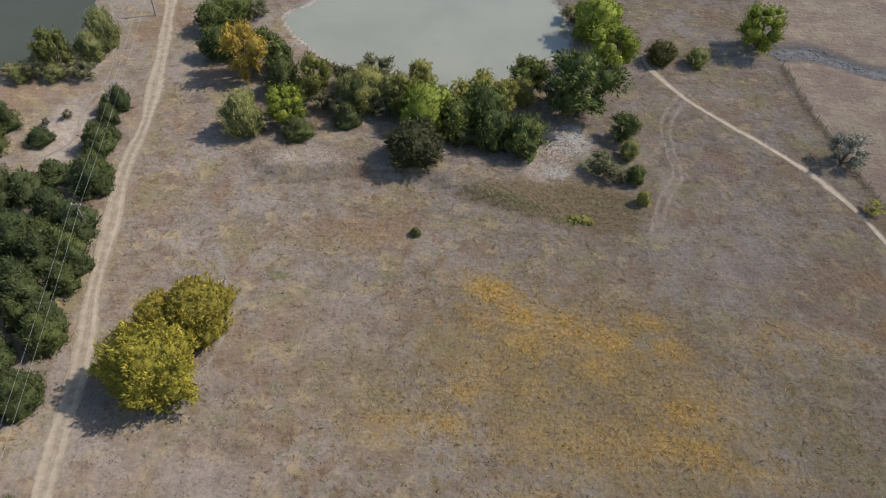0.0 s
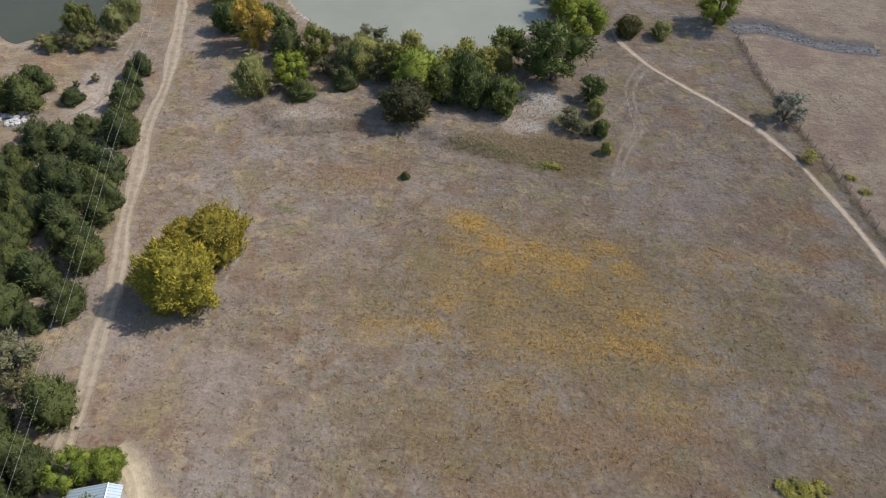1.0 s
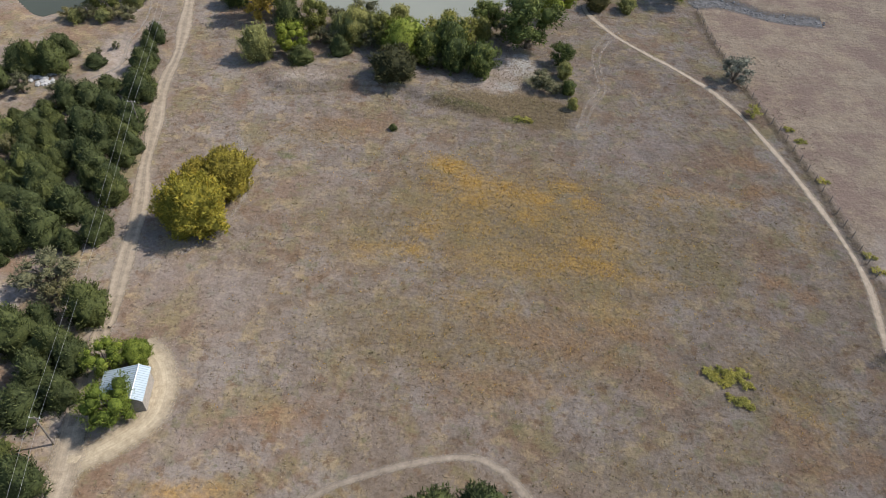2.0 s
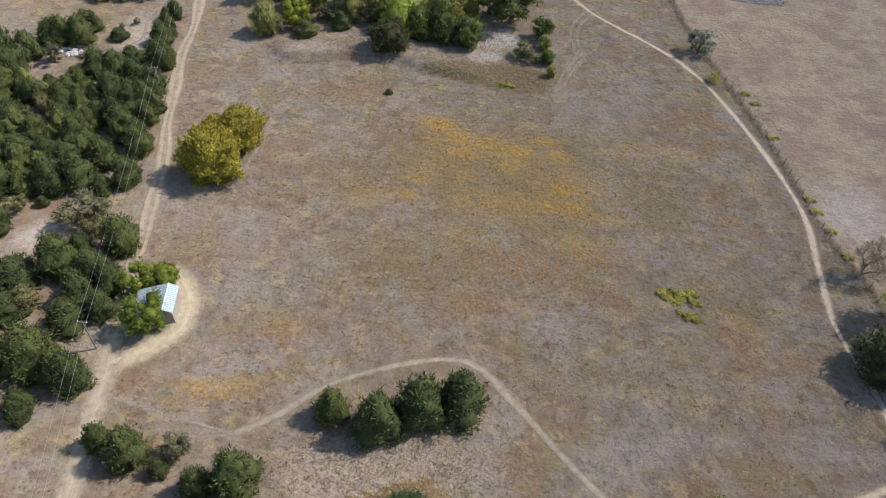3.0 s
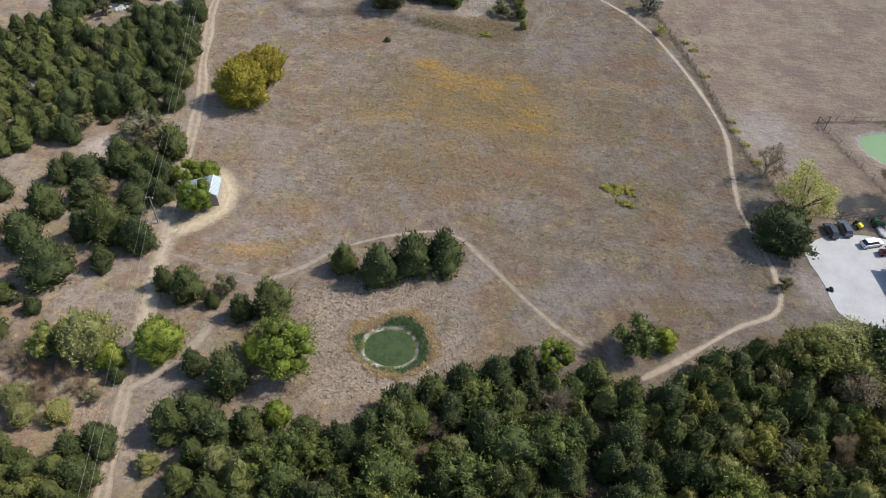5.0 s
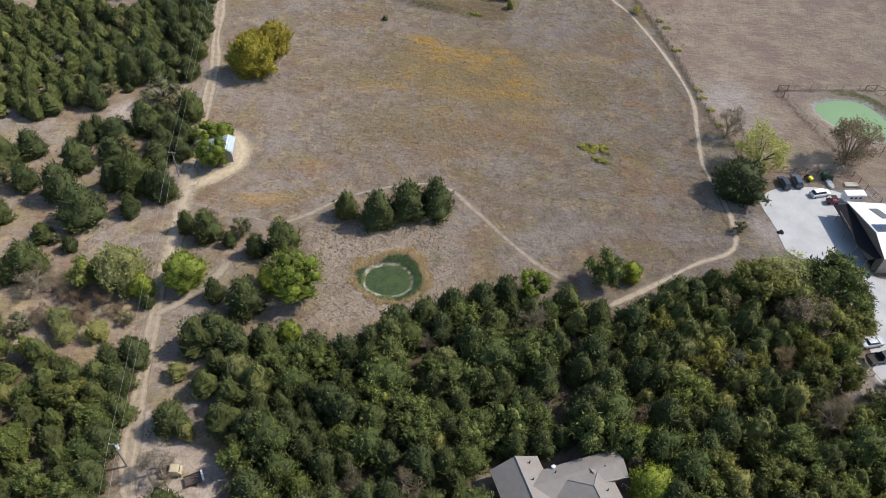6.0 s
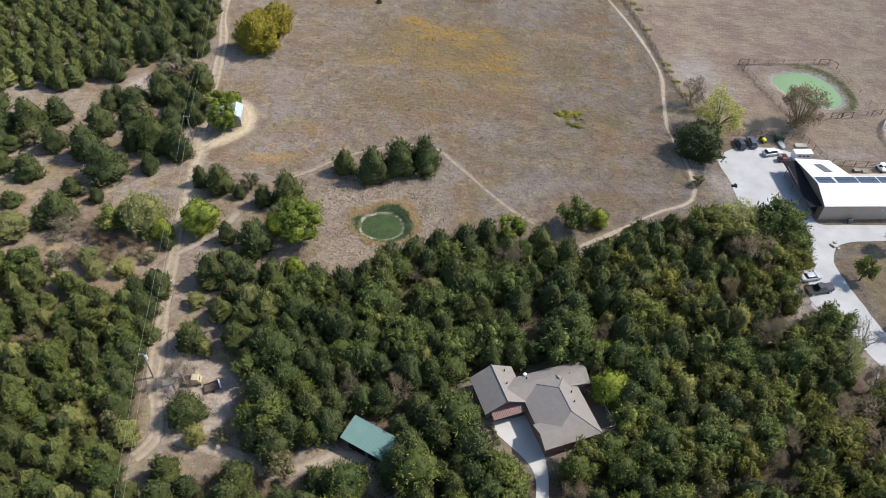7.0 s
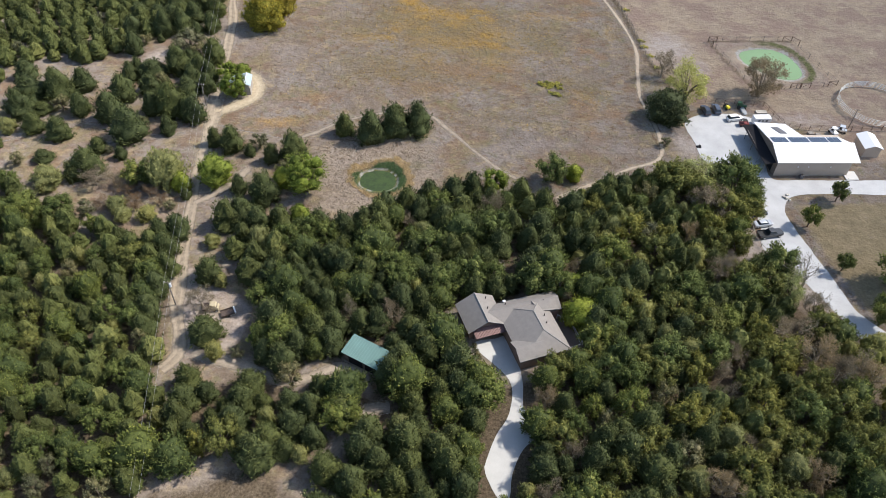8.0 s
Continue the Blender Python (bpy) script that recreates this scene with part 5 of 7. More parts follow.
YELLOW_TREES = [(66.0, -16.2, 7.5, 4.6), (70.6, -19.0, 7.6, 3.8), (75.2, -23.6, 7.6, 4.0), (39.6, -64.5, 5.6, 2.6), (46.4, -61.6, 5.4, 2.5), (-13.6, 95.8, 6.8, 3.2), (-73.3, 101.0, 7.6, 3.1), (-28.3, 98.1, 7.7, 3.2), (-1.1, 96.4, 7.0, 4.9), (64.0, -15.5, 8.2, 3.7), (78.9, -22.5, 6.7, 3.0), (79.2, -41.3, 6.3, 3.4), (-38.1, -46.2, 5.3, 3.2), (86.4, -51.3, 6.4, 3.2), (77.1, -57.8, 6.1, 3.6), (39.5, -77.1, 6.5, 2.7), (-11.4, -81.6, 6.5, 3.0)]
MEADOW_TREE = [(-34.9, 42.2, 9.6, 5.6)]
GOLDEN_MEADOW_TREES = [(-32.2, 50.6, 7.9, 4.3), (-36.6, 49.4, 6.6, 3.2)]
GOLDEN_TREES = [(-41.1, 102.6, 10.0, 4.1)]
AIRY_TREES = [(73.4, 19.8, 9.9, 4.7), (71.1, -12.8, 6.4, 4.4), (82.6, -43.6, 6.9, 2.8)]
DARK_OAKS = [(68.0, 11.5, 7.3, 5.2)]
PALE_SHRUBS_A = [(-16.4, 96.9, 6.4, 2.8), (-22.5, 96.1, 6.4, 2.6), (35.6, 115.3, 3.5, 2.4), (-11.8, 104.3, 4.8, 2.9), (-72.4, 98.1, 2.7, 2.2), (-77.7, 97.1, 2.7, 2.1), (-19.5, 96.4, 7.5, 3.8), (-13.9, 96.4, 6.2, 3.1), (21.6, 88.7, 3.5, 1.8), (-37.4, 88.2, 7.6, 3.8), (22.9, 78.6, 2.5, 1.2), (-80.7, -9.4, 3.7, 2.5), (-64.0, -26.2, 5.0, 3.9), (-47.3, -31.8, 3.5, 2.6), (-40.5, -33.7, 3.2, 2.4), (-45.2, -34.4, 3.1, 2.2), (-25.5, -39.8, 2.7, 1.9), (-21.0, -49.6, 3.1, 1.6), (94.2, -55.1, 6.1, 3.0), (-17.5, -65.3, 3.8, 1.9)]
PALE_SHRUBS_B = [(-67.9, 108.4, 7.8, 3.4), (-68.6, 104.4, 5.6, 2.6), (5.4, 100.4, 5.0, 2.3), (-40.2, -22.6, 8.6, 4.9), (0.6, -82.6, 3.4, 1.7)]
GREY_SHRUBS_A = [(14.0, 128.2, 3.2, 2.7), (-44.6, 121.5, 3.1, 2.7), (-19.5, 101.8, 6.3, 3.4), (-24.2, 101.5, 4.4, 2.4), (9.7, 100.8, 4.4, 2.4), (-67.6, 99.4, 2.9, 2.2), (-70.0, 99.4, 2.8, 2.4), (-75.7, 98.3, 3.6, 2.4), (-79.5, 97.8, 2.6, 1.9), (-26.7, 94.9, 3.4, 1.8), (-16.6, 94.7, 3.8, 2.6), (-23.8, 94.5, 3.3, 2.3), (-3.6, 89.2, 3.6, 2.5), (-66.1, 88.5, 1.6, 0.9), (-68.6, 86.3, 1.3, 0.7), (17.2, 85.2, 3.4, 2.6), (19.2, 83.0, 2.5, 1.9), (-76.8, 72.0, 4.0, 2.1), (-68.4, 70.9, 4.3, 2.8), (-63.9, 30.3, 2.7, 2.0)]
GREY_SHRUBS_B = [(-51.3, 28.9, 5.4, 4.4), (-48.2, 26.6, 3.4, 2.2), (-52.6, 11.0, 4.3, 2.3), (66.4, 1.0, 2.4, 1.3), (-72.4, -0.3, 3.9, 2.1), (-52.1, -4.2, 2.6, 1.4), (-23.9, -9.2, 3.9, 2.1), (-55.9, -14.4, 2.0, 1.1), (-15.9, -18.6, 4.5, 2.4), (-73.3, -20.2, 3.1, 1.7), (-37.1, -30.3, 2.0, 1.5), (83.1, -31.6, 2.1, 1.4), (-52.7, -33.8, 3.8, 2.2), (79.8, -34.0, 2.5, 1.7), (-13.7, -65.0, 2.5, 1.3), (-3.9, -69.1, 4.3, 2.3)]
BARE_TREES = [(-54.6, -24.9, 4.5, 3.6), (-49.8, -25.4, 3.8, 2.6), (69.1, 29.1, 7.5, 3.6), (-20.8, 98.6, 5.4, 2.8), (74.2, -36.6, 3.8, 2.0), (79.9, -53.2, 7.2, 4.3), (-22.9, -55.2, 5.4, 3.1), (83.1, -58.6, 7.7, 4.6), (87.3, -60.9, 8.3, 4.4), (90.5, -62.4, 8.5, 4.5)]
TWIGGY_TREES = [(92.2, 23.4, 10.6, 5.2), (71.8, -22.0, 7.8, 4.6)]
LAWN_TREES = [(100.3, -14.2, 5.2, 2.1), (92.2, -22.7, 5.4, 2.2), (95.5, -34.6, 4.6, 1.8), (98.4, -47.5, 6.6, 3.2)]
DEAD_TREES = [(85.9, -40.9, 8.4, 4.4), (30.0, -41.5, 3.8, 1.7)]
BLUE_SHRUB = [(53.9, 90.8, 5.5, 3.1)]
RUST_BUSH = [(29.3, 115.7, 3.9, 2.8), (-10.4, 83.6, 6.1, 4.7)]
DRY_BRUSH = [(-47.1, -26.6, 2.5, 2.0), (-42.4, -27.3, 3.0, 2.5), (-50.4, -31.5, 2.9, 2.3), (-43.5, -31.7, 2.2, 1.9), (-39.6, -28.6, 2.4, 1.9), (-44.8, -29.4, 2.6, 2.2)]
WEED_CLUMPS = [(55.7, 80.5, 2.0, 1.7)]
TREES = [("c", CEDARS_A), ("c", CEDARS_B), ("c", CEDARS_C), ("c", CEDARS_D), ("c", CEDARS_E), ("c", CEDARS_F), ("c", CEDARS_TRACK_EDGE), ("c", CEDARS_WOOD_EDGE), ("c", CEDARS_G), ("g", GREEN_TREES_A), ("g", GREEN_TREES_B), ("G", BRIGHT_TREES), ("y", YELLOW_TREES), ("q", MEADOW_TREE), ("Q", GOLDEN_MEADOW_TREES), ("o", GOLDEN_TREES), ("l", AIRY_TREES), ("D", DARK_OAKS), ("w", PALE_SHRUBS_A), ("w", PALE_SHRUBS_B), ("s", GREY_SHRUBS_A), ("s", GREY_SHRUBS_B), ("b", BARE_TREES), ("n", TWIGGY_TREES), ("u", LAWN_TREES), ("d", DEAD_TREES), ("B", BLUE_SHRUB), ("R", RUST_BUSH), ("t", DRY_BRUSH), ("Y", WEED_CLUMPS)]
taken = [(x, y, r) for _, rows in TREES for x, y, _, r in rows]


def scatter(outline, gap, seed, keep_off, count=4000):
    """Even random spots in an outline, away from taken ones."""
    rnd = random.Random(seed)
    poly = np.array(outline)
    lo, hi = poly.min(0), poly.max(0)
    spots = []
    tries = np.array([(rnd.uniform(lo[0], hi[0]), rnd.uniform(lo[1], hi[1])) for _ in range(count)])
    inside = poly_distance(tries[:, 0], tries[:, 1], outline) < 0
    free = keep_off(tries[:, 0], tries[:, 1])
    for (x, y), a, b in zip(tries, inside, free):
        if a and b and all((x - p) ** 2 + (y - q) ** 2 > max(gap, 0.8 * r) ** 2 for p, q, r in taken):
            spots.append((x, y))
            taken.append((x, y, gap))
    return spots


def open_ground(px, py):
    ok = (poly_distance(px, py, HOUSE_GROUND) > 1.8) & (poly_distance(px, py + 3.0, HOUSE_GROUND) > 1.2)
    ok &= poly_distance(px, py, SHED_GROUND) > 0.8
    ok &= (poly_distance(px, py, DRIVE) > 2.3) & (poly_distance(px, py + 2.5, DRIVE) > 1.0)
    ok &= poly_distance(px, py, LOT) > np.where((px > 78) & (py < -22), 4.2, 1.5)
    ok &= (poly_distance(px, py, CLEARING) > 2.0) & (poly_distance(px, py + 2.5, CLEARING) > 1.0)
    ok &= poly_distance(px, py, SOUTH_FIELD) > 1.5
    for k, w in (("main", 3.0), ("shed", 2.4), ("shed2", 3.4), ("cross", 2.5), ("east", 2.5), ("west", 1.8), ("west2", 1.8)):
        ok &= line_distance(px, py, TRACKS[k]) > w
    for k in ("shed", "shed2"):
        ok &= line_distance(px, py + 3.0, TRACKS[k]) > 2.0
    return ok


def plant_woods():
    """Mixed cedar and broadleaf wood: the first trees of each kind one by one, the rest as one body of woodland."""
    rnd = random.Random(5)
    rows = []
    for outline, gap, seed, mixture, tall in (
        (WOODS, 2.75, 1, "cccccccccccccccggggggggwcb", (4.6, 7.4)), (WOODS_WEST, 2.6, 2, "cccccccccccggggggwsy", (3.8, 6.2)),
        (CEDARS_NORTHWEST, 2.9, 3, "cccccccccccs", (3.2, 5.4)), (SAVANNA_WEST, 5.5, 4, "ccccsw", (3.0, 5.0))):
        for x, y in scatter(outline, gap, seed, open_ground, 5200):
            code = rnd.choice(("ccccggwyyb" if x > 63 else "ccccccgggwyys") if x > 46 and outline is WOODS else mixture)
            h = rnd.uniform(*tall) * (0.9 if code in "sw" else 1.1 if code in "gG" else 1.0)
            r = h * (rnd.uniform(0.46, 0.58) if outline is CEDARS_NORTHWEST else rnd.uniform(0.38, 0.50)) if code == "c" else h * rnd.uniform(0.36, 0.48)
            rows.append((code, x, y, h, r))
    rows.sort(key=lambda q: (q[1] - 22) ** 2 + (q[2] + 70) ** 2)
    return rows


count = {}
for code, rows in TREES:
    for x, y, tall, radius in rows:
        tree(code, x, y, tall, radius)
        count[KINDS[code][0]] = count.get(KINDS[code][0], 0) + 1
rest = []
for row in plant_woods():
    name = KINDS[row[0]][0]
    if count.get(name, 0) < 290:
        count[name] = count.get(name, 0) + 1
        tree(*row)
    else:
        rest.append(row)


def woodland(rows):
    """The remaining cedars of the wood, joined, in one body."""
    protos = [cedar_parts(900 + i, M["cedar"], 90, 10)[1] for i in range(3)]
    base = []
    for me in protos:
        v = np.empty(len(me.vertices) * 3, np.float32)
        me.vertices.foreach_get("co", v)
        base.append((v.reshape(-1, 3), [tuple(p.vertices) for p in me.polygons]))
    rnd = random.Random(8)
    all_v, all_f, k = [], [], 0
    for code, x, y, h, r in rows:
        v, f = base[rnd.randrange(3)]
        a = rnd.uniform(0, 6.28)
        c, s = math.cos(a), math.sin(a)
        w = np.stack([(v[:, 0] * c - v[:, 1] * s) * r + x, (v[:, 0] * s + v[:, 1] * c) * r + y, v[:, 2] * h / 2 + float(height(x, y)) - 0.03], 1)
        all_v.append(w)
        all_f += [tuple(i + k for i in face) for face in f]
        k += len(v)
    if all_v:
        me = mesh_of("woodland", np.concatenate(all_v).tolist(), all_f, M["cedar"])
        tagged(new("woodland", me), "dense dark green cedar thicket at the edge of the meadow", "woodland", kind="stuff")


woodland(rest)


# ---- buildings ----
def slab(corners, thick=0.14):
    """A roof slope: a flat plate whose upper face has the given corners."""
    p = [Vector(c) for c in corners]
    k = len(p)
    v = [tuple(q) for q in p] + [(q.x, q.y, q.z - thick) for q in p]
    f = [tuple(range(k)), tuple(range(2 * k - 1, k - 1, -1))] + [(i, i + k, (i + 1) % k + k, (i + 1) % k) for i in range(k)]
    return v, f


def gable_prism(x0, x1, y0, y1, eave, ridge_x, ridge_z, base=-0.3):
    """Walls under a gable whose ridge runs along y."""
    v = []
    for y in (y0, y1):
        v += [(x0, y, base), (x1, y, base), (x1, y, eave), (ridge_x, y, ridge_z), (x0, y, eave)]
    f = [(0, 1, 2, 3, 4), (9, 8, 7, 6, 5), (0, 5, 6, 1), (1, 6, 7, 2), (0, 4, 9, 5), (2, 7, 8, 3), (3, 8, 9, 4)]
    return v, f


def ribs_on(a, b, c, d, count, w=0.05, h=0.04):
    """Raised seams from edge a-b to edge d-c of a slope."""
    a, b, c, d = map(Vector, (a, b, c, d))
    geo = []
    for i in range(count):
        t = (i + 0.5) / count
        p, q = a.lerp(b, t), d.lerp(c, t)
        side = (b - a).normalized() * w
        up_ = (b - a).cross(d - a).normalized() * h
        if up_.z < 0:
            up_ = -up_
        geo.append(([tuple(x) for x in (p - side, p + side, q + side, q - side, p + up_, q + up_)], [(0, 4, 5, 3), (1, 2, 5, 4), (0, 1, 4), (3, 5, 2)]))
    return join_bm(geo)


def build_house():
    h = thing("house", "single-storey brick house with grey shingle roof among dense trees", "house", pose(24.7, -58.2, 0.0, 0, 0, 23))
    e, wr, wz = 2.85, 3.4, 4.65
    part("wall", gable_prism(0.45, 6.5, 0.5, 6.2, 2.75, wr, 4.45), M["brick"], h, "brown brick garage wing wall")
    part("wall", box(6.5, 14.8, -8.1, 3.6, -0.3, 2.72), M["brick"], h, "brown brick main wall")
    part("wall", box(14.8, 16.9, 0.0, 3.2, -0.3, 2.62), M["brick"], h)
    # pale concrete in reality; the trees' shade is put into its dark colour
    part("patio", box(14.82, 18.6, -7.4, -0.3, -0.3, 0.35), M["dark_wall_and_shade"], h, "patio slab coloured dark to imitate tree shade")
    rail = part("railing", tube([(16.9, -0.1, 1.35), (18.5, -2.6, 1.35), (18.5, -7.3, 1.35), (15.6, -7.3, 1.35)], [0.06] * 4), M["white_metal"], h, "white deck railing")
    for i in range(15):
        x, y = (16.9 + 0.4 * i, -0.1 - 0.62 * i) if i < 4 else (18.5, -2.6 - 0.44 * (i - 4))
        part("baluster", box(x - 0.04, x + 0.04, y - 0.04, y + 0.04, 0.3, 1.32), M["white_metal"], rail)
    part("roof", slab([(-0.1, -0.3, e - 0.2), (wr, -0.3, wz), (wr, 6.6, wz), (-0.1, 6.6, e - 0.2)]), M["shingle"], h)
    part("roof", slab([(wr, -0.3, wz), (6.95, -0.3, e - 0.2), (6.95, 6.6, e - 0.2), (wr, 6.6, wz)]), M["shingle"], h)
    part("ridge_cap", tube([(wr, -0.32, wz + 0.02), (wr, 6.62, wz + 0.02)], [0.09, 0.09]), M["ridge"], h)
    # main hip
    x0, x1, y0, y1, rx, ya, yb, rz = 6.35, 15.3, -8.6, 3.7, 11.6, -0.6, -4.9, 5.0
    a, b = (rx, ya, rz), (rx, yb, rz)
    part("roof", slab([(x0, y0, e), b, a, (x0, y1, e)]), M["shingle"], h)
    part("roof", slab([(x1, y1, e), a, b, (x1, y0, e)]), M["shingle"], h)
    part("roof", slab([(x0, y1, e), a, (x1, y1, e)]), M["shingle"], h)
    part("roof", slab([(x1, y0, e), b, (x0, y0, e)]), M["shingle"], h)
    part("ridge_cap", tube([(x0, y1, e + .02), a, b, (x1, y0, e + .02)], [0.09] * 4), M["ridge"], h)
    part("ridge_cap", tube([(x1, y1, e + .02), a], [0.09] * 2), M["ridge"], h)
    # link between wing and main roof
    part("roof", slab([(4.0, 2.1, 4.2), (12.7, 2.1, 4.25), (12.7, 4.4, e), (4.9, 4.4, e)]), M["shingle"], h)
    part("roof", slab([(12.7, -0.2, e), (12.7, 2.1, 4.25), (4.0, 2.1, 4.2), (6.2, -0.2, e)]), M["shingle"], h)
    # small front gable
    part("roof", slab([(5.9, -6.5, 4.2), (11.0, -6.5, 4.2), (11.0, -4.3, 3.1), (5.9, -4.3, 3.1)]), M["shingle"], h)
    part("roof", slab([(11.0, -8.7, 3.1), (11.0, -6.5, 4.2), (5.9, -6.5, 4.2), (5.9, -8.7, 3.1)]), M["shingle"], h)
    part("wall", ([(6.3, -8.4, 2.7), (6.3, -4.5, 2.7), (6.3, -6.5, 3.98), (10.5, -8.4, 2.7), (10.5, -4.5, 2.7), (10.5, -6.5, 3.98)], [(0, 1, 2), (5, 4, 3), (0, 3, 4, 1), (0, 2, 5, 3), (1, 4, 5, 2)]), M["dark_wall_and_shade"], h, "dark gable wall")
    door = part("garage_door", box(1.1, 6.3, 0.36, 0.46, -0.05, 2.25), M["dark_wall_and_shade"], h, "dark panelled garage door in shade")
    for i in range(5):
        part("panel", box(1.15, 6.25, 0.31, 0.37, 0.02 + i * 0.45, 0.40 + i * 0.45), M["dark_wall_and_shade"], door)
    lip = [(1.0, -1.25, 1.95), (6.75, -1.25, 1.95), (6.75, 0.5, 2.45), (1.0, 0.5, 2.45)]
    awn = part("awning", slab(lip, 0.08), M["red_door"], h, "sloping red-brown ribbed awning over the garage")
    part("awning_ribs", ribs_on(lip[0], lip[1], lip[2], lip[3], 22, 0.05, 0.04), M["red_door"], awn)
    for x, y, z in ((5.2, 5.5, 3.9), (4.6, 3.0, 4.2), (8.0, 3.2, 3.7), (13.4, -1.4, 4.15), (13.0, -3.2, 4.35), (14.6, 1.8, 3.9), (13.6, -6.9, 3.6)):
        part("roof_vent", tube([(x, y, z - 0.6), (x, y, z + 0.28)], [0.09, 0.09]), M["dark"], h, "small dark roof vent pipe")
    part("satellite_dish", lumpy_ball((8.2, 4.2, 3.3), 0.3, rng_of(4), 5, 8, 0.4), M["white_metal"], h, "white satellite dish")
    # rear gable on the far corner
    part("roof", slab([(12.4, 2.0, 4.3), (17.5, 2.0, 4.1), (17.5, 4.3, e), (12.4, 4.3, e)]), M["shingle"], h)
    part("roof", slab([(17.5, -0.2, e), (17.5, 2.0, 4.1), (12.4, 2.0, 4.3), (13.2, -0.2, 3.9)]), M["shingle"], h)
    part("wall", ([(12.6, -0.1, 2.6), (12.6, 3.9, 2.6), (12.6, 2.0, 4.0), (17.1, -0.1, 2.6), (17.1, 3.9, 2.6), (17.1, 2.0, 3.85)], [(0, 1, 2), (5, 4, 3), (0, 3, 4, 1), (0, 2, 5, 3), (1, 4, 5, 2)]), M["dark_wall_and_shade"], h, "dark gable wall")


def build_small_barn():
    b = thing("small_barn", "small barn with a galvanised corrugated roof between two trees", "barn", pose(-30.8, 10.1, 0.0, 0, 0, 8.5))
    rx, rz, er, el, L = -1.25, 3.45, 2.75, 2.15, 4.9
    part("wall", gable_prism(-5.5, -0.2, 0.3, L - 0.2, 2.05, rx, 3.28), M["grey_wood"], b, "weathered board wall")
    part("door_opening", box(-3.6, -2.3, 0.27, 0.31, 0.0, 1.9), M["dark"], b)
    right = [(rx, 0, rz), (0.05, 0, er), (0.05, L, er), (rx, L, rz)]
    left = [(-5.8, 0, el), (rx, 0, rz), (rx, L, rz), (-5.8, L, el)]
    part("roof", slab(right, 0.06), M["grey_metal"], b, "pale sunlit sheet-metal slope")
    part("roof", slab(left, 0.06), M["grey_metal"], b, "blue-grey corrugated metal slope")
    part("roof_ribs", ribs_on(left[0], left[3], left[2], left[1], 15, 0.06, 0.06), M["grey_metal"], b)
    part("roof_ribs", ribs_on(right[1], right[2], right[3], right[0], 15, 0.05, 0.04), M["grey_metal"], b)
    part("ridge_cap", tube([(rx, -0.03, rz + 0.02), (rx, L + 0.03, rz + 0.02)], [0.08, 0.08]), M["white_metal"], b)


def build_teal_shed():
    s = thing("shed", "long shed with a teal metal roof among the trees", "shed", pose(4.0, -63.9, 0.0, 0, 0, -25.5))
    L, D = 7.3, 3.5
    lo, hi = 2.5, 3.0
    part("wall", ([(0.1, 0.1, -0.3), (L - 0.1, 0.1, -0.3), (L - 0.1, D - 0.1, -0.3), (0.1, D - 0.1, -0.3), (0.1, 0.1, lo - .1), (L - 0.1, 0.1, lo - .1), (L - 0.1, D - 0.1, hi - .1), (0.1, D - 0.1, hi - .1)],
        [(3, 2, 1, 0), (4, 5, 6, 7), (0, 1, 5, 4), (1, 2, 6, 5), (2, 3, 7, 6), (3, 0, 4, 7)]), M["dark_wall_and_shade"], s, "dark board wall")
    top = [(-0.2, -0.3, lo), (L + 0.2, -0.3, lo), (L + 0.2, D + 0.2, hi), (-0.2, D + 0.2, hi)]
    part("roof", slab(top, 0.07), M["teal_metal"], s)
    part("roof_ribs", ribs_on(top[0], top[1], top[2], top[3], 16, 0.04, 0.035), M["teal_metal"], s)
    part("door_opening", box(1.0, 3.8, 0.06, 0.1, 0.0, 2.1), M["dark"], s)
    part("door_opening", box(4.3, 6.4, 0.06, 0.1, 0.0, 2.1), M["dark"], s)


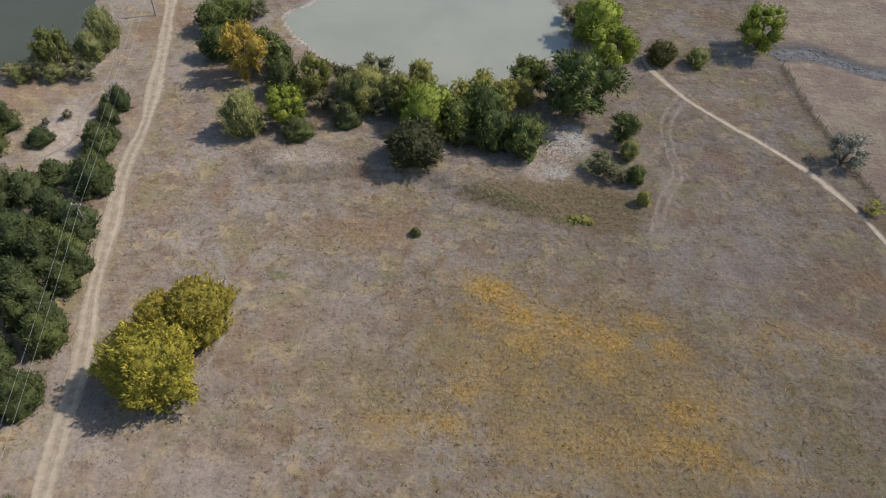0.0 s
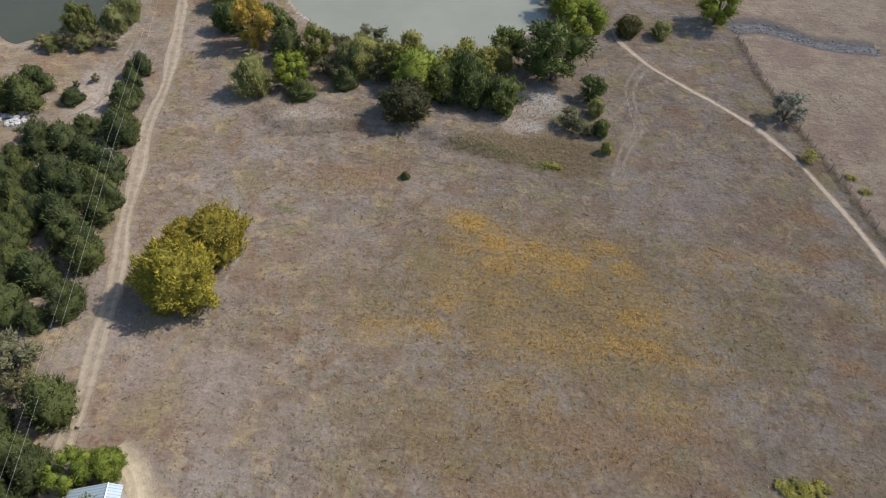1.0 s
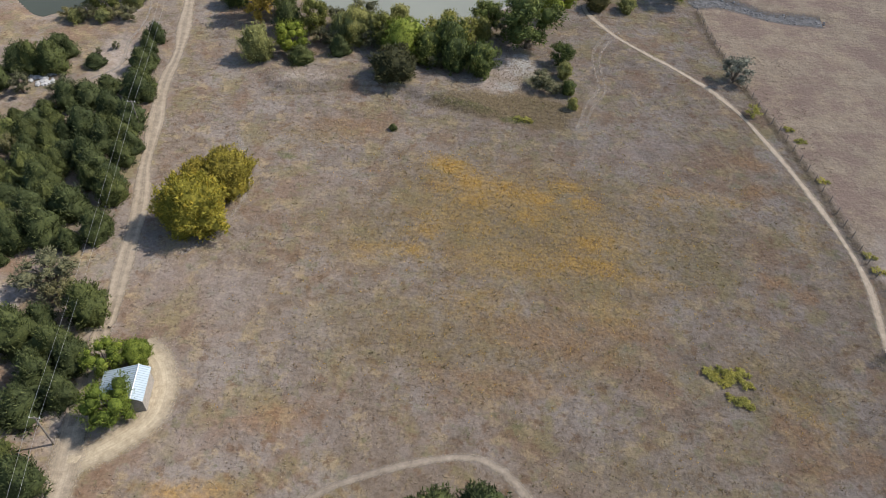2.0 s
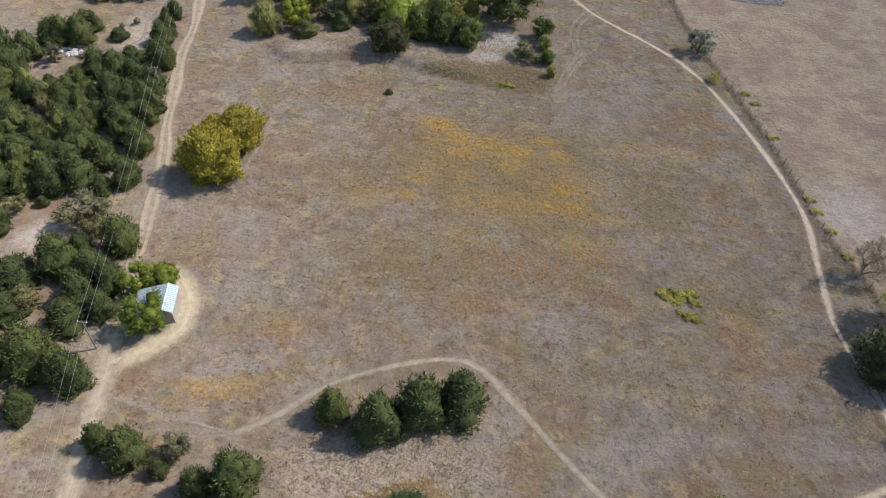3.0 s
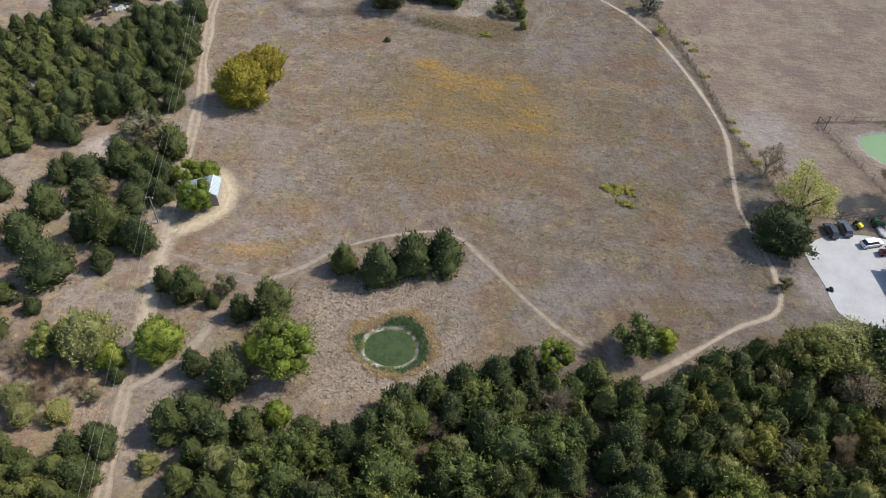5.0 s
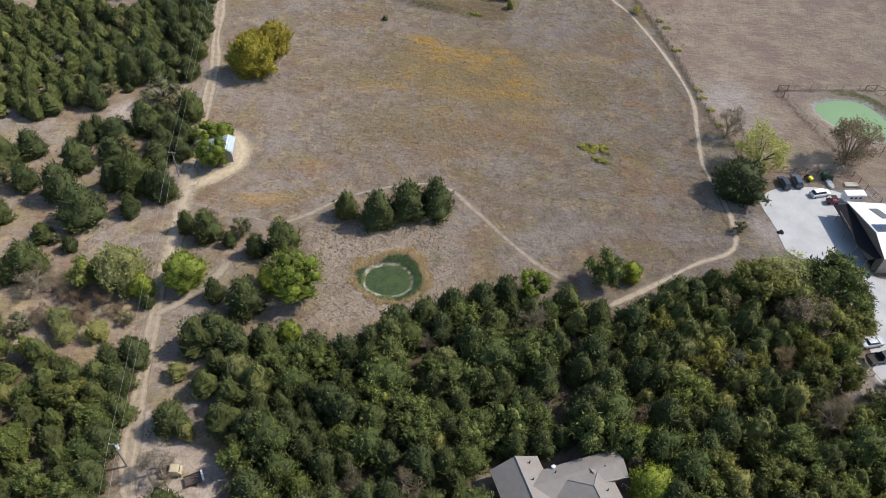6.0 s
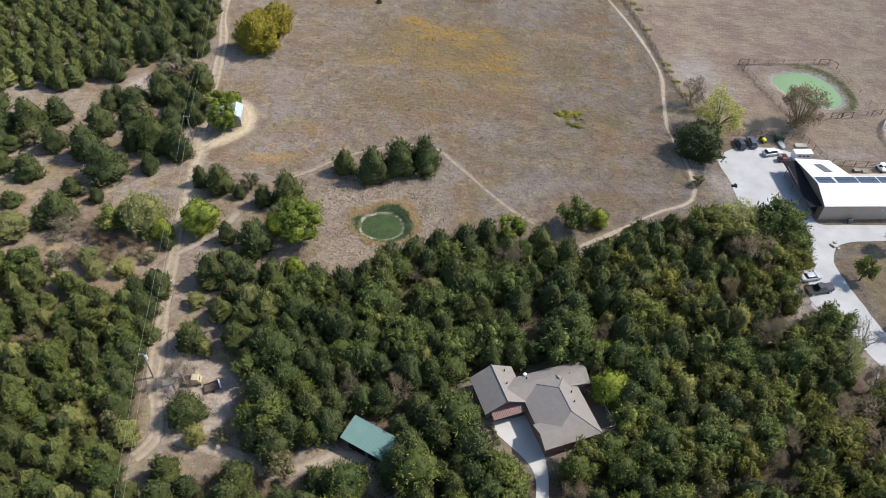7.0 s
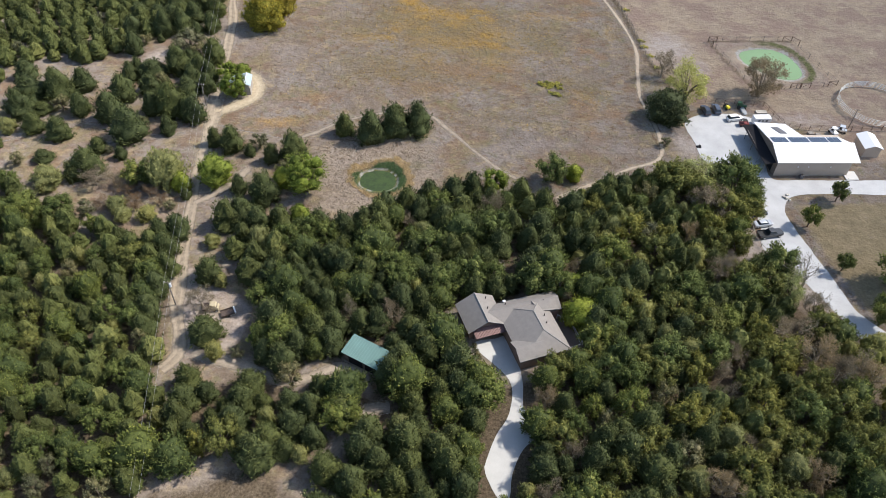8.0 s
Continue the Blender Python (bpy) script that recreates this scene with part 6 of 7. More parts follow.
def build_metal_building():
    b = thing("metal_building", "large metal shop with a white roof, tan walls and solar panels", "building", pose(88.9, -7.0, 0.1, 0, 0, 6.0))
    W, e, ry, rz, by, bz = 16.4, 3.65, 4.8, 5.25, 7.5, 4.7
    v = []
    for x in (0, W):
        v += [(x, 0, -0.3), (x, by + 1.5, -0.3), (x, by + 1.5, 4.1), (x, ry, rz - 0.12), (x, 0, e - 0.1)]
    part("wall", (v, [(4, 3, 2, 1, 0), (5, 6, 7, 8, 9), (0, 5, 9, 4), (1, 2, 7, 6), (2, 3, 8, 7), (3, 4, 9, 8), (0, 1, 6, 5)]), M["tan_wall"], b, "tan ribbed metal wall")
    front = [(-0.15, -0.2, e), (18.0, -0.2, e), (18.0, ry, rz), (-0.2, ry, rz)]
    back = [(-0.2, ry, rz), (17.2, ry, rz), (15.6, by, bz), (-0.2, by, bz)]
    part("roof", slab(front, 0.12), M["white_metal"], b)
    part("roof_ribs", ribs_on(front[0], front[1], front[2], front[3], 40, 0.03, 0.03), M["white_metal"], b)
    part("roof", slab(back, 0.12), M["white_metal"], b)
    lean = [(-0.2, by, bz), (8.2, by, bz - 0.1), (6.8, 14.6, 3.0), (-0.3, 15.2, 3.0)]
    part("roof", slab(lean, 0.12), M["white_metal"], b, "lower off-white lean-to roof")
    part("wall", ([(-0.05, by, -0.3), (6.4, by, -0.3), (6.4, 14.2, -0.3), (-0.05, 14.6, -0.3), (-0.05, by, 4.5), (6.4, by, 4.5), (6.4, 14.2, 2.9), (-0.05, 14.6, 2.9)],
        [(0, 1, 5, 4), (1, 2, 6, 5), (2, 3, 7, 6), (3, 0, 4, 7), (4, 5, 6, 7), (3, 2, 1, 0)]), M["tan_wall"], b)
    part("skylight", slab([(3.4, 9.3, 4.35), (5.0, 9.3, 4.35), (4.2, 12.6, 3.6), (2.6, 12.6, 3.6)], 0.05), M["tarp"], b, "dark grey roof hatch")
    for x0, x1 in ((0.1, 3.5), (4.0, 8.2), (8.5, 12.4), (12.7, 15.3)):
        n = max(2, int((x1 - x0) / 1.0))
        for i in range(n):
            for j in range(2):
                xa, xb = x0 + (x1 - x0) * i / n + 0.03, x0 + (x1 - x0) * (i + 1) / n - 0.03
                ya, yb = ry + 0.12 + j * 1.15, ry + 0.12 + j * 1.15 + 1.1
                za, zb = rz - (ya - ry) / (by - ry) * (rz - bz) + 0.1, rz - (yb - ry) / (by - ry) * (rz - bz) + 0.1
                part("solar_panel", slab([(xa, ya, za), (xb, ya, za), (xb, yb, zb), (xa, yb, zb)], 0.04), M["solar"], b)
    # added dark panel: the gable wall's shade put in as colour over tan
    part("gable_siding", ([(x, y, z) for x in (-0.07, -0.04) for y, z in ((0.05, -0.2), (14.5, -0.2), (14.5, 2.75), (by, 4.3), (ry, rz - 0.35), (0.05, e - 0.25))],
        [(5, 4, 3, 2, 1, 0), (6, 7, 8, 9, 10, 11)] + [(i, (i + 1) % 6, (i + 1) % 6 + 6, i + 6) for i in range(6)]), M["dark_wall_and_shade"], b, "dark panel that paints the shade on the gable end")
    # the canopy's dark colour stands in for shade beside the gable wall
    part("canopy_roof", slab([(-2.4, 0.6, 2.6), (-0.08, 0.6, 3.1), (-0.08, 14.6, 2.9), (-2.7, 14.9, 2.4)], 0.08), M["dark_metal"], b, "sheet roof of the side canopy, coloured dark as if in shade")
    for y in (0.8, 4.6, 8.8, 13.0):
        part("canopy_post", tube([(-2.2, y, -0.2), (-2.2, y, 2.55)], [0.07, 0.07]), M["post"], b)
    part("canopy_rail", tube([(-2.2, 0.8, 2.5), (-2.2, 13.0, 2.5)], [0.07, 0.07]), M["post"], b)
    for y in (1.6, 4.0, 6.4):
        part("roller_door", box(-0.12, -0.05, y, y + 1.9, -0.1, 2.5), M["dark"], b, "dark open doorway")
    for x in (4.6, 6.9, 11.8):
        part("wall_lamp", box(x, x + 0.25, -0.18, 0.0, 2.3, 2.5), M["white_metal"], b, "white wall lamp")
    part("step", box(15.8, 18.6, -1.6, 1.2, -0.2, 0.12), M["concrete"], b, "pale concrete porch slab")


def build_right_shed():
    s = thing("shed", "small tan outbuilding with a white metal roof beside the pen", "shed", pose(110.6, 1.6, 0.0, 0, 0, 3))
    part("wall", gable_prism(0.1, 3.7, 0.1, 5.3, 2.5, 1.9, 3.15), M["tan_wall"], s)
    part("roof", slab([(-0.2, -0.1, 2.5), (1.9, -0.1, 3.3), (1.9, 5.5, 3.3), (-0.2, 5.5, 2.5)], 0.08), M["white_metal"], s)
    part("roof", slab([(1.9, -0.1, 3.3), (4.0, -0.1, 2.5), (4.0, 5.5, 2.5), (1.9, 5.5, 3.3)], 0.08), M["white_metal"], s)


build_house()
build_small_barn()
build_teal_shed()
build_metal_building()
build_right_shed()

# ---- vehicles ----
def loft(stations):
    """Closed body from cross-sections: y, half width, bottom, shoulder, top, top half width."""
    verts, faces = [], []
    for y, w, z0, zs, z1, wt in stations:
        verts += [(-w * 0.92, y, z0), (w * 0.92, y, z0), (w, y, (z0 + zs) / 2), (w * 0.97, y, zs), (wt, y, z1), (-wt, y, z1), (-w * 0.97, y, zs), (-w, y, (z0 + zs) / 2)]
    k = 8
    for i in range(len(stations) - 1):
        for s in range(k):
            q = (s + 1) % k
            faces.append((i * k + s, i * k + q, (i + 1) * k + q, (i + 1) * k + s))
    faces += [tuple(range(k))[::-1], tuple((len(stations) - 1) * k + s for s in range(k))]
    return verts, faces


def wheels(parent, spots, r=0.34, w=0.22):
    for x, y in spots:
        s = 1 if x > 0 else -1
        tyre = part("wheel", tube([(x - w / 2, y, r), (x + w / 2, y, r)], [r, r], 14), M["rubber"], parent)
        part("rim", tube([(x + s * w * 0.52, y, r), (x + s * (w * 0.52 + 0.02), y, r)], [r * 0.6, r * 0.55], 10), M["alu"], tyre)


def lamps(parent, ends):
    for x, y, z, d in ends:
        part("headlight" if d > 0 else "tail_light", box(x - 0.16, x + 0.16, y - 0.02, y + 0.03, z, z + 0.14), M["white_metal"] if d > 0 else M["paint_red"], parent)


def car(label, paint, spot, length=4.6, tall=1.65, suv=True):
    c = thing("car", label, "car", spot @ Matrix.Scale(0.86, 4), "parked vehicles")
    h, w = length / 2, 0.92
    hood = 0.98 if suv else 0.9
    part("body", loft([(-h, w * 0.8, 0.35, 0.62, 0.70, 0.6), (-h + 0.15, w * 0.95, 0.28, 0.80, 0.90, 0.7), (-h + 1.1, w, 0.26, 0.92, hood, 0.78), (0.3, w, 0.26, 0.94, 1.02, 0.80),
        (h - 0.5, w, 0.26, 0.96, 1.05, 0.80), (h - 0.1, w * 0.95, 0.30, 0.92, 1.0, 0.74), (h, w * 0.85, 0.36, 0.80, 0.88, 0.66)]), M[paint], c, smooth=False)
    back = h - 0.2 if suv else h - 1.0
    part("cabin_glass", loft([(-h + 1.05, 0.8, 0.95, 0.97, 0.99, 0.74), (-h + 1.75, 0.78, 0.95, 1.2, tall - 0.06, 0.58), (back - 0.45, 0.78, 0.95, 1.2, tall - 0.06, 0.58), (back, 0.78, 0.95, 1.0, 1.06, 0.70)]), M["glass"], c, "dark tinted windows")
    part("roof_panel", loft([(-h + 1.68, 0.62, tall - 0.08, tall - 0.04, tall - 0.02, 0.56), (0.2, 0.63, tall - 0.07, tall - 0.02, tall, 0.56), (back - 0.4, 0.62, tall - 0.08, tall - 0.04, tall - 0.02, 0.56)]), M[paint], c)
    wheels(c, [(s * 0.82, y) for s in (-1, 1) for y in (-h + 0.85, h - 0.85)])
    lamps(c, [(s * 0.62, -h - 0.01, 0.62, 1) for s in (-1, 1)] + [(s * 0.62, h + 0.01, 0.72, -1) for s in (-1, 1)])
    return c


def pickup(label, paint, spot):
    c = thing("pickup_truck", label, "pickup", spot @ Matrix.Scale(0.92, 4), "parked vehicles")
    part("body", loft([(-2.85, 0.82, 0.45, 0.85, 0.98, 0.74), (-2.6, 0.97, 0.40, 0.98, 1.12, 0.82), (-1.3, 1.0, 0.38, 1.05, 1.16, 0.86), (0.75, 1.0, 0.38, 1.08, 1.16, 0.9), (0.8, 1.0, 0.42, 0.80, 0.84, 0.95), (2.8, 1.0, 0.45, 0.80, 0.84, 0.95), (2.85, 0.95, 0.5, 0.78, 0.82, 0.9)]), M[paint], c)
    for x in (-1.0, 0.9):
        part("bed_side", box(x, x + 0.1, 0.8, 2.85, 0.6, 1.2), M[paint], c, bevel=0.03)
    part("tailgate", box(-0.9, 0.9, 2.76, 2.86, 0.6, 1.2), M[paint], c, bevel=0.03)
    part("cargo_bed", box(-0.9, 0.9, 0.82, 2.76, 0.8, 0.87), M["rubber"], c, "black empty cargo bed")
    part("cabin_glass", loft([(-1.35, 0.86, 1.1, 1.12, 1.14, 0.8), (-0.6, 0.84, 1.1, 1.35, 1.82, 0.64), (0.5, 0.84, 1.1, 1.35, 1.82, 0.64), (0.76, 0.84, 1.1, 1.2, 1.3, 0.74)]), M["glass"], c, "dark tinted windows")
    part("roof_panel", loft([(-0.66, 0.68, 1.80, 1.84, 1.86, 0.62), (0.54, 0.68, 1.80, 1.84, 1.86, 0.62)]), M[paint], c)
    wheels(c, [(s * 0.9, y) for s in (-1, 1) for y in (-1.85, 1.75)], 0.4, 0.26)
    lamps(c, [(s * 0.7, -2.86, 0.75, 1) for s in (-1, 1)] + [(s * 0.8, 2.87, 0.8, -1) for s in (-1, 1)])
    return c


pickup("dark grey pickup truck parked nose-in beside the gravel drive", "paint_grey", pose(83.7, -26.2, 0.06, 0, 0, 106))
car("silver sedan parked beside the grey pickup", "paint_silver", pose(82.9, -23.3, 0.06, 0, 0, 106), 4.7, 1.45, False)
car("black car parked half under the trees", "paint_black", pose(82.6, -20.2, 0.06, 0, 0, 106), 4.7, 1.6)
car("white sport utility car on the gravel yard", "paint_white", pose(84.4, 12.9, 0.06, 0, 0, 108))
car("dark blue-black sport utility car at the fence", "paint_black", pose(78.0, 15.3, 0.06, 0, 0, 190), 4.4, 1.7)
car("dark blue-grey car parked at the pipe fence", "paint_blue", pose(80.7, 16.1, 0.06, 0, 0, 184), 4.5, 1.65)


def build_trailer():
    t = thing("horse_trailer", "white enclosed horse trailer with three small windows", "trailer", pose(90.2, 11.9, 0.06, 0, 0, 7) @ Matrix.Scale(0.88, 4), "parked vehicles")
    part("body", box(-2.3, 2.3, -1.0, 1.0, 0.5, 2.35), M["paint_white"], t, bevel=0.12)
    part("roof_panel", box(-2.25, 2.25, -0.95, 0.95, 2.34, 2.42), M["paint_white"], t, bevel=0.03)
    for x in (-1.0, 0.0, 1.0):
        part("window", box(x - 0.28, x + 0.28, -1.03, -0.98, 1.5, 1.9), M["glass"], t)
    part("hitch", tube([(2.3, 0, 0.55), (3.4, 0, 0.5)], [0.08, 0.05]), M["steel"], t)
    for x in (-0.4, 0.4):
        for y in (-0.95, 0.95):
            part("wheel", tube([(x, y - 0.1, 0.33), (x, y + 0.1, 0.33)], [0.33, 0.33], 12), M["rubber"], t)


def build_machines():
    m = thing("tractor", "green farm tractor parked at the pipe fence", "tractor", pose(87.0, 18.0, 0.0, 0, 0, 80) @ Matrix.Scale(0.75, 4), "machines at the fence")
    part("hood", box(-0.35, 0.35, -1.6, 0.0, 0.7, 1.3), M["paint_green"], m, bevel=0.06)
    part("cab", box(-0.7, 0.7, 0.0, 1.3, 0.6, 2.2), M["paint_green"], m, bevel=0.08)
    for x in (-0.9, 0.9):
        part("wheel", tube([(x - 0.18, 0.7, 0.7), (x + 0.18, 0.7, 0.7)], [0.7, 0.7], 14), M["rubber"], m)
        part("wheel", tube([(x * 0.8 - 0.1, -1.2, 0.42), (x * 0.8 + 0.1, -1.2, 0.42)], [0.42, 0.42], 12), M["rubber"], m)
    y = thing("riding_mower", "yellow riding mower parked at the pipe fence", "mower", pose(83.5, 17.5, 0.0, 0, 0, 20), "machines at the fence")
    part("hood", box(-0.35, 0.35, -0.9, 0.1, 0.4, 0.95), M["paint_yellow"], y, bevel=0.06)
    part("seat", box(-0.3, 0.3, 0.3, 0.8, 0.5, 1.0), M["rubber"], y, bevel=0.05)
    part("deck", box(-0.6, 0.6, -0.4, 0.5, 0.2, 0.38), M["paint_green"], y, bevel=0.04)
    for x in (-0.45, 0.45):
        part("wheel", tube([(x - 0.1, 0.55, 0.3), (x + 0.1, 0.55, 0.3)], [0.3, 0.3], 12), M["rubber"], y)
        part("wheel", tube([(x - 0.07, -0.65, 0.22), (x + 0.07, -0.65, 0.22)], [0.22, 0.22], 12), M["rubber"], y)
    bt = thing("boat", "small pale boat lying by the pipe fence", "boat", pose(87.3, 16.4, 0.0, 0, 0, 8), "machines at the fence")
    part("hull", loft([(-1.5, 0.25, 0.1, 0.3, 0.45, 0.2), (-0.8, 0.6, 0.05, 0.35, 0.5, 0.5), (0.8, 0.65, 0.05, 0.35, 0.5, 0.55), (1.5, 0.5, 0.1, 0.35, 0.45, 0.45)]), M["paint_silver"], bt)
    pl = thing("lumber_stack", "stack of pale boards on the yard's edge", "lumber", pose(91.6, 16.6, 0.0, 0, 0, 5), "machines at the fence")
    for i in range(6):
        part("board", box(-1.3, 1.3, -0.6 + 0.2 * i, -0.43 + 0.2 * i, 0.05, 0.35), M["stone"], pl)
    at = thing("utility_vehicle", "dark red utility vehicle beside the lean-to's corner", "utility vehicle", pose(86.2, 10.9, 0.06, 0, 0, 96) @ Matrix.Scale(0.85, 4), "parked vehicles")
    part("body", box(-0.7, 0.7, -1.3, 1.3, 0.4, 1.0), M["paint_red"], at, bevel=0.1)
    part("canopy", box(-0.65, 0.65, -0.6, 0.7, 1.75, 1.85), M["rubber"], at, bevel=0.03)
    for x in (-0.6, 0.6):
        for yy in (-0.55, 0.65):
            part("post", box(x - 0.03, x + 0.03, yy - 0.03, yy + 0.03, 1.0, 1.76), M["rubber"], at)
        for yy in (-0.9, 0.9):
            part("wheel", tube([(x - 0.1, yy, 0.3), (x + 0.1, yy, 0.3)], [0.3, 0.3], 12), M["rubber"], at)


def build_wrecks():
    c = thing("old_truck", "derelict tan truck cab standing beside a bare tree", "truck", pose(-20.9, -55.2, float(height(-20.9, -55.2)), 0, 0, 98) @ Matrix.Scale(0.78, 4), "derelict vehicles")
    part("cab", loft([(-1.3, 0.85, 0.5, 1.0, 1.1, 0.8), (-0.7, 0.95, 0.45, 1.3, 1.9, 0.7), (0.5, 0.95, 0.45, 1.3, 1.95, 0.72), (0.7, 0.95, 0.45, 1.2, 1.8, 0.7)]), M["paint_tan"], c, "faded tan cab")
    part("windscreen", box(-0.65, 0.65, -1.06, -0.98, 1.2, 1.6), M["glass"], c)
    part("cargo_bed", box(-1.0, 1.0, 0.75, 2.2, 0.7, 1.15), M["rust_metal"], c, "rusty empty bed", bevel=0.03)
    wheels(c, [(s * 0.85, y) for s in (-1, 1) for y in (-0.8, 1.5)])
    t = thing("flatbed_trailer", "rusty flatbed trailer with a white headboard", "trailer", pose(-18.0, -56.1, float(height(-18.0, -56.1)), 0, 0, -60) @ Matrix.Scale(0.78, 4), "derelict vehicles")
    for i in range(7):
        part("plank", box(-0.9 + 0.26 * i, -0.67 + 0.26 * i, -1.5, 1.4, 0.6, 0.68), M["rust_metal"], t)
    part("headboard", box(-1.0, 1.0, 1.4, 1.75, 0.6, 1.1), M["paint_white"], t, "white headboard", bevel=0.04)
    part("rail", box(-0.95, -0.88, -1.5, 1.4, 0.68, 1.05), M["rust_metal"], t)
    part("rail", box(0.88, 0.95, -1.5, 1.4, 0.68, 1.05), M["rust_metal"], t)
    for x in (-0.95, 0.95):
        part("wheel", tube([(x - 0.1, 0, 0.33), (x + 0.1, 0, 0.33)], [0.33, 0.33], 12), M["rubber"], t)


def build_back_yard():
    """Small things behind the shop: two carts, stacked pallets, and the cooling unit at the front wall."""
    for x, y, turn, paint, tone in ((106.7, 10.0, 20, "paint_white", "white"), (108.9, 11.0, 70, "paint_silver", "silver-grey")):
        c = thing("utility_cart", tone + " utility cart parked behind the shop", "utility cart", pose(x, y, float(height(x, y)), 0, 0, turn), "carts behind the shop")
        part("body", box(-0.6, 0.6, -1.1, 1.1, 0.35, 0.8), M[paint], c, bevel=0.08)
        part("canopy", box(-0.58, 0.58, -0.5, 0.7, 1.55, 1.63), M[paint], c, bevel=0.03)
        part("seat", box(-0.5, 0.5, 0.1, 0.5, 0.8, 1.15), M["rubber"], c, bevel=0.05)
        for px in (-0.54, 0.54):
            for py in (-0.46, 0.66):
                part("post", box(px - 0.025, px + 0.025, py - 0.025, py + 0.025, 0.78, 1.56), M["rubber"], c)
            for py in (-0.75, 0.75):
                part("wheel", tube([(px - 0.09, py, 0.26), (px + 0.09, py, 0.26)], [0.26, 0.26], 12), M["rubber"], c)
    for x, y, turn, n in ((101.2, 9.0, 8, 4), (103.0, 8.9, 3, 3)):
        p = thing("pallet_stack", "weathered grey wooden pallets stacked behind the shop", "pallets", pose(x, y, float(height(x, y)), 0, 0, turn), "pallets behind the shop")
        for k in range(n):
            for i in range(5):
                part("slat", box(-0.6, 0.6, -0.5 + 0.21 * i, -0.35 + 0.21 * i, 0.10 + 0.14 * k, 0.13 + 0.14 * k), M["grey_wood"], p)
            for i in (-0.55, 0.0, 0.48):
                part("bearer", box(i, i + 0.08, -0.5, 0.49, 0.0 + 0.14 * k, 0.10 + 0.14 * k), M["grey_wood"], p)
    a = thing("cooling_unit", "dark grey cooling unit standing against the tan wall", "cooling unit", pose(94.9, -7.2, 0.05, 0, 0, 6))
    part("casing", box(-0.4, 0.4, -0.35, 0.35, 0.0, 0.85), M["tarp"], a, bevel=0.04)
    part("fan_grille", tube([(0, 0, 0.85), (0, 0, 0.88)], [0.28, 0.28], 14), M["rubber"], a)


build_trailer()
build_back_yard()
build_machines()
build_wrecks()

# ---- fences, pen, poles ----
def fence(label, pts, gap, tall, post_r, rails, mat, wire_r=0.012, category="fence", close=False):
    """Posts along a line, each a part, joined by wires or rails."""
    line_ = smooth_line(pts, 0.5) if len(pts) > 2 and not close else np.array(pts, float)
    seg = np.linalg.norm(np.diff(line_, axis=0), axis=1)
    run = np.concatenate([[0], np.cumsum(seg)])
    n = max(1, round(run[-1] / gap))
    at = np.linspace(0, run[-1], n + 1)
    xy = np.stack([np.interp(at, run, line_[:, 0]), np.interp(at, run, line_[:, 1])], 1)
    z = height(xy[:, 0], xy[:, 1])
    f = thing("fence", label, category)
    post_me = mesh_of("post", *tube([(0, 0, -0.3), (0, 0, tall)], [post_r, post_r * 0.9], 6), mat)
    for (x, y), zz in zip(xy, z):
        p = part("post", post_me, None, f)
        p.location = (x, y, zz)
    for k in rails:
        part("rail" if wire_r > 0.02 else "wire", tube([(x, y, zz + k * tall) for (x, y), zz in zip(xy, z)], [wire_r] * len(xy), 4), mat, f)
    return f


fence("old wire fence with dark steel posts beside the trail", FENCE_LINE, 2.6, 1.4, 0.065, (0.3, 0.6, 0.93), M["post"], 0.015)
fence("wire fence round the algae pond", [(84.5, 48.5), (87.0, 41.5), (89.4, 33.5), (91.6, 27.4)], 4.0, 1.4, 0.055, (0.4, 0.7, 0.95), M["post"], 0.016)
fence("wire fence along the pond pasture", [(91.6, 27.4), (101.5, 27.7), (113.5, 30.6)], 3.5, 1.4, 0.08, (0.4, 0.7, 0.95), M["post"], 0.016)
fence("wire fence on the far side of the algae pond", [(113.5, 30.6), (110.5, 41.0), (107.3, 51.2)], 4.0, 1.4, 0.055, (0.4, 0.7, 0.95), M["post"], 0.016)
fence("wire fence beyond the algae pond", [(84.5, 48.5), (96.0, 50.2), (107.3, 51.2)], 4.0, 1.4, 0.055, (0.4, 0.7, 0.95), M["post"], 0.016)
fence("rusty pipe corral fence behind the gravel yard", [(76.5, 19.6), (84.0, 19.4), (92.6, 19.2)], 2.4, 1.45, 0.07, (0.3, 0.55, 0.8, 1.0), M["steel"], 0.035, close=True)
fence("rusty pipe corral fence running to the shop", [(92.6, 19.2), (94.2, 15.0), (95.6, 11.6)], 2.2, 1.45, 0.07, (0.3, 0.55, 0.8, 1.0), M["steel"], 0.035, close=True)
fence("pipe fence behind the shop", [(96.5, 10.6), (108.0, 11.0), (121.0, 12.6)], 2.4, 1.45, 0.07, (0.3, 0.55, 0.8, 1.0), M["steel"], 0.035, close=True)
fence("old wire fence round the small pond meadow", [(-10.5, -9.5), (0.5, -6.9), (8.3, -5.4), (11.5, -9.5), (15.5, -16.0), (18.0, -22.0)], 3.4, 1.15, 0.045, (0.5, 0.9), M["post"], 0.012)
fence("low wood rail fence along the parking bays", [(80.8, -21.0), (80.6, -27.5), (82.2, -31.5)], 2.2, 0.9, 0.08, (0.9,), M["grey_wood"], 0.05, close=True)


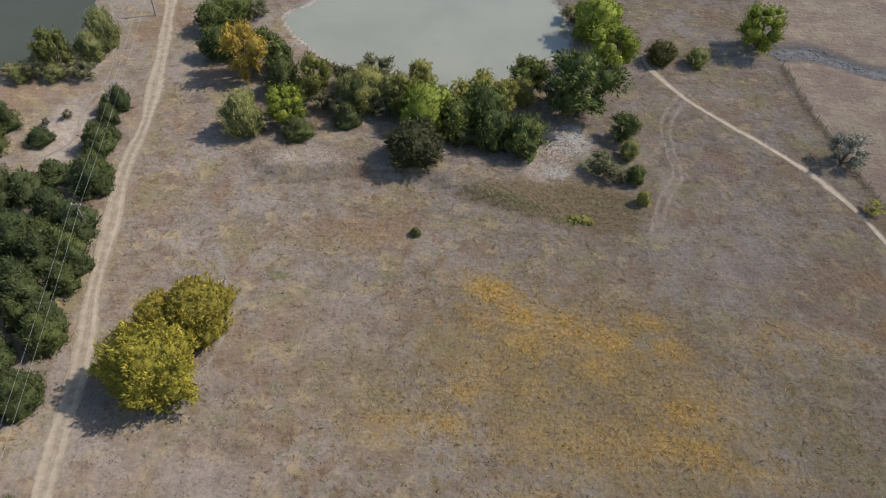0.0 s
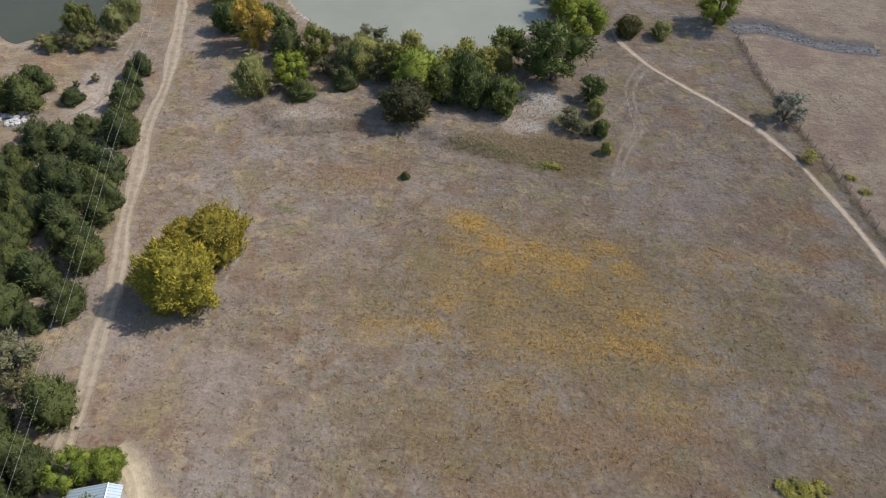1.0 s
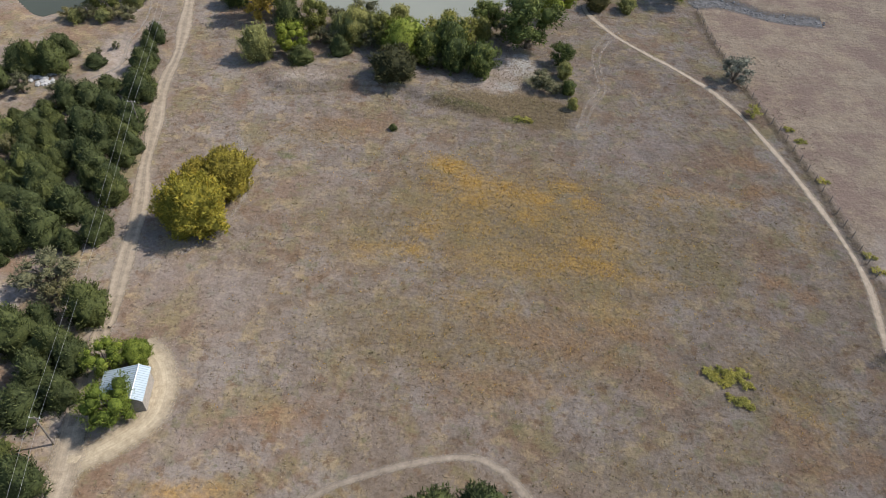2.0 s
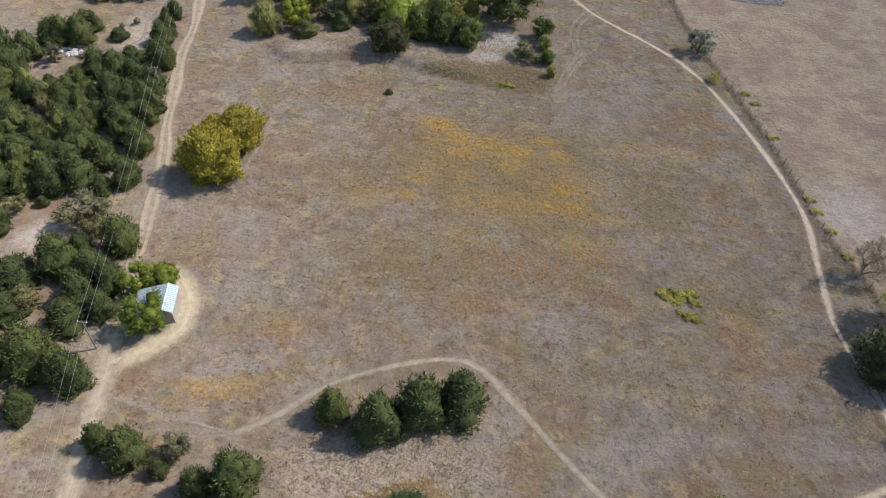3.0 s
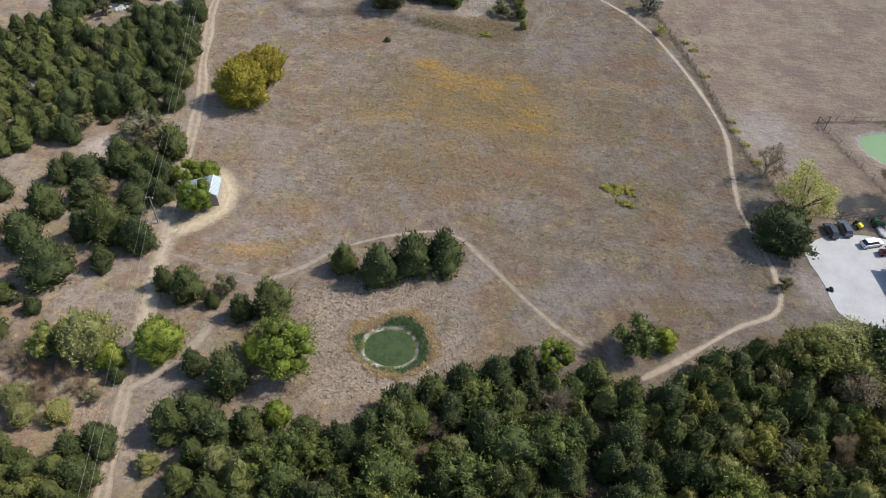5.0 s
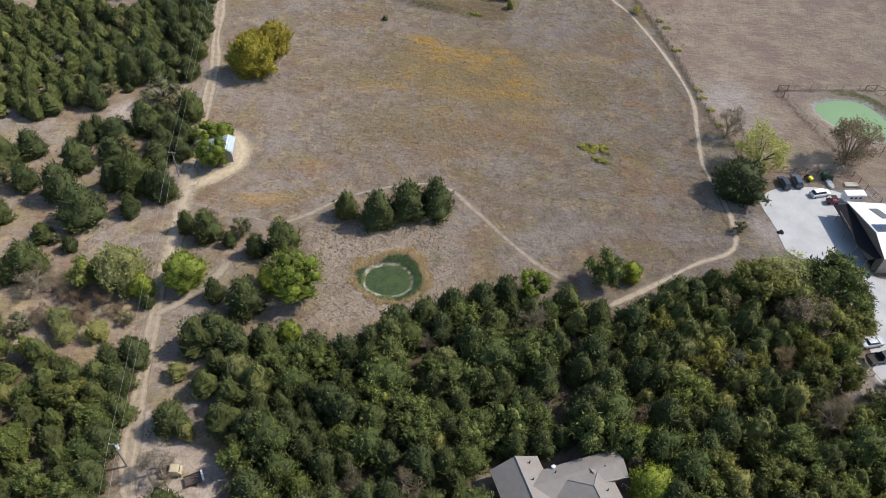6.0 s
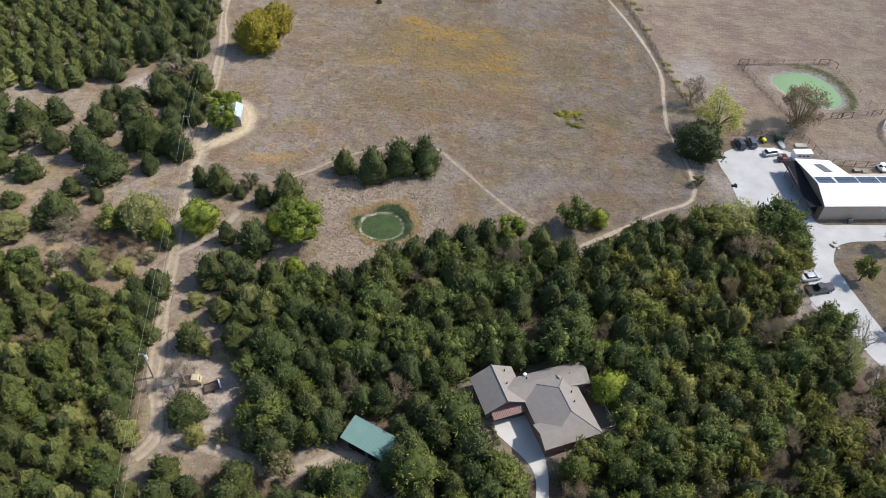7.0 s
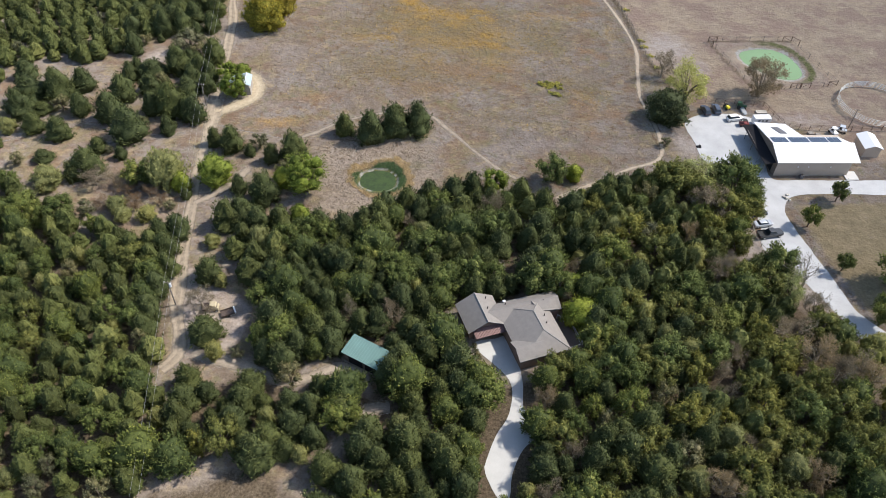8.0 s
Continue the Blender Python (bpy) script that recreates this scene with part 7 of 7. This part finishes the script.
def brace(x, y, turn):
    """A corner brace: two stout posts with a top rail and a diagonal."""
    b = thing("fence_brace", "welded pipe corner brace of the pasture fence", "fence brace", pose(x, y, float(height(x, y)), 0, 0, turn), "corner braces")
    for px in (0.0, 2.4):
        part("post", tube([(px, 0, -0.3), (px, 0, 1.6)], [0.09, 0.09]), M["steel"], b)
    part("rail", tube([(0, 0, 1.5), (2.4, 0, 1.5)], [0.06, 0.06]), M["steel"], b)
    part("diagonal", tube([(0, 0, 0.2), (2.4, 0, 1.45)], [0.05, 0.05]), M["steel"], b)


for row in ((84.4, 48.4, 10), (84.4, 48.4, -70), (107.3, 51.2, 185), (107.3, 51.2, -50), (101.2, 27.8, 5), (103.9, 28.2, 10), (113.5, 30.6, 195)):
    brace(*row)


def build_pen():
    p = thing("round_pen", "round horse pen of galvanised panels on bare soil", "round pen", pose(120.2, 22.3, 0.05))
    n, r = 20, 8.6
    post_me = mesh_of("post", *tube([(0, 0, -0.3), (0, 0, 1.6)], [0.06, 0.06]), M["panel_steel"])
    a, b = (r, 0), (r * math.cos(2 * math.pi / n), r * math.sin(2 * math.pi / n))
    panel_me = mesh_of("panel", *join_bm([tube([(*a, z), (*b, z)], [0.055, 0.055], 5) for z in (0.25, 0.58, 0.9, 1.22, 1.55)]), M["panel_steel"])
    for i in range(n):
        w = 2 * math.pi * i / n
        o = part("post", post_me, None, p)
        o.location = (r * math.cos(w), r * math.sin(w), 0)
        q = part("panel", panel_me, None, p)
        q.rotation_euler = (0, 0, w)


build_pen()
POLES = [(-63.3, 119.8, 6.5), (-51.9, 63.9, 6.2), (-40.3, 5.0, 6.2), (-27.9, -54.8, 6.4), (-15.0, -116.0, 6.4)]


def power_pole(x, y, tall, lamp=False):
    p = thing("utility_pole", "weathered grey wooden power pole beside the track", "utility pole", pose(x, y, float(height(x, y))), "power line poles")
    part("shaft", tube([(0, 0, -0.4), (0, 0, tall * 0.5), (0, 0, tall)], [0.13, 0.11, 0.09], 8), M["pole_wood"], p)
    part("crossarm", box(-0.7, 0.7, -0.05, 0.05, tall - 0.33, tall - 0.23), M["pole_wood"], p)
    for s in (-0.6, 0.6):
        part("insulator", tube([(s, 0, tall - 0.22), (s, 0, tall - 0.05)], [0.05, 0.04]), M["white_metal"], p)
    if lamp:
        part("transformer", tube([(0.28, 0, tall - 1.3), (0.28, 0, tall - 0.6)], [0.2, 0.2], 10), M["white_metal"], p, "pale transformer can")
    return p


for i, (x, y, tall) in enumerate(POLES):
    power_pole(x, y, tall, i == 3)
power_pole(111.2, 12.8, 5.4)
for (xa, ya, ta), (xb, yb, tb) in zip(POLES[:-1], POLES[1:]):
    for s in (-0.6, 0.6):
        pts = []
        for i in range(13):
            t = i / 12
            pts.append((xa + (xb - xa) * t + s, ya + (yb - ya) * t, ta - 0.05 + (tb - ta) * t - 3.2 * t * (1 - t)))
        ob = new("power_line", mesh_of("power_line", *tube(pts, [0.012] * 13, 4), M["wire"]))
        tagged(ob, "sagging overhead power cable between wooden poles", "cable", "power line cables")

# ---- small clutter ----
def rock_pile(name, label, category, x, y, spread, sizes, n, mat, seed, flat=0.6):
    p = thing(name, label, category, pose(x, y, float(height(x, y))))
    rng = rng_of(seed)
    for i in range(n):
        a, d = rng.uniform(0, 6.28), spread * math.sqrt(rng.random())
        part("piece", lumpy_ball((d * math.cos(a), d * math.sin(a), 0.1 + 0.3 * rng.random() * (1 - d / (spread + 0.1))), rng.uniform(*sizes), rng, 4, 6, flat), M[mat], p)


rock_pile("debris_pile", "heap of white building debris in the cedar clearing", "debris", -75.2, 77.0, 2.6, (0.25, 0.75), 34, "rubble", 1)
rock_pile("garden_rocks", "pale rocks edging the bend of the gravel drive", "rocks", 90.4, -14.0, 1.1, (0.2, 0.4), 9, "stone", 2)
rock_pile("yard_clutter", "pile of white garden clutter beside the house", "clutter", 21.5, -68.0, 2.2, (0.2, 0.5), 18, "rubble", 3)
rock_pile("brush_pile", "dark burnt brush heap on the bare yard edge", "brush pile", 74.4, 1.6, 0.5, (0.2, 0.4), 7, "dark", 5)
for x, y in ((26.2, -59.9), (26.6, -60.8), (27.0, -61.7), (26.0, -59.0)):
    tree("s", x, y, 0.9, 0.5)
for x, y in ((38.7, 22.9), (40.3, 23.4), (41.6, 22.8), (43.0, 21.5), (41.8, 19.1), (42.4, 18.6), (13.0, 74.2), (14.6, 74.0), (60.8, 76.6), (62.2, 73.5), (66.4, 43.6), (66.0, 46.5), (67.5, 39.0), (68.6, 33.5), (63.4, 63.0)):
    tree("Y", x, y, 0.6, 0.95)
    tree("Y", x + 0.9, y - 0.3, 0.5, 0.6)

def creek_stones():
    p = thing("creek_rocks", "grey stones strewn along the dry creek bed", "rocks")
    rng = rng_of(7)
    line_ = TRACKS["creek"]
    for i in range(110):
        x, y = line_[rng.integers(0, len(line_))] + rng.normal(0, 0.9, 2)
        part("stone", lumpy_ball((x, y, float(height(x, y)) + 0.05), rng.uniform(0.12, 0.38), rng, 3, 6, 0.6), M["grey_stone"], p)


creek_stones()

rnd = random.Random(77)
for i in range(16):
    tree("Y", rnd.gauss(40.6, 1.3), rnd.gauss(22.6, 0.7), 0.45, rnd.uniform(0.5, 0.9))
for i in range(6):
    tree("Y", rnd.gauss(42.2, 0.8), rnd.gauss(19.2, 0.4), 0.4, rnd.uniform(0.4, 0.7))

# ---- grass tufts, reeds ----
def tufts(name, label, pts, tall, wide, mat, seed, blades=3):
    """Loose blades leaning in clumps."""
    rng = rng_of(seed)
    n = len(pts)
    p = np.repeat(pts, blades, 0) + rng.normal(0, wide * 0.35, (n * blades, 2))
    z = height(p[:, 0], p[:, 1]) - 0.02
    base = np.concatenate([p, z[:, None]], 1)
    d = np.concatenate([rng.normal(0, 0.8, (n * blades, 2)), np.ones((n * blades, 1))], 1)
    v = leaf_cards(base, d, rng.uniform(0.6, 1.2, n * blades) * tall, rng.uniform(0.6, 1.2, n * blades) * wide * 0.3, rng)
    ob = new(name, tris_mesh(name, v, mat))
    return tagged(ob, label, "grass", kind="stuff")


def spots_in(x0, x1, y0, y1, n, seed, accept):
    rng = rng_of(seed)
    p = np.stack([rng.uniform(x0, x1, n), rng.uniform(y0, y1, n)], 1)
    return p[accept(p[:, 0], p[:, 1], rng.random(n))]


def off_tracks(px, py):
    ok = np.ones(px.shape, bool)
    for k, w in (("main", 2.0), ("cross", 1.1), ("east", 1.1), ("pad", 2.4), ("creek", 2.4)):
        ok &= line_distance(px, py, TRACKS[k]) > w
    for k in SHORES:
        ok &= poly_distance(px, py, SHORES[k]) > 0.8
    return ok & (poly_distance(px, py, LOT) > 0.3)


def clumpy(px, py):
    return 0.5 + 0.25 * np.sin(px * 0.31 + 2 * np.sin(py * 0.19)) + 0.25 * np.sin(py * 0.37 + 2 * np.sin(px * 0.23))


tufts("grass_tufts", "dry brown and tan grass tufts over the meadow", spots_in(-60, 66, -26, 100, 34000, 21, lambda x, y, r: off_tracks(x, y) & (r < 0.35 + 0.65 * clumpy(x, y))), 0.30, 0.40, M["tuft"], 31)
tufts("golden_grass", "golden-orange dry grass patches in the meadow", spots_in(-30, 55, -6, 66, 130000, 22, lambda x, y, r: off_tracks(x, y) & (r < 0.45 * blobs(x, y, GOLD_GRASS) ** 1.2 + 0.045 * blobs(x, y, WEEDY))), 0.30, 0.36, M["gold_tuft"], 32)
tufts("low_weeds", "low olive-brown weed clumps dotting the meadow", spots_in(-40, 62, -4, 80, 60000, 27, lambda x, y, r: off_tracks(x, y) & (r < 0.003 + 0.035 * blobs(x, y, WEEDY))), 0.22, 0.55, M["low_weed"], 37, 7)
tufts("pale_grass", "pale straw grass tufts round the small pond and the dam", spots_in(-55, 25, -40, 95, 300000, 23, lambda x, y, r: off_tracks(x, y) & (r < 0.6 * blobs(x, y, STRAW_GRASS))), 0.24, 0.36, M["straw"], 33)
tufts("reeds", "green reeds ringing the small round pond", spots_in(-6, 13, -26, -8, 12000, 24, lambda x, y, r: (poly_distance(x, y, SHORES["round"]) > 0.6) & (poly_distance(x, y, POND_REEDS) < 0.2 * np.sin(x * 3.1) * np.sin(y * 2.7))), 0.7, 0.32, M["reed"], 34)
tufts("reeds", "tan dry sedge outside the green ring of the pond", spots_in(-8, 14, -28, -6, 16000, 25, lambda x, y, r: (poly_distance(x, y, POND_REEDS) > 0.1) & (poly_distance(x, y, POND_SEDGE) < 0.5 * np.sin(x * 1.9) * np.sin(y * 2.3)) & (r < 0.8)), 0.8, 0.34, M["sedge"], 35)
tufts("hummock_grass", "rough bleached bunch grass round the small pond", spots_in(-16, 20, -31, -1, 9000, 26, lambda x, y, r: off_tracks(x, y) & (poly_distance(x, y, POND_MEADOW) < 0) & (poly_distance(x, y, POND_SEDGE) > 0.4) & (r < 0.05 + 0.22 * clumpy(2.3 * x, 2.3 * y))), 0.26, 0.6, M["hummock"], 36, 6)
